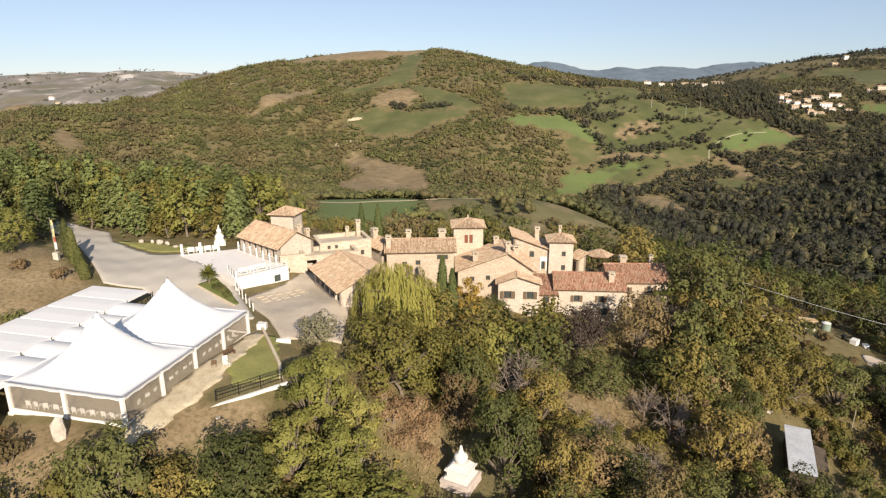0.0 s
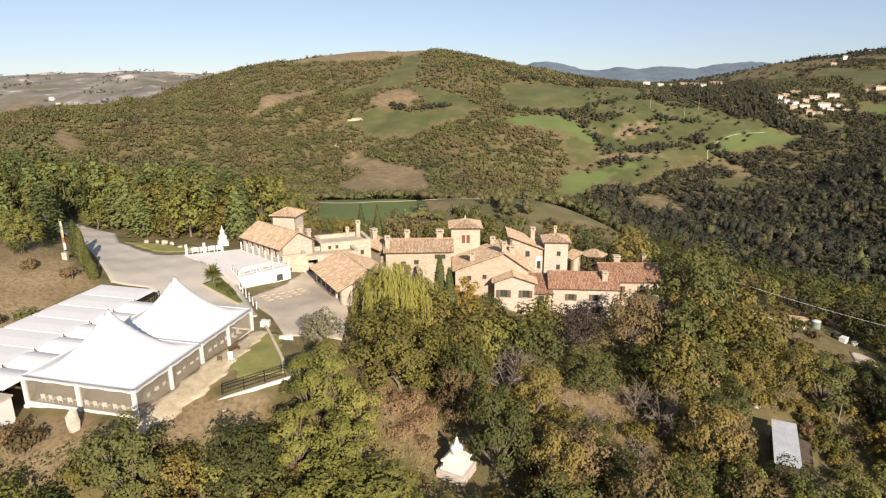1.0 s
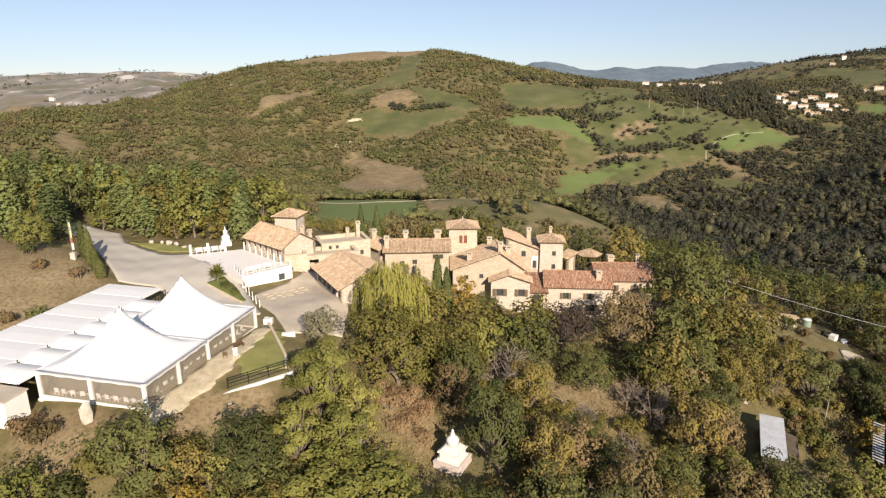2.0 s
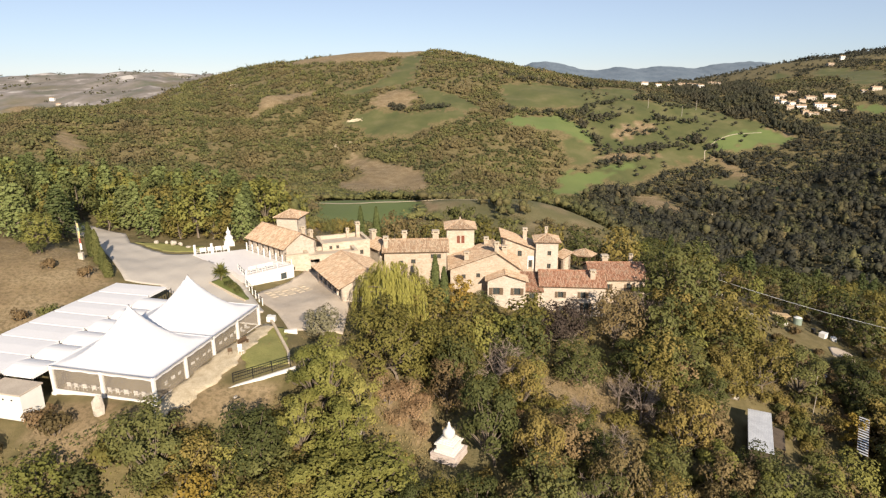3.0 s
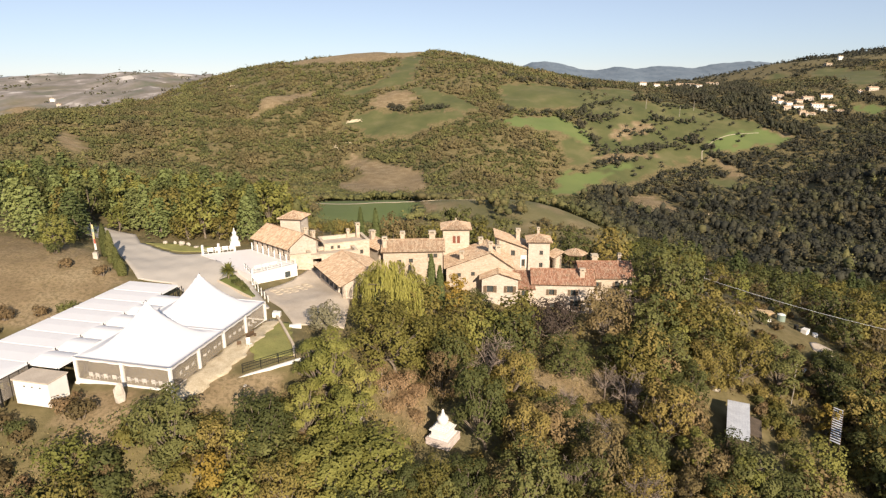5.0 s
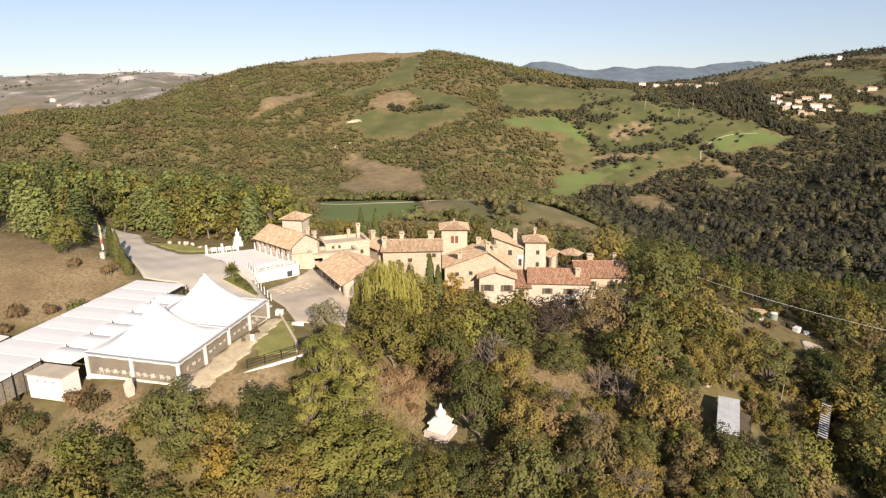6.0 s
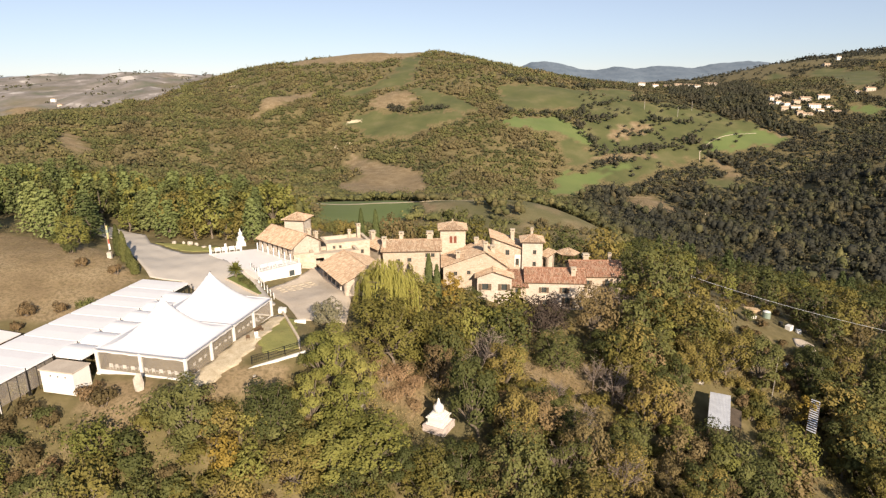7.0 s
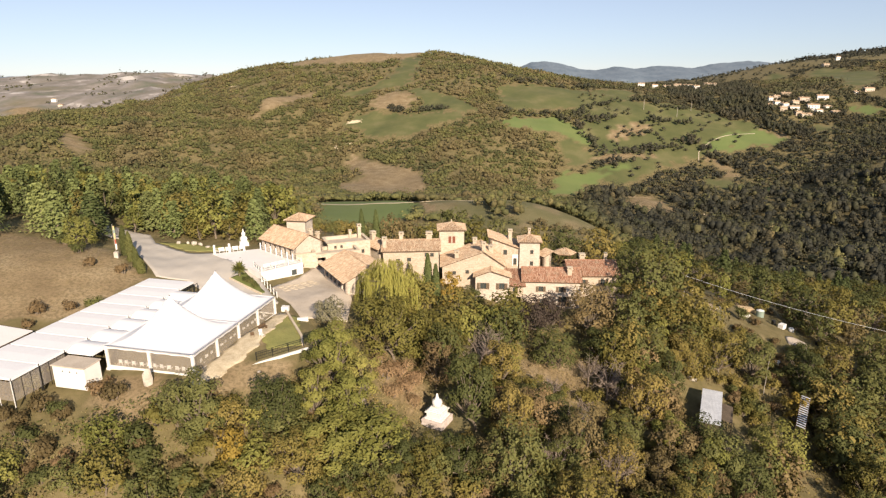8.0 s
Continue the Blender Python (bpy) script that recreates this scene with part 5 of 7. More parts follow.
stock("oak", "broad", 9.0, 7.6, 3400, 0.175, "leaf_oak")
stock("great_oak", "broad", 9.0, 10.5, 5200, 0.17, "leaf_olive")
stock("green", "broad", 9.0, 7.0, 3400, 0.175, "leaf_green")
stock("brown", "broad", 7.0, 5.6, 2600, 0.15, "leaf_brown")
stock("lime", "broad", 7.5, 5.0, 3400, 0.14, "leaf_lime", "bark")
stock("rust", "broad", 7.0, 5.4, 2600, 0.15, "leaf_rust")
stock("gold", "broad", 4.5, 3.4, 900, 0.18, "leaf_gold")
stock("bush", "bush", 2.6, 3.4, 520, 0.17, "leaf_oak")
stock("dark_bush", "bush", 2.6, 3.6, 520, 0.17, "leaf_green")
stock("rust_bush", "bush", 1.8, 2.8, 500, 0.16, "leaf_rust")
stock("bracken", "bush", 2.2, 4.0, 1500, 0.10, "leaf_bracken", "twig")
stock("pale_bare", "bare", 7.0, 3.0, 0, 0, "twig", "pale_bark")
stock("conifer", "conifer", 12.0, 6.6, 1300, 0.34, "leaf_dark")
stock("pine", "conifer", 10.0, 6.4, 1300, 0.34, "leaf_pine")
stock("mid_oak", "broad", 9.0, 7.6, 1150, 0.275, "leaf_oak")
stock("mid_green", "broad", 9.0, 7.0, 1150, 0.27, "leaf_green")
stock("mid_brown", "broad", 7.0, 5.6, 950, 0.23, "leaf_brown")
stock("mid_lime", "broad", 7.5, 5.0, 1000, 0.235, "leaf_lime", "bark")
stock("mid_rust", "broad", 7.0, 5.4, 950, 0.23, "leaf_rust")
stock("far_oak", "broad", 9.0, 7.6, 720, 0.34, "leaf_oak")
stock("far_green", "broad", 9.0, 7.6, 720, 0.34, "leaf_green")
stock("far_lime", "broad", 9.0, 6.6, 720, 0.33, "leaf_lime", "bark")
stock("far_brown", "broad", 7.0, 6.4, 640, 0.32, "leaf_brown")
stock("low_oak", "broad", 4.6, 5.0, 1100, 0.17, "leaf_oak")
stock("low_green", "broad", 4.6, 5.0, 1100, 0.17, "leaf_green")
stock("low_brown", "broad", 4.0, 4.6, 900, 0.16, "leaf_brown")
stock("low_lime", "broad", 4.0, 4.8, 1100, 0.16, "leaf_lime")
stock("cypress", "cypress", 9.0, 1.9, 2200, 0.17, "leaf_dark")
stock("thuja", "cypress", 5.0, 1.8, 1400, 0.16, "leaf_green")
stock("olive", "broad", 4.0, 4.4, 2200, 0.13, "leaf_grey", "pale_bark")
stock("willow", "willow", 9.5, 10.0, 13500, 0.12, "leaf_willow")
stock("purple", "broad", 7.0, 7.0, 2600, 0.16, "leaf_purple")
stock("bare", "bare", 7.0, 6.0, 0, 0, "twig", "twig")
KIND_NAMES = {"bush": "bush", "bracken": "bush", "dark_bush": "bush", "rust_bush": "bush", "conifer": "conifer", "pine": "conifer", "cypress": "cypress", "willow": "willow_tree", "olive": "olive_tree", "thuja": "cypress"}
_tree_rng = random.Random(5)


def plant(kind, x, y, tall=None, wide=None, sink=0.0):
    tm, cm = _tree_rng.choice(STOCK[kind])
    spec = STOCK[kind + "/spec"]
    H, W = spec[1], spec[2]
    s = (tall or H * _tree_rng.uniform(0.75, 1.15)) / H
    sw = (wide / W) if wide else s * _tree_rng.uniform(0.9, 1.1)
    bush = "bush" in kind or kind == "bracken"
    ob = thing(KIND_NAMES.get(kind, "tree"), Matrix.LocRotScale((x, y, ground_at(x, y) - sink), Euler((0, 0, _tree_rng.uniform(0, 6.28))), (sw, sw, s)),
               LABELS[spec[5]] if not bush else {"leaf_oak": "low olive-green bush on the slope", "leaf_green": "dense dark green bush on the slope", "leaf_rust": "dry rust-brown bush on the slope", "leaf_bracken": "dome of dry reddish bracken on the bank"}[spec[5]],
               "bush" if bush else "tree", "bushes on the hill" if bush else "trees on the hill")
    for nm, me in (("trunk", tm), ("crown", cm)):
        o = new(nm, me)
        o.parent = ob
    return ob


# trees that stand out
SLOPE_TREES = [
    ("willow", -5.9, 72.5, 9.8, 10.6), ("great_oak", -4.4, 59.9, 9.0, 11.8), ("lime", -11.8, 50.1, 8.0, 6.3), ("green", 6.9, 50.6, 11.0, 6.8), ("rust", 1.5, 57.8, 7.4, 4.5), ("oak", 4.9, 66.2, 4.8, 4.7),
    ("oak", 11.1, 62.2, 8.2, 6.6), ("brown", 29.7, 86.6, 10.6, 8.4), ("green", 21.6, 75.7, 6.6, 8.5), ("lime", 36.8, 96.0, 6.0, 4.2), ("green", 31.1, 79.7, 7.3, 7.4),
    ("green", 44.1, 96.0, 15.5, 13.2), ("green", 38.0, 78.6, 9.0, 9.5), ("oak", 33.3, 63.5, 10.8, 8.2), ("brown", 19.3, 48.3, 9.7, 6.2), ("oak", 11.1, 48.6, 9.6, 5.9),
    ("green", 15.7, 56.4, 6.8, 5.7), ("brown", 34.7, 54.8, 8.7, 6.6), ("lime", 40.3, 54.4, 9.0, 5.5), ("lime", 53.5, 59.0, 10.0, 7.6),
]
LOWER_TREES = [
    ("green", -16.8, 41.9, 7.0, 6.0), ("lime", -12.6, 44.9, 6.9, 4.7), ("lime", -8.3, 46.2, 7.4, 5.2), ("lime", -6.3, 42.0, 6.6, 8.6), ("lime", -10.8, 39.5, 6.6, 7.1), ("oak", -13.6, 37.6, 6.4, 5.8),
    ("green", -2.5, 42.0, 5.4, 5.2), ("oak", 0.9, 42.0, 5.6, 4.4), ("green", 4.6, 41.9, 6.4, 5.2), ("gold", -20.3, 36.9, 4.8, 3.4), ("green", -24.2, 38.9, 8.0, 6.3), ("oak", 54.3, 83.4, 9.4, 8.7), ("green", 60.5, 84.5, 9.4, 8.3),
    ("oak", 47.9, 81.2, 8.3, 6.6), ("oak", 25.2, 48.3, 7.6, 5.8), ("brown", 8.5, 42.8, 6.6, 5.3), ("gold", 64.9, 75.6, 6.4, 3.7), ("gold", 69.5, 71.5, 8.4, 4.5),
    ("green", 71.0, 60.0, 9.0, 7.1), ("oak", 78.6, 87.6, 10.3, 8.2), ("green", 71.1, 85.7, 8.9, 8.0),
]
GULLY_TREES = [
    ("green", 41.5, 75.0, 7.5, 6.6), ("oak", 44.0, 80.5, 7.0, 6.0), ("green", 37.5, 70.5, 7.5, 6.5), ("brown", 40.0, 68.0, 5.5, 4.6),
    ("green", 40.5, 58.0, 9.0, 7.0), ("green", 44.5, 52.0, 9.0, 7.4), ("oak", 36.5, 49.5, 8.0, 6.0), ("green", 28.5, 56.0, 7.0, 6.0), ("green", 66.0, 66.0, 10.0, 8.0), ("oak", 74.0, 74.0, 10.0, 8.0), ("green", 84.0, 82.0, 11.0, 9.0), ("green", 90.0, 92.0, 11.0, 9.0),
]
YARD_TREES = [
    ("cypress", -0.1, 84, 9.4, 1.9), ("cypress", 1.3, 83, 8.2, 1.8), ("olive", -14.2, 64.5, 3.7, 4.8), ("gold", 3.9, 86, 6.5, 4.6), ("green", 7.2, 86, 4.4, 5.6), ("purple", 20.2, 84.0, 8.2, 7.4), ("purple", 22.6, 85.4, 7.0, 5.4),
    ("oak", 13.5, 86, 3.2, 4.6), ("bush", 17.5, 88, 2.4, 3.6), ("dark_bush", 25, 90, 2.6, 4.0), ("bush", 11, 88, 2.2, 3.4),
    ("thuja", -53.8, 84.0, 5.6, 1.5), ("thuja", -51.7, 81.8, 5.4, 1.5), ("thuja", -49.9, 79.8, 3.6, 1.4), ("thuja", -48.3, 78.0, 2.6, 1.5), ("rust", 88, 118, 6.0, 6.4),
]
BACK_TREES = [
    ("far_green", -58, 118, 9, 8), ("far_lime", -63, 106, 5.2, 5.0), ("far_oak", -48, 103, 4.6, 6.6), ("far_oak", -42, 103, 4.4, 6.0), ("conifer", -52, 108, 7.5, 6.0), ("cypress", -17.2, 125, 8.9, 1.8), ("cypress", -13.7, 125, 9.6, 2.0),
    ("far_brown", -10, 125, 8.7, 6.0), ("far_brown", -5.5, 126, 8.5, 6.5), ("far_oak", 0, 124, 8.0, 6.5), ("far_green", 4.0, 128, 12.0, 6.0), ("far_green", 7.6, 126, 12.0, 6.5), ("far_oak", 11.5, 125, 9.0, 6.0),
    ("far_green", 16, 125, 9.6, 6.5), ("far_oak", 25.7, 125, 8.7, 7.5), ("far_green", 33, 125, 9.0, 8.0), ("far_oak", 41, 125, 11.0, 9.0), ("lime", -61.6, 84.4, 6.2, 5.6),
]
WEST_TREES = [
    ("conifer", -65.0, 95.0, 9.0, 7.0), ("pine", -70.0, 92.0, 9.5, 7.0), ("pine", -76.0, 97.0, 10.0, 7.5), ("conifer", -60.5, 108.5, 9.0, 7.5), ("pine", -54.0, 105.0, 8.0, 7.0), ("pine", -68.5, 101.0, 9.0, 7.0), ("conifer", -82.0, 90.0, 9.0, 7.0),
    ("rust_bush", -25, 43.5, 1.8, 3.0), ("rust_bush", -35.5, 43.0, 2.2, 3.4), ("rust_bush", -37.5, 44.0, 2.0, 3.0), ("dark_bush", -40.5, 41.0, 1.8, 3.2),
    ("bracken", -3.6, 57.0, 2.4, 4.4), ("bracken", -5.2, 55.2, 2.2, 4.2), ("bracken", -2.4, 55.0, 2.2, 4.0), ("bracken", -4.2, 53.0, 2.0, 3.8), ("bracken", -6.2, 57.4, 2.0, 3.4), ("bracken", -1.4, 57.4, 1.8, 3.2), ("bracken", -1.6, 53.2, 1.6, 2.6),
    ("bare", 29.6, 70.0, 8.0, 6.7), ("bare", 16.6, 46.0, 7.0, 5.0), ("bare", 27.0, 72.5, 6.0, 5.0), ("bare", 20.0, 66.0, 4.0, 4.0), ("bare", 48.6, 86.0, 6.0, 4.6), ("pale_bare", -7.4, 47.2, 6.4, 1.6), ("pale_bare", -12.9, 45.6, 5.2, 1.4),
]
for row in SLOPE_TREES + GULLY_TREES + LOWER_TREES + YARD_TREES + BACK_TREES + WEST_TREES:
    plant(*row)


def stand(name, label, places):
    """A joined stand of trees too far or too many to tell apart: places are rows of (kind, x, y)."""
    rnd = random.Random(17)
    VV, FF, MI, mats, k = [], [], [], [], 0
    for kind, x, y in places:
        spec = STOCK[kind + "/spec"]
        s = rnd.uniform(0.75, 1.15)
        a = rnd.uniform(0, 6.283)
        z = ground_at(x, y)
        for me in rnd.choice(STOCK[kind]):
            co = np.empty(len(me.vertices) * 3)
            me.vertices.foreach_get("co", co)
            co = co.reshape(-1, 3) * s
            co = np.stack([co[:, 0] * math.cos(a) - co[:, 1] * math.sin(a) + x, co[:, 0] * math.sin(a) + co[:, 1] * math.cos(a) + y, co[:, 2] + z], -1)
            f = np.empty(len(me.loops), int)
            me.loops.foreach_get("vertex_index", f)
            mt = me.materials[0]
            if mt not in mats:
                mats.append(mt)
            VV.append(co)
            FF.append(f.reshape(-1, 4) + k)
            MI.append(np.full(len(FF[-1]), mats.index(mt)))
            k += len(co)
    V, F, I = np.concatenate(VV), np.concatenate(FF), np.concatenate(MI)
    me = bpy.data.meshes.new(name)
    me.vertices.add(len(V))
    me.vertices.foreach_set("co", V.ravel())
    me.loops.add(F.size)
    me.loops.foreach_set("vertex_index", F.ravel())
    me.polygons.add(len(F))
    me.polygons.foreach_set("loop_start", np.arange(0, F.size, 4))
    me.polygons.foreach_set("loop_total", np.full(len(F), 4))
    for mt in mats:
        me.materials.append(mt)
    me.polygons.foreach_set("material_index", I)
    me.update()
    tagged(new(name, me), label, "woods", kind="stuff")


def scatter(count, gap, area, keep_out, mixture, seed, test=None, join=None):
    """Plants a mixture over a stretch of the plan, no two nearer than the gap."""
    rnd = random.Random(seed)
    done, held = [], []
    x0, x1, y0, y1 = area
    names = [k for k, n in mixture for _ in range(n)]
    for _ in range(count * 12):
        if len(done) >= count:
            break
        x, y = rnd.uniform(x0, x1), rnd.uniform(y0, y1)
        if any((x - a) ** 2 + (y - b) ** 2 < gap * gap for a, b in done):
            continue
        if any(inside(np.array([x]), np.array([y]), p)[0] for p in keep_out) or (test and not test(x, y)):
            continue
        done.append((x, y))
        if join:
            held.append((rnd.choice(names), x, y))
        else:
            kind = rnd.choice(names)
            plant("mid_" + kind if y > 62 and "mid_" + kind in STOCK else kind, x, y)
    if join:
        stand(*join, held)
    return done


BUILT = [[(-14, 64), (-10, 64), (3, 74), (9, 78), (9, 93), (-12, 93)], [(-54, 30), (-20, 44), (-13, 52), (-10, 66), (-8, 82), (-2, 88), (8, 90), (18, 91), (32, 92), (44, 98), (44, 112), (30, 122), (-30, 108), (-36, 100), (-70, 112), (-95, 100), (-95, 40)],
         [(43, 62), (56, 62), (56, 82), (43, 82)], [(-1, 46), (7, 46), (7, 57), (-1, 57)], [(58, 98), (84, 98), (84, 122), (58, 122)]]
SLOPE_MIX = [("oak", 4), ("green", 3), ("lime", 2), ("brown", 3), ("rust", 1), ("bush", 5), ("dark_bush", 3), ("rust_bush", 4), ("bare", 2)]
SHRINE = [(-6, 42), (11, 42), (11, 57), (-1, 61), (-8, 60), (-7, 48)]
BUILT += [SHRINE, [(5, 78), (36, 81), (36, 95), (5, 95)], [(45, 80), (60, 98), (84, 98), (78, 84), (62, 76)], [(40, 58), (56, 58), (56, 82), (40, 82)]]
BUILT += [[(50, 48), (62, 48), (71, 80), (60, 80)], [(26, 62), (36, 58), (38, 62), (30, 68)]]
BUILT += [[(-8, 48), (2, 48), (2, 60), (-8, 60)], [(13, 60), (24, 54), (31, 62), (31, 77), (22, 82), (14, 76)]]
BUSHES = [("bush", 5), ("dark_bush", 4), ("rust_bush", 4)]
LOW = [(-10, 30), (10, 30), (10, 44), (-10, 44)]
scatter(210, 2.6, (-8, 80, 32, 94), BUILT + BANKS + [LOW], SLOPE_MIX, 21)
scatter(150, 1.7, (-8, 62, 40, 90), BUILT + BANKS + [LOW], [("bush", 4), ("dark_bush", 4), ("rust_bush", 2), ("low_oak", 3), ("low_green", 3), ("low_brown", 3)], 61, join=("slope_thicket", "tangled low trees and bushes on the slope"))
scatter(40, 1.9, (-10, 10, 30, 44), [SHRINE], [("bush", 4), ("dark_bush", 3), ("rust_bush", 3), ("low_oak", 2), ("low_green", 2)], 26)
scatter(120, 2.2, (-56, 4, 18, 46), [BUILT[1], SHRINE, LOW, [(-45, 38), (-20, 44), (-20, 50), (-45, 50)]], [("low_green", 4), ("low_lime", 3), ("low_oak", 3), ("low_brown", 2), ("bush", 3), ("dark_bush", 2), ("rust_bush", 3)], 22)
FAR_MIX = [("far_oak", 4), ("far_green", 5), ("far_brown", 3), ("far_lime", 1), ("bush", 3), ("dark_bush", 3), ("rust_bush", 3), ("bare", 1)]
scatter(85, 3.2, (42, 100, 54, 98), BUILT, FAR_MIX, 23, join=("dell_slope_wood", "mixed trees on the slope above the dell"))
scatter(150, 3.7, (44, 150, 98, 165), BUILT, FAR_MIX, 27, join=("dell_wood", "mixed wood around the dell yard"))
scatter(160, 3.8, (-130, -36, 102, 150), BUILT, [("conifer", 5), ("pine", 6), ("far_oak", 2), ("far_lime", 3), ("far_green", 3)], 24, join=("hilltop_wood", "conifers and yellowing broadleaved trees behind the yard"))
scatter(200, 5.6, (60, 260, 165, 310), BUILT, [("far_green", 4), ("far_oak", 3), ("far_brown", 2), ("conifer", 2)], 50, join=("valley_side_wood", "dark mixed trees on the valley side"), test=lambda x, y: x > 0.28 * y + 18)
scatter(48, 4.4, (-34, 60, 118, 165), BUILT, [("bush", 3), ("dark_bush", 3), ("low_oak", 3), ("low_green", 4)], 25, join=("slope_wood", "low trees on the slope behind the houses"))


def distant_woods(name, area, gap, seed, tall, label, sprays=30, keep=0.95, size=0.55, open_land=24.0, side=None, wooded=0.80, only=None, shade=0.0, dense=1.7, girth=1.0, gloom=1.0):
    """Far woods in one joined mesh: each crown is a core, toned down for inner shade, with leaf sprays around it."""
    rng = np.random.default_rng(seed)
    bm = bmesh.new()
    if sprays > 20:
        bmesh.ops.create_icosphere(bm, subdivisions=1, radius=1.0)
    else:
        bmesh.ops.create_cone(bm, cap_ends=True, cap_tris=True, segments=5, radius1=0.95, radius2=0.25, depth=1.5)
        bmesh.ops.triangulate(bm, faces=bm.faces)
    bm.verts.ensure_lookup_table()
    T = np.array([v.co for v in bm.verts])
    TF = np.array([[v.index for v in f.verts] for f in bm.faces])
    bm.free()
    x0, x1, y0, y1 = area
    total = int((x1 - x0) * (y1 - y0) / gap ** 2 * dense)
    x, y = rng.uniform(x0, x1, total), rng.uniform(y0, y1, total)
    ok = rng.uniform(0, 1, x.size) < keep
    east = x > 0.2 * y + 25 + 25 * swell(x, y, 160, 5.5)
    ok &= east if side == "east" else ~(east & (y < 640)) if side == "west" else ok
    ok &= np.abs(x) < 0.80 * (y + 40)                  # only the wedge of country that lies ahead
    far = np.hypot(x, y)
    for s in (0.0, 0.5, 1.0):
        a, d, l = land_use(x * (1 + s * open_land / far), y * (1 + s * open_land / far))
        ok &= (a + d + l < 0.5) | (only is not None)
    ok &= only(x, y) if only else ~inside(x, y, CLEAR)
    ok &= ~((x < -560) & (y > 1150)) | (only is not None)
    ok &= rng.uniform(0, 1, x.size) < wooded + 0.5 * swell(x, y, 55, 6.0)
    x, y = x[ok], y[ok]
    z = height(x, y)
    n = len(x)
    mix = rng.uniform(0.3, 1.0, n) ** 1.4
    h = tall * (0.5 + 0.75 * mix) * (1 + 0.3 * swell(x, y, 45, 9.0) + 0.35 * swell(x, y, 120, 3.0))
    r = min(gap, tall) * (0.55 + 0.50 * mix) * girth
    sc = np.stack([r, r * rng.uniform(0.8, 1.2, n), h * 0.5], -1)
    mid = np.stack([x, y, z + h * 0.5], -1)
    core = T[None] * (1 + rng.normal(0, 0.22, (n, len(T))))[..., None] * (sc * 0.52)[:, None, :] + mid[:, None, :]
    d = rng.normal(0, 1, (n, sprays, 3))
    d[..., 2] += 0.35
    d /= np.linalg.norm(d, axis=2)[..., None]
    lobe = rng.normal(0, 0.36, (n, 6, 3)) * [1, 1, 0.9] + [0, 0, 0.05]      # each crown is a few clumps
    lobe = np.take_along_axis(lobe, rng.integers(0, 6, (n, sprays))[..., None], 1)
    pts = mid[:, None, :] + (lobe + d * rng.uniform(0.35, 0.72, (n, sprays, 1))) * sc[:, None, :]
    nr = (d + [0, -0.15, 0.25]).reshape(-1, 3)
    LV, LF = leaves(pts.reshape(-1, 3), nr, size * gap / 4.6, rng, slim=0.7, wild=0.48)
    LV = LV.reshape(n * sprays, 4, 3)
    CV = core.reshape(-1, 3)
    LT = np.stack([np.arange(n * sprays * 4).reshape(-1, 4)[:, [0, 1, 2]], np.arange(n * sprays * 4).reshape(-1, 4)[:, [0, 2, 3]]], 1).reshape(-1, 3) + len(CV)
    F = np.concatenate([(TF[None] + (np.arange(n) * len(T))[:, None, None]).reshape(-1, 3), LT])
    P = np.concatenate([CV, LV.reshape(-1, 3)])
    me = bpy.data.meshes.new(name)
    me.vertices.add(len(P))
    me.vertices.foreach_set("co", P.ravel())
    me.loops.add(F.size)
    me.loops.foreach_set("vertex_index", F.ravel())
    me.polygons.add(len(F))
    me.polygons.foreach_set("loop_start", np.arange(0, F.size, 3))
    me.polygons.foreach_set("loop_total", np.full(len(F), 3))
    tone = np.clip(0.5 + 0.45 * swell(x, y, 110, 1.3) + 0.35 * swell(x, y, 41, 2.3) + rng.normal(0, 0.13, n), 0, 1)
    rust = np.clip(0.15 + 1.4 * swell(x, y, 120, 3.5) + rng.normal(0, 0.25, n), 0, 1) * 0.85
    # eastward darkening: deeper wood colour plus painted self-shadow of tall crowns
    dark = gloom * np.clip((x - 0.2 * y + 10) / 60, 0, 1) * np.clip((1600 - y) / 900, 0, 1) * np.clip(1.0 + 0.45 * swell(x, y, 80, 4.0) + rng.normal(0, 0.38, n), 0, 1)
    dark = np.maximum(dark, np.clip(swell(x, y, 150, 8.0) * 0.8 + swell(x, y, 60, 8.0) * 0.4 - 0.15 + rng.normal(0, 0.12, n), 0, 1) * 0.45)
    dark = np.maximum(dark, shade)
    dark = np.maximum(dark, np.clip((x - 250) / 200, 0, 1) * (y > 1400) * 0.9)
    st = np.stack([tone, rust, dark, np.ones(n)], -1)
    # cores get three quarters of the tone, as painted shade inside the crown
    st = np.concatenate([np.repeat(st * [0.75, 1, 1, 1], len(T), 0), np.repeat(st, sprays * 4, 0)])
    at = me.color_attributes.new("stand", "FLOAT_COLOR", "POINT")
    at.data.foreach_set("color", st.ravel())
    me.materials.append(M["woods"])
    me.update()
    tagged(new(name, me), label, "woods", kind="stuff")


CLEAR = [(-62, 180), (70, 180), (118, 300), (100, 320), (84, 282), (-62, 282)]


def along(lines, width):
    """A test for plan places that lie within a width of the lines."""
    def test(x, y):
        near = np.zeros(x.shape, bool)
        for line in lines:
            for (ax, ay), (bx, by) in zip(line, line[1:]):
                q = np.clip(((x - ax) * (bx - ax) + (y - ay) * (by - ay)) / ((bx - ax) ** 2 + (by - ay) ** 2), 0, 1)
                near |= np.hypot(x - ax - q * (bx - ax), y - ay - q * (by - ay)) < width * (0.5 + 0.8 * (swell(x, y, 37, 2.0) > 0))
        return near
    return test


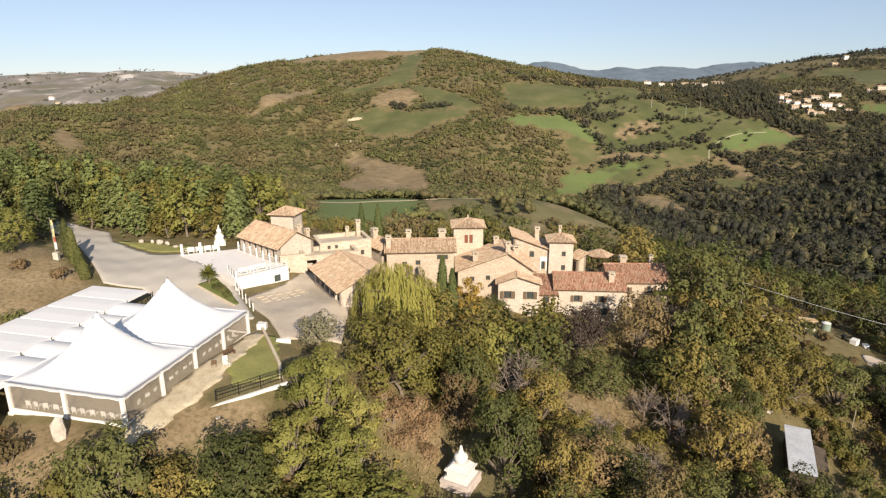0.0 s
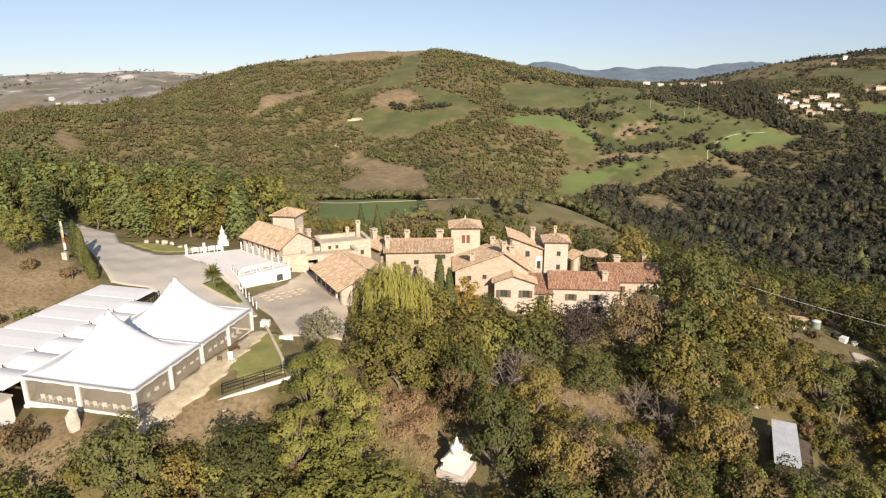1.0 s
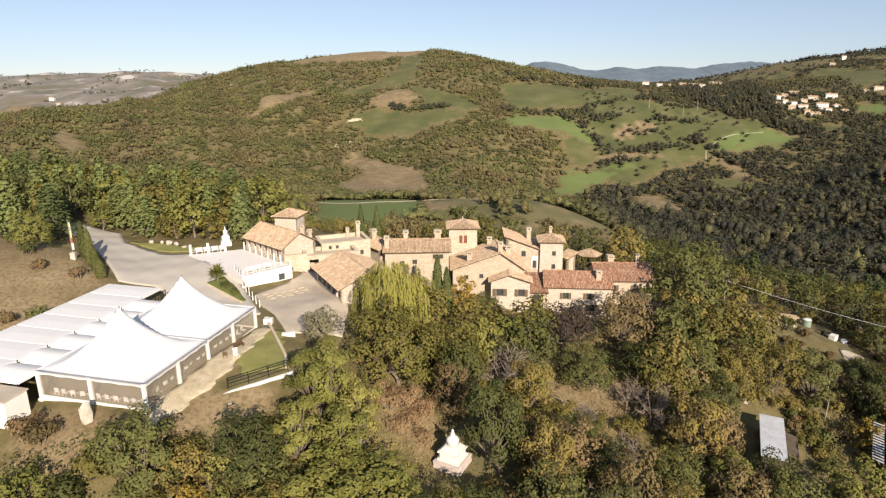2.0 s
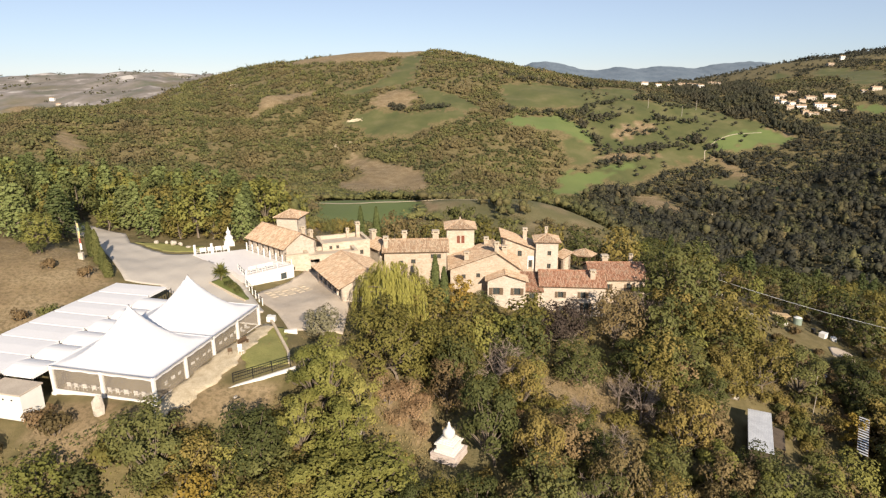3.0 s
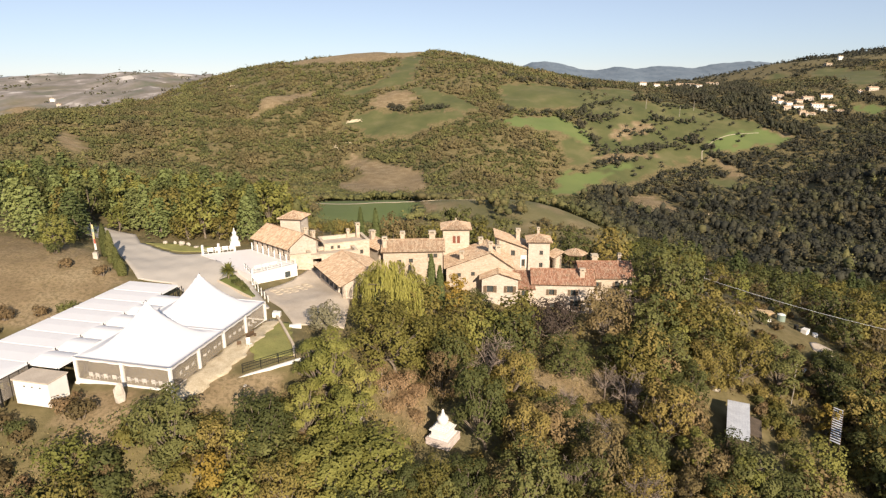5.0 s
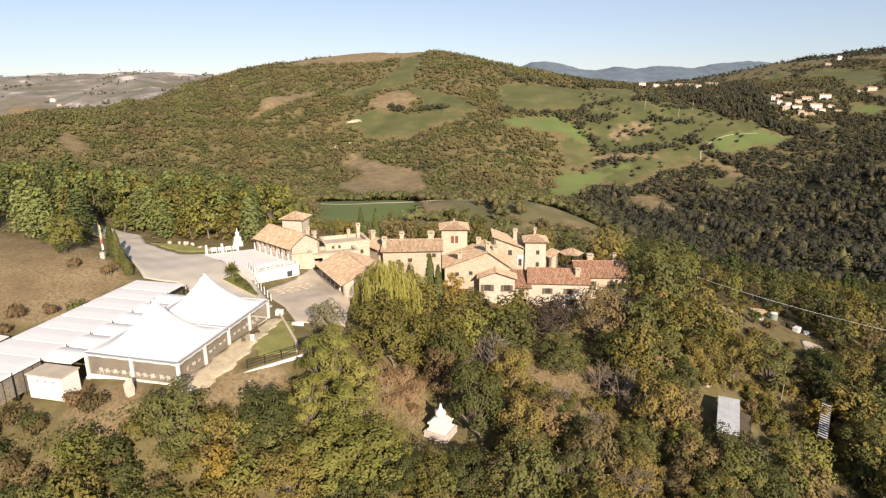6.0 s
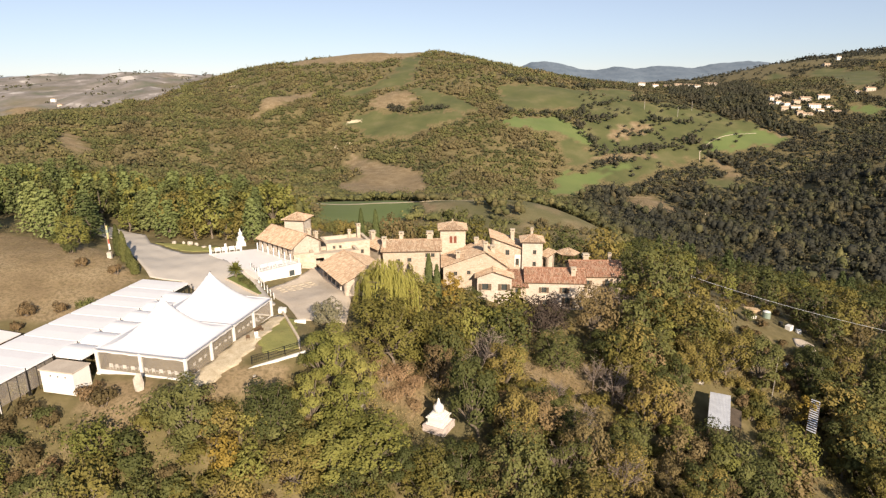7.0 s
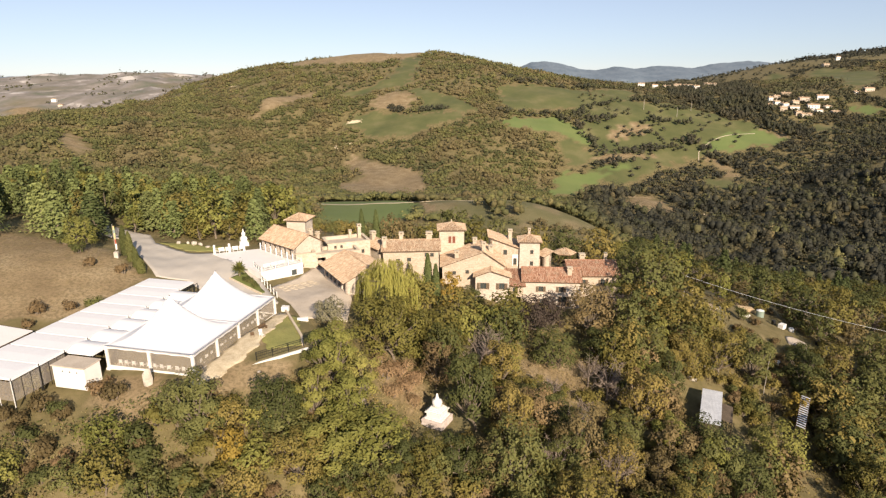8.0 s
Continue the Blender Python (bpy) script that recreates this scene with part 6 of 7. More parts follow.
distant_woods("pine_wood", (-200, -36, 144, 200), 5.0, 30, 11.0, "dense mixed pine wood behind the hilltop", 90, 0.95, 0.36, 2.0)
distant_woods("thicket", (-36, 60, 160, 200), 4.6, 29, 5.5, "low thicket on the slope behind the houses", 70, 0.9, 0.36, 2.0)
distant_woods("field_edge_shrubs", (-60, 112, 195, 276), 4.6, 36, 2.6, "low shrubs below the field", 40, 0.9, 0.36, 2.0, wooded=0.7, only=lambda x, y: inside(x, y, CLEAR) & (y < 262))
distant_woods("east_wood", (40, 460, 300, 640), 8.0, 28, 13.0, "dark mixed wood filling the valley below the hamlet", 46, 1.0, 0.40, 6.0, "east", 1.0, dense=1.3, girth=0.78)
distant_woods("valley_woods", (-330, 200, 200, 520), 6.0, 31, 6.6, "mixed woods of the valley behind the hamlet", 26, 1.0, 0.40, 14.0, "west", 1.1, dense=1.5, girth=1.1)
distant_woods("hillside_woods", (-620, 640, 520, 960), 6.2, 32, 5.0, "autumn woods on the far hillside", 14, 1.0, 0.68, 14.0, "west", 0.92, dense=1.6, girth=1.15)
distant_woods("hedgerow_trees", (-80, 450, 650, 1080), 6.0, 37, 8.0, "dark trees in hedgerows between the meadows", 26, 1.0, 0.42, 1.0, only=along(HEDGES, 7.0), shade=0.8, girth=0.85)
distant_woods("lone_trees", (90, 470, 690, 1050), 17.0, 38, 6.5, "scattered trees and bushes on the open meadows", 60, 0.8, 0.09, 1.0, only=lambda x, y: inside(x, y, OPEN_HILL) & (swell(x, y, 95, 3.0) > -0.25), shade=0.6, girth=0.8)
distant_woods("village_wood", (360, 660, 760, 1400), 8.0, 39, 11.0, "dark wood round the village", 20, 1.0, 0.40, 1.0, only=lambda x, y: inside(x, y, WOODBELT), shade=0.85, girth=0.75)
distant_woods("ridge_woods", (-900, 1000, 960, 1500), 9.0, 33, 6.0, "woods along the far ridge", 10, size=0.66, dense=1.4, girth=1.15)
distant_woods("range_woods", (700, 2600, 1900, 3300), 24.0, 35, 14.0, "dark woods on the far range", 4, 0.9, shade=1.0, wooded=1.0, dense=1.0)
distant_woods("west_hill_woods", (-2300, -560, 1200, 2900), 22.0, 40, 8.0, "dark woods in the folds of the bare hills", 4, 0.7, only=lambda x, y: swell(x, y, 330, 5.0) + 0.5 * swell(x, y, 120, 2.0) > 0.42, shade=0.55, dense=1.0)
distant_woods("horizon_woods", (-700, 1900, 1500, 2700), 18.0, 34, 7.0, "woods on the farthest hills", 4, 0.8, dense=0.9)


distant_woods("spur_trees", (-20, 190, 250, 530), 5.0, 52, 6.5, "yellow-green trees along the edge of the spur", 40, 1.0, 0.36, 1.0, only=along([[(88, 262), (100, 280), (103, 304), (96, 328), (74, 346)], [(31, 316), (34, 300)]], 9.0), gloom=0.0, girth=0.85, wooded=1.2, dense=1.6)
distant_woods("spur_bushes", (-20, 100, 255, 300), 4.0, 53, 2.4, "bushes at the foot of the spur", 30, 1.0, 0.40, 1.0, only=along([[(6, 295), (23, 281), (39, 280), (63, 287), (80, 287)]], 6.0), gloom=0.2)


def far_range(name, y, x0, x1, peaks, seed, depth, material, label):
    """A chain of far mountains: folded slopes that rise to a broken crest. peaks: rows of (x, height)."""
    nx, ny = 150, 14
    xs = np.linspace(x0, x1, nx)
    crest = np.interp(xs, [p[0] for p in peaks], [p[1] for p in peaks]) + 5.0 * swell(xs, 0 * xs, 260, seed) + 2.5 * swell(xs, 0 * xs, 70, seed + 1)
    V = []
    for j in range(ny + 1):
        f = j / ny
        fold = 1 + 0.25 * swell(xs, 0 * xs + 300 * f, 330, seed + 2) * (1 - f)
        V += list(zip(xs, y + depth * (f - 1) * fold, -70 + (crest + 70) * f ** 0.8))
    F = [(j * nx + i, j * nx + i + 1, (j + 1) * nx + i + 1, (j + 1) * nx + i) for j in range(ny) for i in range(nx - 1)]
    ob = link_mesh(name, V, F, M[material], None, smooth=True)
    tagged(ob, label, "mountains", kind="structure")


# backdrop slopes; their blue-grey colour stands in for the air's haze
far_range("backdrop_range", 4550, 300, 3000, [(300, 50), (560, 62), (640, 98), (740, 104), (840, 92), (1000, 48), (1150, 46), (1280, 66), (1420, 52), (1560, 72), (1800, 56), (1980, 84), (2180, 104), (2400, 86), (3000, 120)], 2.0, 700, "haze_blue_slopes", "far wooded mountains in a haze-blue colour on the horizon")
far_range("backdrop_plain", 4600, -3400, 300, [(-3400, 8), (-2600, 4), (-1500, 2), (300, 20)], 5.0, 500, "haze_blue_slopes", "flat distance in a haze-blue colour on the horizon")


def undergrowth(name, area, gap, seed, tall, material, label, keep_out, sprays=14, size=0.17, only=None):
    """Low tangled growth between the trees, one joined layer."""
    rng = np.random.default_rng(seed)
    x0, x1, y0, y1 = area
    gx, gy = np.meshgrid(np.arange(x0, x1, gap), np.arange(y0, y1, gap))
    x = gx.ravel() + rng.uniform(-0.6, 0.6, gx.size) * gap
    y = gy.ravel() + rng.uniform(-0.6, 0.6, gx.size) * gap
    ok = swell(x, y, 16, seed * 0.7) > rng.uniform(-0.9, 0.5, x.size)
    for p in keep_out:
        ok &= ~inside(x, y, p)
    if only:
        ok &= np.any([inside(x + 0.6 * swell(x, y, 5, 1.0), y, p) for p in only], axis=0)
    x, y = x[ok], y[ok]
    n = len(x)
    h = tall * rng.uniform(0.4, 1.2, n)
    d = rng.normal(0, 1, (n, sprays, 3))
    d[..., 2] = np.abs(d[..., 2])
    d /= np.linalg.norm(d, axis=2)[..., None]
    pts = np.stack([x, y, height(x, y)], -1)[:, None] + d * np.stack([gap * 0.7 + 0 * h, gap * 0.7 + 0 * h, h], -1)[:, None] * rng.uniform(0.4, 1.05, (n, sprays, 1))
    V, F = leaves(pts.reshape(-1, 3), d.reshape(-1, 3), size, rng)
    link_mesh(name, V, F, M[material], None, label, kind="stuff")
    bpy.data.objects[name]["category"] = "undergrowth"


PATHS = [[(56, 98), (84, 98), (84, 122), (56, 122)], [(44, 62), (55, 62), (55, 80), (44, 80)], [(-1.5, 47), (7, 47), (7, 57), (-1.5, 57)]]
HILL_TOP = [(-54, 34), (-40, 41), (-20, 46), (-14, 52), (-10, 66), (-10, 78), (-2, 89), (18, 92), (32, 93), (42, 98), (42, 112), (30, 120), (-30, 108), (-36, 100), (-70, 112), (-95, 100), (-95, 40)]
undergrowth("bramble", (-12, 110, 28, 125), 1.5, 3, 0.9, "leaf_oak", "tangled olive-green brambles between the trees", [HILL_TOP] + PATHS + BANKS[:2])
undergrowth("dry_scrub", (-60, 110, 24, 125), 1.9, 5, 0.8, "leaf_rust", "dry brown scrub and bracken on the slopes", [HILL_TOP] + PATHS + BANKS[:2])
undergrowth("low_scrub", (-60, 4, 22, 48), 1.4, 8, 0.8, "leaf_green", "green scrub below the marquees", [HILL_TOP] + PATHS)
undergrowth("dry_grass", (-92, 30, 40, 98), 0.9, 6, 0.16, "leaf_straw", "sparse dry grass tufts", [ROAD, COURT, [(-50, 42), (-38, 36), (-26, 46), (-20, 68), (-44, 78), (-56, 60)], [(-20, 64), (-8, 74), (40, 86), (40, 110), (-40, 110), (-42, 92)]], 6, 0.07)
undergrowth("slope_grass", (-62, -8, 26, 50), 0.62, 14, 0.5, "leaf_straw", "rough dry grass below the marquees", [HILL_TOP], 5, 0.11)
undergrowth("slope_herbs", (-62, -12, 26, 49), 0.8, 15, 0.35, "leaf_lime", "patches of green herbs below the marquees", [HILL_TOP], 5, 0.12)
undergrowth("bank_grass", (-8, 33, 49, 84), 0.40, 12, 0.6, "leaf_straw", "tall dry grass on the open banks", [[(0.2, 48.6), (4.2, 48.6), (4.2, 53.5), (0.2, 53.5)]], 6, 0.10, [[(-7, 50), (-7, 61), (1, 61), (2, 55), (-0.5, 49)], [(13, 60), (26, 62), (32, 80), (22, 83), (15, 76)]])
scatter(22, 1.9, (-15, -6, 38, 53), [SHRINE], [("lime", 1), ("bush", 3), ("low_green", 2), ("rust_bush", 2), ("dark_bush", 2), ("low_lime", 3)], 41)
scatter(46, 1.8, (-56, -16, 33, 47), [[(-45, 44), (-36, 38), (-26, 41), (-16, 47), (-16, 54), (-40, 52)], [(-33, 41.5), (-29, 41.5), (-29, 45), (-33, 45)]], [("rust_bush", 5), ("dark_bush", 3), ("bush", 3), ("rust_bush", 2)], 51, join=("slope_scrub", "brown and green scrub on the slope below the marquees"))
scatter(14, 1.6, (-6, 11, 41, 48), [[(-1.5, 46), (5, 46), (5, 55), (-1.5, 55)]], BUSHES, 42)
scatter(10, 1.8, (8, 14, 46, 58), [], BUSHES, 46)
scatter(75, 1.8, (45, 80, 76, 98), [[(43, 60), (54, 60), (54, 80), (43, 80)]], BUSHES, 43, join=("dell_scrub", "tangled bushes on the slope above the shed"))
scatter(16, 2.0, (54, 58, 60, 82), [], BUSHES, 44)
scatter(46, 1.8, (56, 88, 88, 124), [[(74, 101), (83, 99), (85, 107), (80, 119), (73, 119)], [(58, 102), (68, 102), (68, 118), (58, 118)]], BUSHES, 45, join=("yard_scrub", "rough bushes round the dell yard"))
scatter(14, 1.7, (13, 28, 58, 70), [BANKS[1]], BUSHES, 47)
scatter(10, 2.5, (-58, -47, 52, 78), [], [("rust_bush", 3), ("dark_bush", 1)], 48, join=("field_edge_scrub", "dry bushes along the field edge"))
scatter(7, 3.0, (-88, -56, 60, 96), [], [("rust_bush", 1), ("dark_bush", 1)], 49, join=("field_scrub", "scattered dry bushes on the brown field"))
# ---------- terrace, court and yard ----------
TERRACE = [(-41.4, 91.8), (-33.4, 95.2), (-24.7, 87.2), (-23.0, 85.4), (-28.6, 79.9), (-32.2, 83.4)]


def prism(bm, outline, z0, z1):
    lo, hi = [bm.verts.new((*p, z0)) for p in outline], [bm.verts.new((*p, z1)) for p in outline]
    n = len(outline)
    bm.faces.new(hi)
    bm.faces.new(lo[::-1])
    for i in range(n):
        bm.faces.new((lo[i], lo[(i + 1) % n], hi[(i + 1) % n], hi[i]))
    return bm


terrace = thing("terrace", pose(0, 0, 0), "raised pale-paved terrace with a white retaining wall", "terrace", kind="structure")
part("deck", prism(bmesh.new(), TERRACE, 1.2, 2.40), M["paving"], terrace)
a_, b_ = Vector((-28.75, 79.75, 0)), Vector((-22.85, 85.55, 0))
w_ = part("retaining_wall", box(bmesh.new(), 0, -0.12, -0.8, (b_ - a_).length, 0.2, 2.62, 0.02), M["white_paint"], terrace)
w_.data.transform(Matrix.Translation(a_) @ pose(0, 0, 0, 0, 0, math.degrees(math.atan2(b_.y - a_.y, b_.x - a_.x))))
w_ = part("side_wall", box(bmesh.new(), 0, 0, -0.8, 2.6, 0.25, 2.5, 0.02), M["white_paint"], terrace)
w_.data.transform(Matrix.Translation(b_) @ pose(0, 0, 0, 0, 0, 133))
w_ = part("wall_window", box(bmesh.new(), 5.9, -0.16, 0.7, 6.9, -0.125, 1.7, 0.01), M["glass"], terrace)
w_.data.transform(Matrix.Translation(a_) @ pose(0, 0, 0, 0, 0, math.degrees(math.atan2(b_.y - a_.y, b_.x - a_.x))))


def railing(p0, p1, z0, z1, posts, label, wide=0.14, tall=1.0, post_mat="white_paint", rail_mat="white_paint", rails=(0.35, 0.62, 0.9), bars=0):
    """Posts and rails between two plan points, whose ground heights are z0 and z1."""
    r = thing("railing", pose(p0[0], p0[1], z0), label, "railing", "railings")
    d = Vector((p1[0] - p0[0], p1[1] - p0[1], z1 - z0))
    for i in range(posts):
        q = d * (i / (posts - 1))
        part("post", box(bmesh.new(), q.x - wide / 2, q.y - wide / 2, q.z - 0.4, q.x + wide / 2, q.y + wide / 2, q.z + tall, 0.02), M[post_mat], r)
    for h in rails:
        part("rail", rod(bmesh.new(), (0, 0, h), d + Vector((0, 0, h)), 0.03, 0.03, 5), M[rail_mat], r)
    for i in range(bars):
        q = d * ((i + 0.5) / bars)
        part("bar", rod(bmesh.new(), q + Vector((0, 0, 0.08)), q + Vector((0, 0, tall - 0.1)), 0.012, 0.012, 4), M[rail_mat], r)
    return r


railing((-28.6, 80.1), (-23.0, 85.3), 2.60, 2.60, 4, "white-posted railing on the terrace edge", 0.12, 0.95)
railing((-31.1, 83.9), (-28.8, 80.2), 2.35, 2.35, 4, "white-posted railing along the terrace path", 0.13, 0.95, rail_mat="iron")
railing((-28.6, 79.4), (-24.4, 73.2), 1.4, 0.6, 6, "white-posted iron railing beside the court", 0.13, 0.95, rail_mat="iron")
railing((-33.0, 94.6), (-24.9, 87.0), 2.40, 2.40, 7, "white pillared railing before the hall", 0.2, 1.4)
railing((-41.0, 91.9), (-36.0, 94.0), 2.40, 2.40, 3, "white pillars at the terrace's far edge", 0.34, 1.7)


s0, s1 = TENT @ Vector((20.4, 16.0, 0)), TENT @ Vector((24.4, 16.0, 0))
railing(s0.xy, s1.xy, 0.45, 0.45, 5, "dark iron screen of uprights beside the marquee row", 0.1, 2.5, "iron", "iron", (0.2, 1.2, 2.4), 14)


def planter(x, y, z, rot, long):
    """A long white trough with a moulded rim and feet."""
    p = thing("white_bench", pose(x, y, z, 0, 0, rot), "white stacked garden benches on the terrace", "bench", "white terrace benches")
    part("seat", box(bmesh.new(), 0, 0, 0.40, long, 0.42, 0.47, 0.015), M["white_paint"], p)
    part("backrest", box(bmesh.new(), 0, 0.40, 0.47, long, 0.46, 0.95, 0.015), M["white_paint"], p)
    for q in (0.08, long - 0.16):
        part("leg", box(bmesh.new(), q, 0.04, 0.0, q + 0.08, 0.44, 0.40, 0.01), M["white_paint"], p)


for i in range(4):
    planter(-40.3 + 1.15 * i, 92.2 + 0.5 * i, 2.40, 24, 1.05)
for i in range(3):
    planter(-28.6 + 1.05 * i, 81.6 + 1.0 * i, 2.40, 44, 1.3)

# worn stone slabs at the foot of the retaining wall
pav = bpy.data.objects["pavement"]
sl = random.Random(9)
for i in range(5):
    for j in range(3):
        x, y = -25.2 + 1.05 * i + 0.75 * j, 78.6 + 0.95 * i - 0.8 * j
        bm = box(bmesh.new(), -0.5, -0.42, 0, 0.5, 0.42, 0.09, 0.02)
        o = part("slab", bm, M["coping"], pav)
        o.matrix_world = pose(x + sl.uniform(-0.1, 0.1), y + sl.uniform(-0.1, 0.1), ground_at(x, y) + 0.045, sl.uniform(-1.5, 1.5), sl.uniform(-1.5, 1.5), 44 + sl.uniform(-6, 6))
# bed with a yucca
sheet("flower_bed", [(-34.2, 80.2), (-32.4, 82.6), (-29.6, 79.6), (-26.8, 75.2), (-27.6, 74.8), (-31.0, 77.6)], 0.4, 0.16, M["bed"], "grassy bed with a pale kerb beside the road", "bed")
for p0, p1 in (((-34.3, 80.0), (-30.9, 77.4)), ((-30.9, 77.4), (-27.3, 74.5))):
    L = math.dist(p0, p1)
    k = part("kerb", box(bmesh.new(), 0, -0.1, -0.2, L, 0.1, 0.30, 0.02), M["coping"], None)
    k.matrix_world = pose(p0[0], p0[1], ground_at(*p0), 0, math.degrees(math.atan2(ground_at(*p0) - ground_at(*p1), L)), math.degrees(math.atan2(p1[1] - p0[1], p1[0] - p0[0])))
    tagged(k, "pale stone kerb of the flower bed", "kerb", "bed kerbs")


def yucca(x, y, s):
    g = thing("yucca", pose(x, y, ground_at(x, y) + 0.1), "spiky green yucca in a grassy bed", "plant")
    part("trunk", rod(bmesh.new(), (0, 0, -0.2), (0.1, 0, 1.0 * s), 0.14, 0.1), M["bark"], g)
    rr = random.Random(3)
    V, F = [], []
    for i in range(150):
        a, e = rr.uniform(0, 6.283), rr.uniform(-0.5, 1.4)
        d = Vector((math.cos(a) * math.cos(e), math.sin(a) * math.cos(e), math.sin(e)))
        w = d.cross(Vector((0, 0, 1))).normalized() * 0.06
        o = Vector((0.1, 0, 1.0 * s + rr.uniform(-0.2, 0.2)))
        L = rr.uniform(0.8, 1.35) * s
        k = len(V)
        V += [o - w, o + w, o + d * L * 0.6 + w * 1.4, o + d * L + Vector((0, 0, -0.12)), o + d * L * 0.6 - w * 1.4]
        F.append((k, k + 1, k + 2, k + 3, k + 4))
    link_mesh("leaves", V, F, M["leaf_lime"], g)


yucca(-32.9, 81.0, 1.35)
for x, y in ((-30.4, 78.8), (-29.2, 77.6), (-31.2, 79.6)):
    plant("dark_bush", x, y, 1.1, 1.7)

# lawn wall, ramp wall and wire fence
for nm, pts, lab in (("lawn_kerb", [(-21.6, 67.2), (-19.3, 62.4), (-17.0, 57.6), (-16.2, 55.0)], "low concrete wall along the lawn"),):
    lw = thing(nm, pose(*pts[0], ground_at(*pts[0])), lab, "wall")
    for p0, p1 in zip(pts, pts[1:]):
        L = math.dist(p0, p1)
        k = part("segment", box(bmesh.new(), 0, -0.16, -1.6, L, 0.16, 0.38, 0.02), M["coping"], lw)
        k.matrix_world = pose(p0[0], p0[1], ground_at(*p0), 0, math.degrees(math.atan2(ground_at(*p0) - ground_at(*p1), L)), math.degrees(math.atan2(p1[1] - p0[1], p1[0] - p0[0])))
    part("end_pier", box(bmesh.new(), -0.5, -0.4, -0.6, 0.6, 0.4, 0.7, 0.03), M["white_paint"], lw)
rw = thing("ramp_wall", pose(-22.4, 49.8, 0.0, 0, 0, math.degrees(math.atan2(4.4, 7.0))), "pale concrete retaining wall that rises as a wedge", "wall")
bm = bmesh.new()
for y in (-0.14, 0.14):
    for x, lo, hi in ((0.0, -0.6, 0.12), (3.0, -0.8, 0.32), (8.3, -1.6, 0.62)):
        bm.verts.new((x, y, lo))
        bm.verts.new((x, y, hi))
bm.verts.ensure_lookup_table()
v_ = bm.verts
for f in ((0, 2, 3, 1), (2, 4, 5, 3), (6, 7, 9, 8), (8, 9, 11, 10), (1, 3, 9, 7), (3, 5, 11, 9), (0, 1, 7, 6), (4, 10, 11, 5), (0, 6, 8, 2), (2, 8, 10, 4)):
    bm.faces.new([v_[i] for i in f])
part("wall_body", bm, M["white_paint"], rw)
railing((-21.3, 51.0), (-16.0, 54.6), 0.35, 0.62, 4, "dark wire fence with iron posts on the lawn wall", 0.09, 1.15, "iron", "iron", (0.12, 0.5, 0.85, 1.1), 26)
for q in ((-18.2, 63.9, 1.6, 12), (-21.9, 67.9, 1.0, -60)):
    c_ = part("low_block", box(bmesh.new(), -q[2] / 2, -0.25, -0.3, q[2] / 2, 0.25, 0.45, 0.03), M["white_paint"], None)
    c_.matrix_world = pose(q[0], q[1], ground_at(q[0], q[1]), 0, 0, q[3])
    tagged(c_, "low white masonry block at the court's edge", "block", "masonry blocks")


def chair(x, y, rot, material, label):
    c = thing("garden_chair", pose(x, y, ground_at(x, y), 0, 0, rot), label, "chair", "garden chairs")
    part("seat", box(bmesh.new(), -0.25, -0.25, 0.42, 0.25, 0.25, 0.46, 0.01), M[material], c)
    part("backrest", box(bmesh.new(), -0.25, 0.21, 0.46, 0.25, 0.26, 0.9, 0.01), M[material], c)
    for dx in (-0.22, 0.18):
        for dy in (-0.22, 0.2):
            part("leg", box(bmesh.new(), dx, dy, 0, dx + 0.04, dy + 0.04, 0.42), M[material], c)
    return c


chair(-22.4, 57.0, 20, "white_paint", "white plastic garden chair on the gravel")
chair(-22.1, 56.5, 70, "white_paint", "white plastic garden chair on the gravel")
chair(-23.3, 56.3, 200, "timber", "dark wooden garden chair on the gravel")
bench = thing("garden_bench", pose(-22.7, 59.2, ground_at(-22.7, 59.2), 0, 0, 60), "dark wooden garden bench by the marquee", "bench")
part("seat", box(bmesh.new(), -0.7, -0.2, 0.40, 0.7, 0.2, 0.46, 0.01), M["timber"], bench)
part("backrest", box(bmesh.new(), -0.7, 0.18, 0.46, 0.7, 0.23, 0.85, 0.01), M["timber"], bench)
for dx in (-0.65, 0.55):
    part("leg", box(bmesh.new(), dx, -0.18, 0, dx + 0.1, 0.18, 0.4), M["timber"], bench)
# chairs and tables seen through the marquee's film
_tr = random.Random(4)
proto = None
for i in range(11):
    for j in range(1):
        m = TENT @ pose(0.9 + 1.1 * j, 0.9 + 1.0 * i + _tr.uniform(-0.1, 0.1), 0.02, 0, 0, 90 + _tr.uniform(-12, 12))
        if proto is None:
            proto = chair(0, 0, 0, "white_paint", "white plastic chair inside the marquee")
            proto.matrix_world = m
        else:
            copy_thing(proto, m)
for i in range(15):
    copy_thing(proto, TENT @ pose(3.2 + 1.1 * i, 0.9 + _tr.uniform(-0.1, 0.1), 0.02, 0, 0, _tr.uniform(-15, 15)))


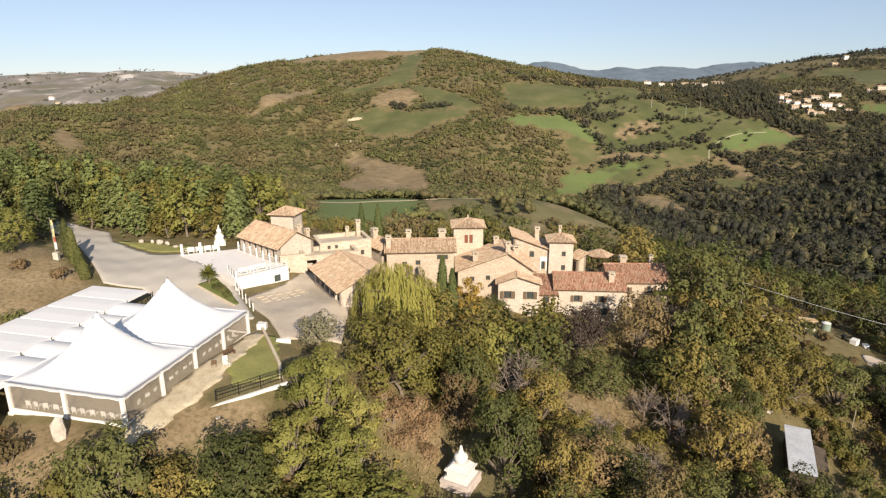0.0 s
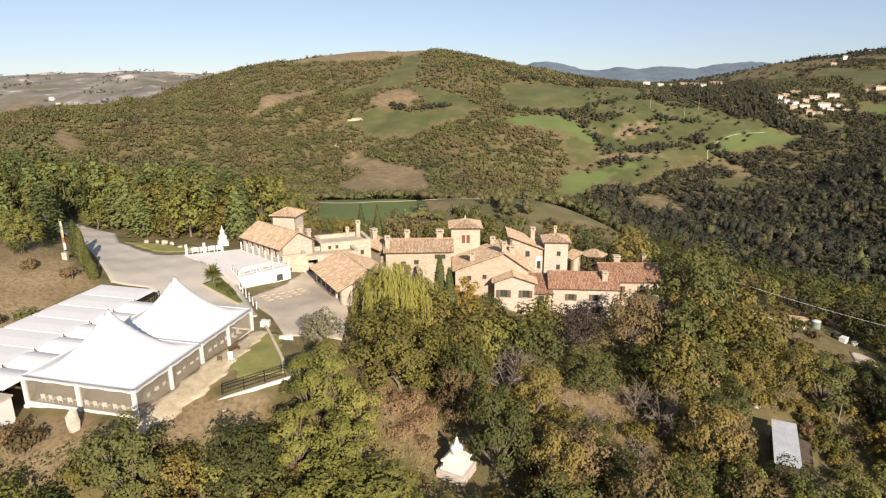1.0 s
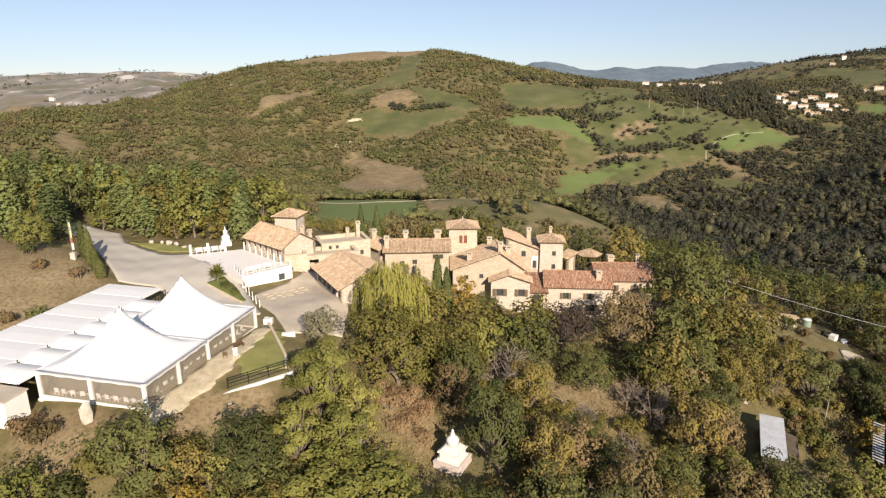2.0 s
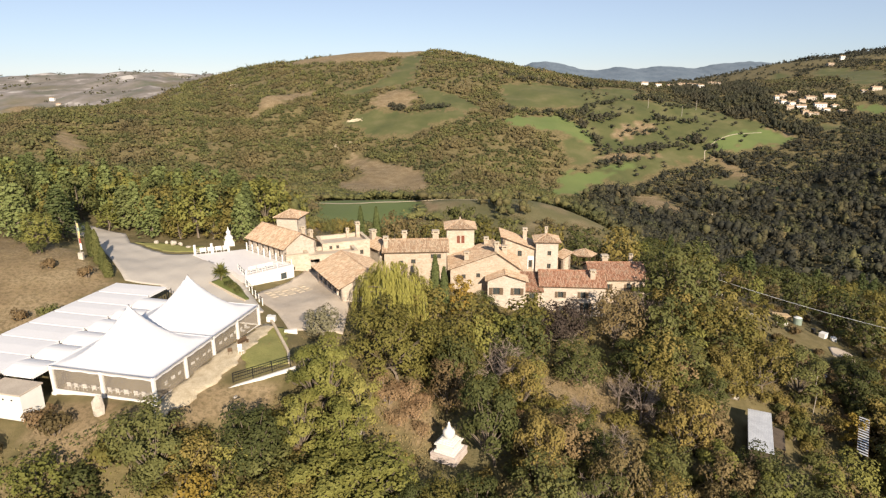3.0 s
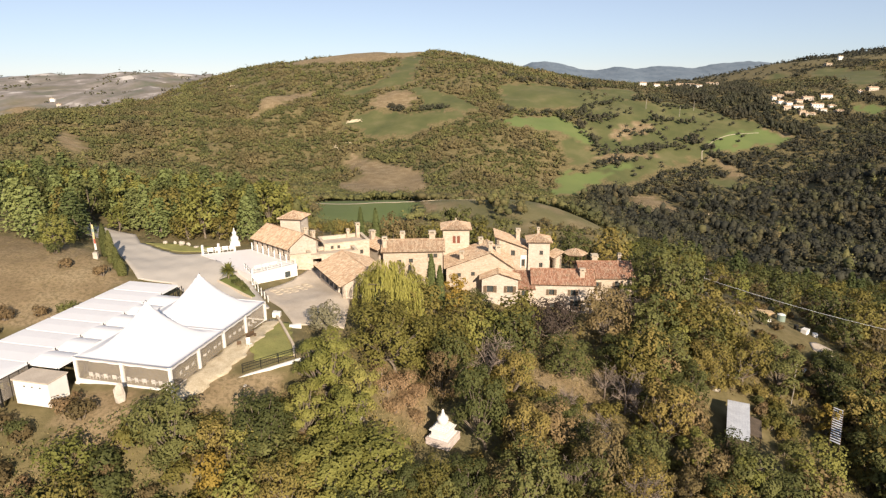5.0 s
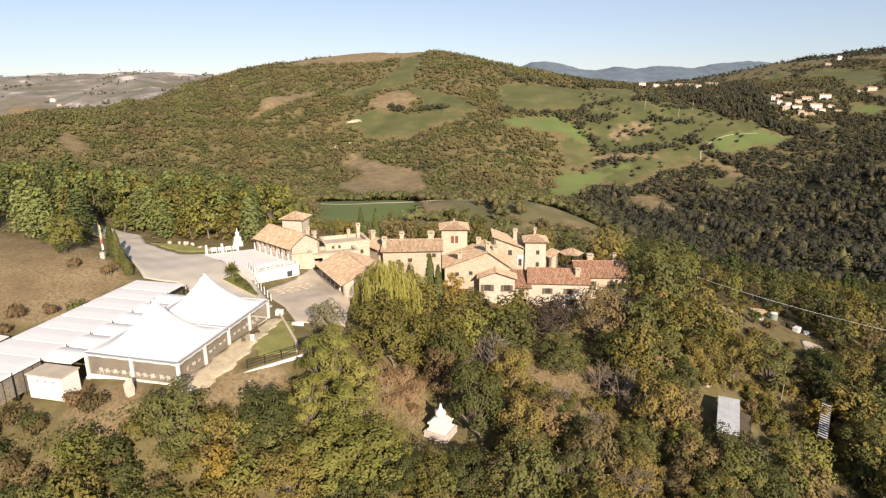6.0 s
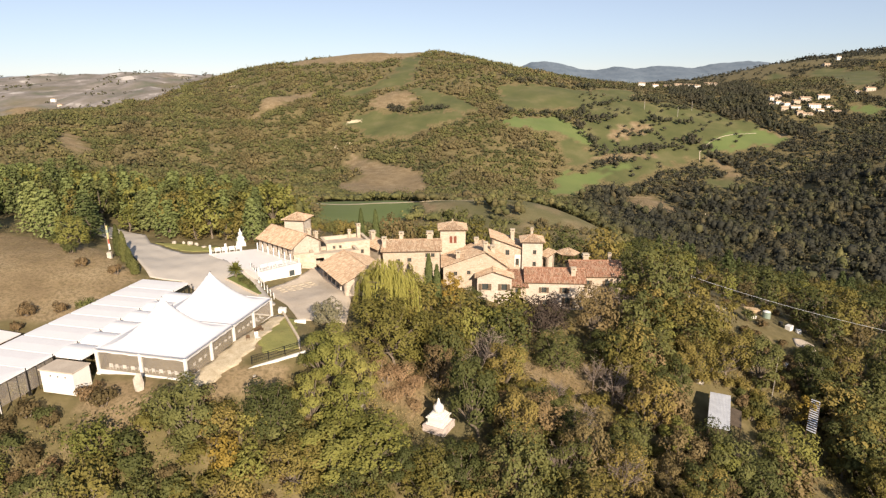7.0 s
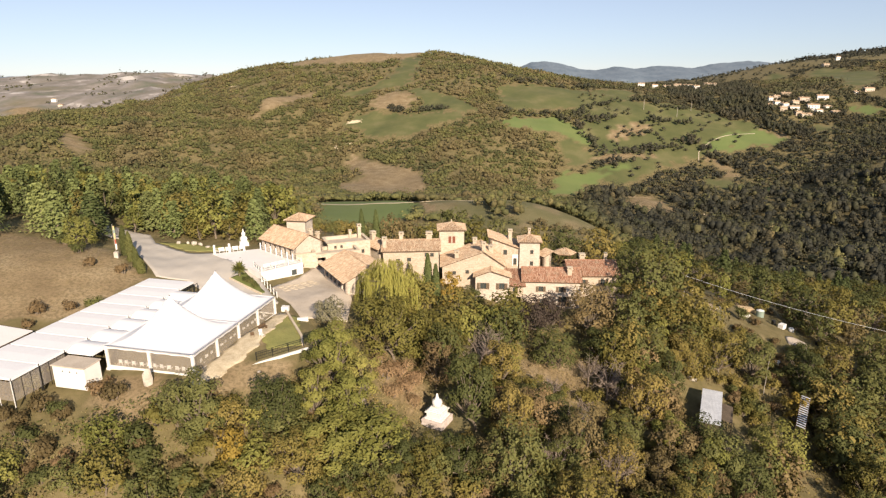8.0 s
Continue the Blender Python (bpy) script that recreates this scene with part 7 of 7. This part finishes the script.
# ---------- shrines, flag and stones ----------
def stupa(x, y, z, rot, side, tall, label, plinth="white_paint"):
    s = thing("stupa", pose(x, y, z, 0, 0, rot), label, "shrine", "white shrines")
    h = tall
    for z0, z1, q in ((-0.8, h * 0.06, 0.5), (h * 0.065, h * 0.125, 0.49), (h * 0.13, h * 0.19, 0.5)):
        part("plinth", box(bmesh.new(), -side * q, -side * q, z0, side * q, side * q, z1, 0.03), M[plinth], s, "pale stone plinth course")
    part("plinth_core", box(bmesh.new(), -side * 0.475, -side * 0.475, -0.8, side * 0.475, side * 0.475, h * 0.185), M[plinth], s)
    bm = box(bmesh.new(), -side * 0.40, -side * 0.40, h * 0.19, side * 0.40, side * 0.40, h * 0.24, 0.02)
    box(bm, -side * 0.33, -side * 0.33, h * 0.24, side * 0.33, side * 0.33, h * 0.40, 0.02)
    part("throne", bm, M["white_paint"], s)
    bm = box(bmesh.new(), -side * 0.39, -side * 0.39, h * 0.40, side * 0.39, side * 0.39, h * 0.44, 0.02)
    for k in range(3):
        q = side * (0.31 - 0.045 * k)
        box(bm, -q, -q, h * (0.44 + 0.04 * k), q, q, h * (0.48 + 0.04 * k), 0.01)
    part("steps", bm, M["white_paint"], s)
    prof = [(0.15, 0.56), (0.19, 0.60), (0.225, 0.68), (0.215, 0.74), (0.16, 0.785), (0.09, 0.80), (0.095, 0.835), (0.08, 0.84), (0.06, 0.89), (0.045, 0.94), (0.05, 0.955), (0.015, 1.0)]
    bm = bmesh.new()
    n, rings = 16, []
    for r, q in prof:
        rings.append([bm.verts.new((side * r * math.cos(6.2832 * i / n), side * r * math.sin(6.2832 * i / n), h * q)) for i in range(n)])
    for r0, r1 in zip(rings, rings[1:]):
        for i in range(n):
            bm.faces.new((r0[i], r0[(i + 1) % n], r1[(i + 1) % n], r1[i]))
    bm.faces.new(rings[0][::-1])
    bm.faces.new(rings[-1])
    d = part("bell_and_spire", bm, M["white_paint"], s)
    d.data.polygons.foreach_set("use_smooth", [True] * len(d.data.polygons))


stupa(1.74, 51.2, -8.75, 62, 3.1, 4.2, "white stepped stupa on a square pale plinth", "plinth_stone")
stupa(-37.6, 99.0, 2.1, 20, 1.8, 3.4, "small white stupa behind the terrace")


def prayer_flag(x, y):
    z = ground_at(x, y)
    g = thing("prayer_flag", pose(x, y, z, 0, 0, 10), "tall pale pole with a narrow vertical prayer flag", "flag")
    part("pole", rod(bmesh.new(), (0, 0, -0.4), (0, 0, 6.0), 0.045, 0.03), M["pale_bark"], g)
    cols = [("white_paint", 1.4, 2.4), ("red_thing", 2.4, 3.2), ("yellow_cloth", 3.2, 4.3), ("green_thing", 4.3, 4.9), ("yellow_cloth", 4.9, 5.6)]
    for mt, z0, z1 in cols:
        V, F = [], []
        for k in range(7):
            zz = z0 + (z1 - z0) * k / 6
            for j in range(4):
                V.append((0.06 + 0.08 * j, 0.07 * math.sin(2.4 * zz + 1.1 * j) * j / 3, zz))
        F = [(k * 4 + j, k * 4 + j + 1, k * 4 + j + 5, k * 4 + j + 4) for k in range(6) for j in range(3)]
        link_mesh("cloth", V, F, M[mt], g)
    part("base", box(bmesh.new(), -0.35, -0.35, -0.3, 0.35, 0.35, 1.0, 0.04), M["rock"], g)


prayer_flag(-54.2, 81.8)


def boulder(x, y, w, h, seed, label="pale weathered boulder on the grass", name="boulder"):
    rng = np.random.default_rng(seed)
    bm = bmesh.new()
    bmesh.ops.create_icosphere(bm, subdivisions=2, radius=1.0)
    for v in bm.verts:
        q = 1 + 0.16 * math.sin(3 * v.co.x + seed) + 0.14 * math.sin(4 * v.co.y + 2 * seed) + rng.normal(0, 0.05)
        if name == "standing_stone":
            v.co = Vector([math.copysign(abs(c) ** 0.6, c) for c in v.co])
        v.co = Vector((v.co.x * w / 2 * q, v.co.y * w / 2 * 0.8 * q, v.co.z * h / 2 * q + h * 0.42))
    b = part(name, bm, M["rock"], None)
    b.matrix_world = pose(x, y, ground_at(x, y), 0, 0, seed * 40)
    return tagged(b, label, "rock", "boulders")


boulder(-32.4, 45.0, 1.1, 2.0, 1, "tall white standing stone below the marquee", "standing_stone")
for i, (x, y, w, h) in enumerate([(-50.8, 99, 0.9, 0.6), (-47.5, 98.5, 1.3, 0.9), (-46.2, 98.3, 0.8, 0.7), (-44.2, 97.0, 0.9, 0.4), (40.8, 92.8, 1.6, 0.9), (41.8, 91.8, 1.1, 0.7), (48.2, 80.4, 2.2, 1.1), (52.0, 84.0, 1.6, 0.8),
                                  (55.0, 86.5, 1.2, 0.7), (-20.5, 49.0, 0.5, 0.3), (68, 131, 1.8, 0.7), (-48.8, 98.8, 0.7, 0.6), (63.6, 90.0, 1.4, 0.6), (66.5, 112, 1.5, 0.6)]):
    boulder(x, y, w, h, i + 2)

# small tiled well-house among the trees
wh = thing("well_house", pose(10.6, 82.4, ground_at(11.5, 82.8), 0, 0, -14), "small stone well-house with a faded tiled roof", "shed")
part("wall", box(bmesh.new(), 0, 0, -0.8, 3.0, 1.8, 0.9, 0.02), M["stone"], wh)
pl = [Vector((-0.3, -0.4, 0.95)), Vector((3.3, -0.4, 0.95)), Vector((3.3, 2.2, 1.75)), Vector((-0.3, 2.2, 1.75))]
rf = part("roof", slab(bmesh.new(), pl, 0.1), M["timber"], wh)
tile_field("tiles", [pl], M["tiles_old"], rf)

# ---------- the yard in the dell ----------
sh = thing("tool_shed", pose(47.6, 74.6, -17.35, 0, 0, -25), "old shed with a pale galvanised sheet roof among trees", "shed")
part("wall", box(bmesh.new(), 0.1, -9.7, -6.0, 2.9, 0.3, -0.62, 0.02), M["dark_timber"], sh)
bm = bmesh.new()
for k in range(30):
    x0, x1 = -0.1 + 3.2 * k / 30, -0.1 + 3.2 * (k + 1) / 30
    z0, z1 = 0.014 * (k % 2), 0.014 * ((k + 1) % 2)
    v = [bm.verts.new(p) for p in ((x0, 0.6, z0), (x1, 0.6, z1), (x1, -10.0, z1 - 0.5), (x0, -10.0, z0 - 0.5))]
    bm.faces.new(v)
bmesh.ops.remove_doubles(bm, verts=bm.verts, dist=0.001)
r_ = bmesh.ops.extrude_face_region(bm, geom=list(bm.faces))
for v in r_["geom"]:
    if isinstance(v, bmesh.types.BMVert):
        v.co.z -= 0.05
part("roof", bm, M["sheet_metal"], sh, "corrugated galvanised roof")
part("lean_to_roof", slab(bmesh.new(), [(3.1, -1.4, -1.0), (4.9, -1.4, -1.4), (4.9, -6.0, -1.9), (3.1, -6.0, -1.5)], 0.08), M["dark_timber"], sh)
part("lean_to_post", rod(bmesh.new(), (4.8, -5.8, -6.0), (4.8, -5.8, -1.9), 0.07), M["timber"], sh)
part("lean_to_post", rod(bmesh.new(), (4.8, -1.5, -6.0), (4.8, -1.5, -1.5), 0.07), M["timber"], sh)

pg = thing("slatted_canopy", pose(66.2, 76.6, -19.6, 0, 0, 0), "narrow canopy of pale slats over a dark frame", "canopy")
d0, d1 = Vector((-4.6, -6.9, -1.5)), Vector((0.9, -1.1, 0.0))
for i in range(15):
    o = d0 * (i / 14)
    part("slat", slab(bmesh.new(), [o, o + d1, o + d1 + d0 * 0.032, o + d0 * 0.022], 0.05), M["sheet_metal"], pg)
for o in (Vector((0, 0, 0)), d0, d1, d0 + d1):
    part("post", rod(bmesh.new(), o + Vector((0, 0, -0.06)), o + Vector((0, 0, -6.5)), 0.06), M["timber"], pg)
part("beam", rod(bmesh.new(), Vector((0, 0, -0.1)), d0 + Vector((0, 0, -0.1)), 0.06), M["timber"], pg)
part("beam", rod(bmesh.new(), d1 + Vector((0, 0, -0.1)), d1 + d0 + Vector((0, 0, -0.1)), 0.06), M["timber"], pg)

ws = thing("timber_stack", pose(76.0, 118.0, ground_at(76, 118), 0, 0, -22), "stack of pale yellow-brown sawn timber", "timber")
for i in range(4):
    for j in range(3):
        part("board", box(bmesh.new(), -2.0 + 0.15 * j, -0.9 + 0.45 * i, 0.28 * j, 2.0 - 0.2 * i, -0.52 + 0.45 * i, 0.28 * j + 0.25, 0.01), M["board"], ws)
tk = thing("water_tank", pose(78.2, 115.2, ground_at(78.2, 115.2)), "round green and white water tanks", "tank")
part("body", rod(bmesh.new(), (0, 0, -0.4), (0, 0, 1.5), 0.9, 0.9, 16), M["green_thing"], tk)
part("lid", rod(bmesh.new(), (0, 0, 1.5), (0, 0, 1.7), 0.85, 0.4, 16), M["white_paint"], tk)
for i, (x, y, w, d, h, mt) in enumerate([(73.0, 112.0, 2.2, 0.5, 0.3, "white_paint"), (80.5, 109.5, 1.6, 1.2, 0.9, "white_paint"), (82.2, 108.6, 0.9, 0.9, 0.7, "sheet_metal"), (79.2, 110.8, 0.7, 0.7, 1.0, "iron"),
                                         (85.5, 103.5, 1.2, 0.7, 0.8, "iron"), (86.6, 102.4, 0.6, 0.6, 0.5, "white_paint"), (70.6, 92.6, 1.4, 0.8, 0.5, "white_paint"), (74.6, 116.5, 1.2, 0.8, 0.6, "yellow_cloth")]):
    c_ = thing("crate", pose(x, y, ground_at(x, y), 0, 0, i * 37), {"white_paint": "white discarded box in the yard", "sheet_metal": "grey metal box in the yard", "iron": "dark metal drum box in the yard", "yellow_cloth": "yellowish box beside the timber"}[mt], "box", "yard clutter")
    part("body", box(bmesh.new(), -w / 2, -d / 2, -0.2, w / 2, d / 2, h, 0.03), M[mt], c_)
    part("lid", box(bmesh.new(), -w / 2 - 0.03, -d / 2 - 0.03, h, w / 2 + 0.03, d / 2 + 0.03, h + 0.06, 0.01), M[mt], c_)
sheet("yard_slab", [(77.4, 101.0), (78.6, 104.6), (80.6, 105.2), (82.4, 102.6), (81.2, 99.8), (79, 99.4)], 0.5, 0.15, M["concrete"], "pale concrete slab in the dell yard", "slab")
sheet("yard_path", [(60, 104), (64, 116), (66.5, 117), (66, 112), (62, 103)], 0.5, 0.08, M["earth"], "bare earth path beside the yard", "path")
for i, (x, y, h) in enumerate([(59.6, 103, 2.2), (60.4, 103.5, 2.0), (65.2, 86.5, 5.6), (62.2, 81.5, 4.2), (70.4, 82.0, 3.6)]):
    o = part("wooden_post", rod(bmesh.new(), (0, 0, -0.6), (0.15, 0.1, h), 0.08, 0.06), M["pale_bark"], None)
    o.matrix_world = pose(x, y, ground_at(x, y))
    tagged(o, "weathered wooden post in the yard", "post", "yard posts")


def power_line():
    g = thing("power_line", pose(56.6, 108.4, ground_at(56.6, 108.4)), "wooden power pole with a sagging pale cable", "power line")
    h = -8.0 - ground_at(56.6, 108.4)
    part("pole", rod(bmesh.new(), (0, 0, -0.8), (0, 0, h + 0.2), 0.12, 0.08), M["pale_bark"], g)
    a, b = Vector((0, 0, h)), Vector((62, -37.0, h - 5.0))
    pts = [a.lerp(b, i / 20) + Vector((0, 0, -2.4 * (1 - (2 * i / 20 - 1) ** 2))) for i in range(21)]
    link_mesh("cable", *tube(pts, [0.03] * len(pts), 5), M["sheet_metal"], g)


power_line()


# ---------- village and far houses ----------
def far_house(x, y, rot, w, d, h, wall_mat="white_paint", tile="tiles_old", rise=1.3):
    z = ground_at(x, y) + (3.5 if y > 1100 else 0.5)
    w, h = w * 0.86, h * 0.84
    g = thing("village_house", pose(x, y, z, 0, 0, rot), {"white_paint": "white village house with a tiled roof", "pale_plaster": "cream village house with a tiled roof", "plaster": "ochre village house with a tiled roof"}[wall_mat], "house", "village houses")
    bm = box(bmesh.new(), 0, 0, -7, w, d, h)
    for x0 in (0, w):
        t = [bm.verts.new(p) for p in ((x0, 0, h), (x0, d, h), (x0, d / 2, h + rise))]
        bm.faces.new(t)
    part("wall", bm, M[wall_mat], g)
    o = 0.5
    k = rise / (d / 2)
    bm = slab(bmesh.new(), [(-o, -o, h - o * k + 0.15), (w + o, -o, h - o * k + 0.15), (w + o, d / 2, h + rise + 0.15), (-o, d / 2, h + rise + 0.15)], 0.2)
    slab(bm, [(w + o, d + o, h - o * k + 0.15), (-o, d + o, h - o * k + 0.15), (-o, d / 2, h + rise + 0.15), (w + o, d / 2, h + rise + 0.15)], 0.2)
    part("roof", bm, M[tile], g)
    n = max(2, int(w / 3.2))
    for lv in range(max(1, int(h / 3))):
        for i in range(n):
            u = w * (i + 0.5) / n
            part("window", box(bmesh.new(), u - 0.5, -0.06, 1.0 + 3 * lv, u + 0.5, 0.06, 2.3 + 3 * lv), M["glass"], g)
    part("chimney", box(bmesh.new(), w * 0.3, d * 0.4, h + rise * 0.6, w * 0.3 + 0.9, d * 0.4 + 0.9, h + rise + 1.2), M["coping"], g)


for row in [(497, 926, -1, 7, 5, 9, "white_paint"), (510, 937, 3, 11, 8, 7, "pale_plaster"), (530, 954, -10, 16, 9, 6, "plaster"), (499, 911, 9, 10, 7, 6, "white_paint"), (507, 903, 14, 12, 9, 6, "white_paint"), (540, 920, -7, 17, 9, 6, "pale_plaster"),
            (495, 887, -11, 11, 8, 6, "plaster"), (510, 889, -12, 15, 9, 7, "white_paint"), (537, 891, -15, 18, 9, 8, "white_paint"), (516, 867, 9, 19, 9, 5, "pale_plaster"), (511, 873, 2, 10, 7, 6, "plaster"), (567, 922, -13, 18, 9, 7, "white_paint"),
            (561, 888, -2, 11, 7, 6, "white_paint"), (561, 868, 7, 14, 9, 5, "pale_plaster"), (526, 912, 1, 11, 8, 6, "plaster"), (542, 876, -5, 10, 7, 6, "white_paint"), (634, 940, -10, 9, 6, 5, "white_paint"), (662, 959, 0, 17, 9, 6, "pale_plaster"), (484, 901, -3, 7, 5, 6, "plaster"),
            (379, 1189, -15, 14, 9, 5, "white_paint"), (420, 1229, 0, 13, 9, 5, "white_paint"), (439, 1217, 1, 15, 9, 5, "pale_plaster"), (461, 1224, -4, 17, 9, 6, "plaster"), (466, 1187, -6, 19, 9, 7, "white_paint"), (464, 1131, 3, 12, 9, 8, "white_paint"),
            (504, 1185, 2, 28, 9, 6, "pale_plaster"), (898, 1469, 7, 17, 9, 6, "plaster"), (984, 1565, -11, 11, 8, 7, "white_paint"), (-1044, 1662, 5, 14, 9, 5, "white_paint"), (-994, 1606, 8, 13, 9, 6, "pale_plaster"), (250, 543, 16, 14, 9, 4, "plaster")]:
    far_house(*row)


def track(name, pts, wide, label):
    """A pale unmade track that follows the ground."""
    V, F = [], []
    P = [Vector((*p, 0)) for p in pts]
    path = []
    for a, b in zip(P, P[1:]):
        n = max(2, int((b - a).length / 5))
        path += [a.lerp(b, i / n) for i in range(n)]
    path.append(P[-1])
    for k, p in enumerate(path):
        d = (path[min(k + 1, len(path) - 1)] - path[max(k - 1, 0)]).normalized()
        s = Vector((-d.y, d.x, 0)) * wide / 2
        for q in (p - s, p + s):
            V.append((q.x, q.y, ground_at(q.x, q.y) + 0.2))
    F = [(2 * k, 2 * k + 1, 2 * k + 3, 2 * k + 2) for k in range(len(path) - 1)]
    k = len(V)
    V += [(v[0], v[1], v[2] - 1.2) for v in V]
    F += [(2 * i, 2 * i + 2, k + 2 * i + 2, k + 2 * i) for i in range(len(path) - 1)] + [(2 * i + 1, 2 * i + 3, k + 2 * i + 3, k + 2 * i + 1) for i in range(len(path) - 1)]
    tagged(link_mesh(name, V, F, M["gravel"], None), label, "track", kind="structure")


track("valley_track", [(325, 745), (335, 772), (345, 785), (358, 796), (378, 806), (400, 817), (430, 822)], 1.0, "pale gravel track winding up the valley")
track("bend_track", [(168, 660), (176, 654), (182, 640), (186, 630), (196, 622)], 3.5, "pale bend of a farm track")
track("field_track", [(-78, 366), (-67, 357), (-46, 342), (-26, 335), (-8, 336), (5, 338), (22, 333), (36, 336)], 2.2, "pale track along the field's edge")


def outcrop(x, y, w, h, seed):
    """Bare pale bank broken into ledges."""
    rng = np.random.default_rng(seed)
    bm = bmesh.new()
    bmesh.ops.create_grid(bm, x_segments=10, y_segments=8, size=1)
    for v in bm.verts:
        px, py = x + v.co.x * w / 2, y + v.co.y * h / 2
        v.co = Vector((px, py, ground_at(px, py) + 1.2 * (1 - v.co.x ** 2) * (1 - v.co.y ** 2) + rng.normal(0, 0.4) - 0.3))
    tagged(part("outcrop", bm, M["outcrop"], None), "bare pale clay bank on the hillside", "outcrop", "clay banks", kind="structure")


outcrop(-131, 762, 13, 26, 1)
outcrop(-122, 775, 18, 10, 2)
outcrop(-118, 838, 22, 12, 3)
outcrop(-392, 1170, 24, 16, 4)
for i, (x, y) in enumerate([(341, 876), (372, 905), (300, 900)]):
    o = part("utility_pole", rod(bmesh.new(), (0, 0, -1), (0, 0, 14), 0.35, 0.25), M["pale_bark"], None)
    o.matrix_world = pose(x, y, ground_at(x, y))
    tagged(o, "pale utility pole in a meadow", "pole", "utility poles")
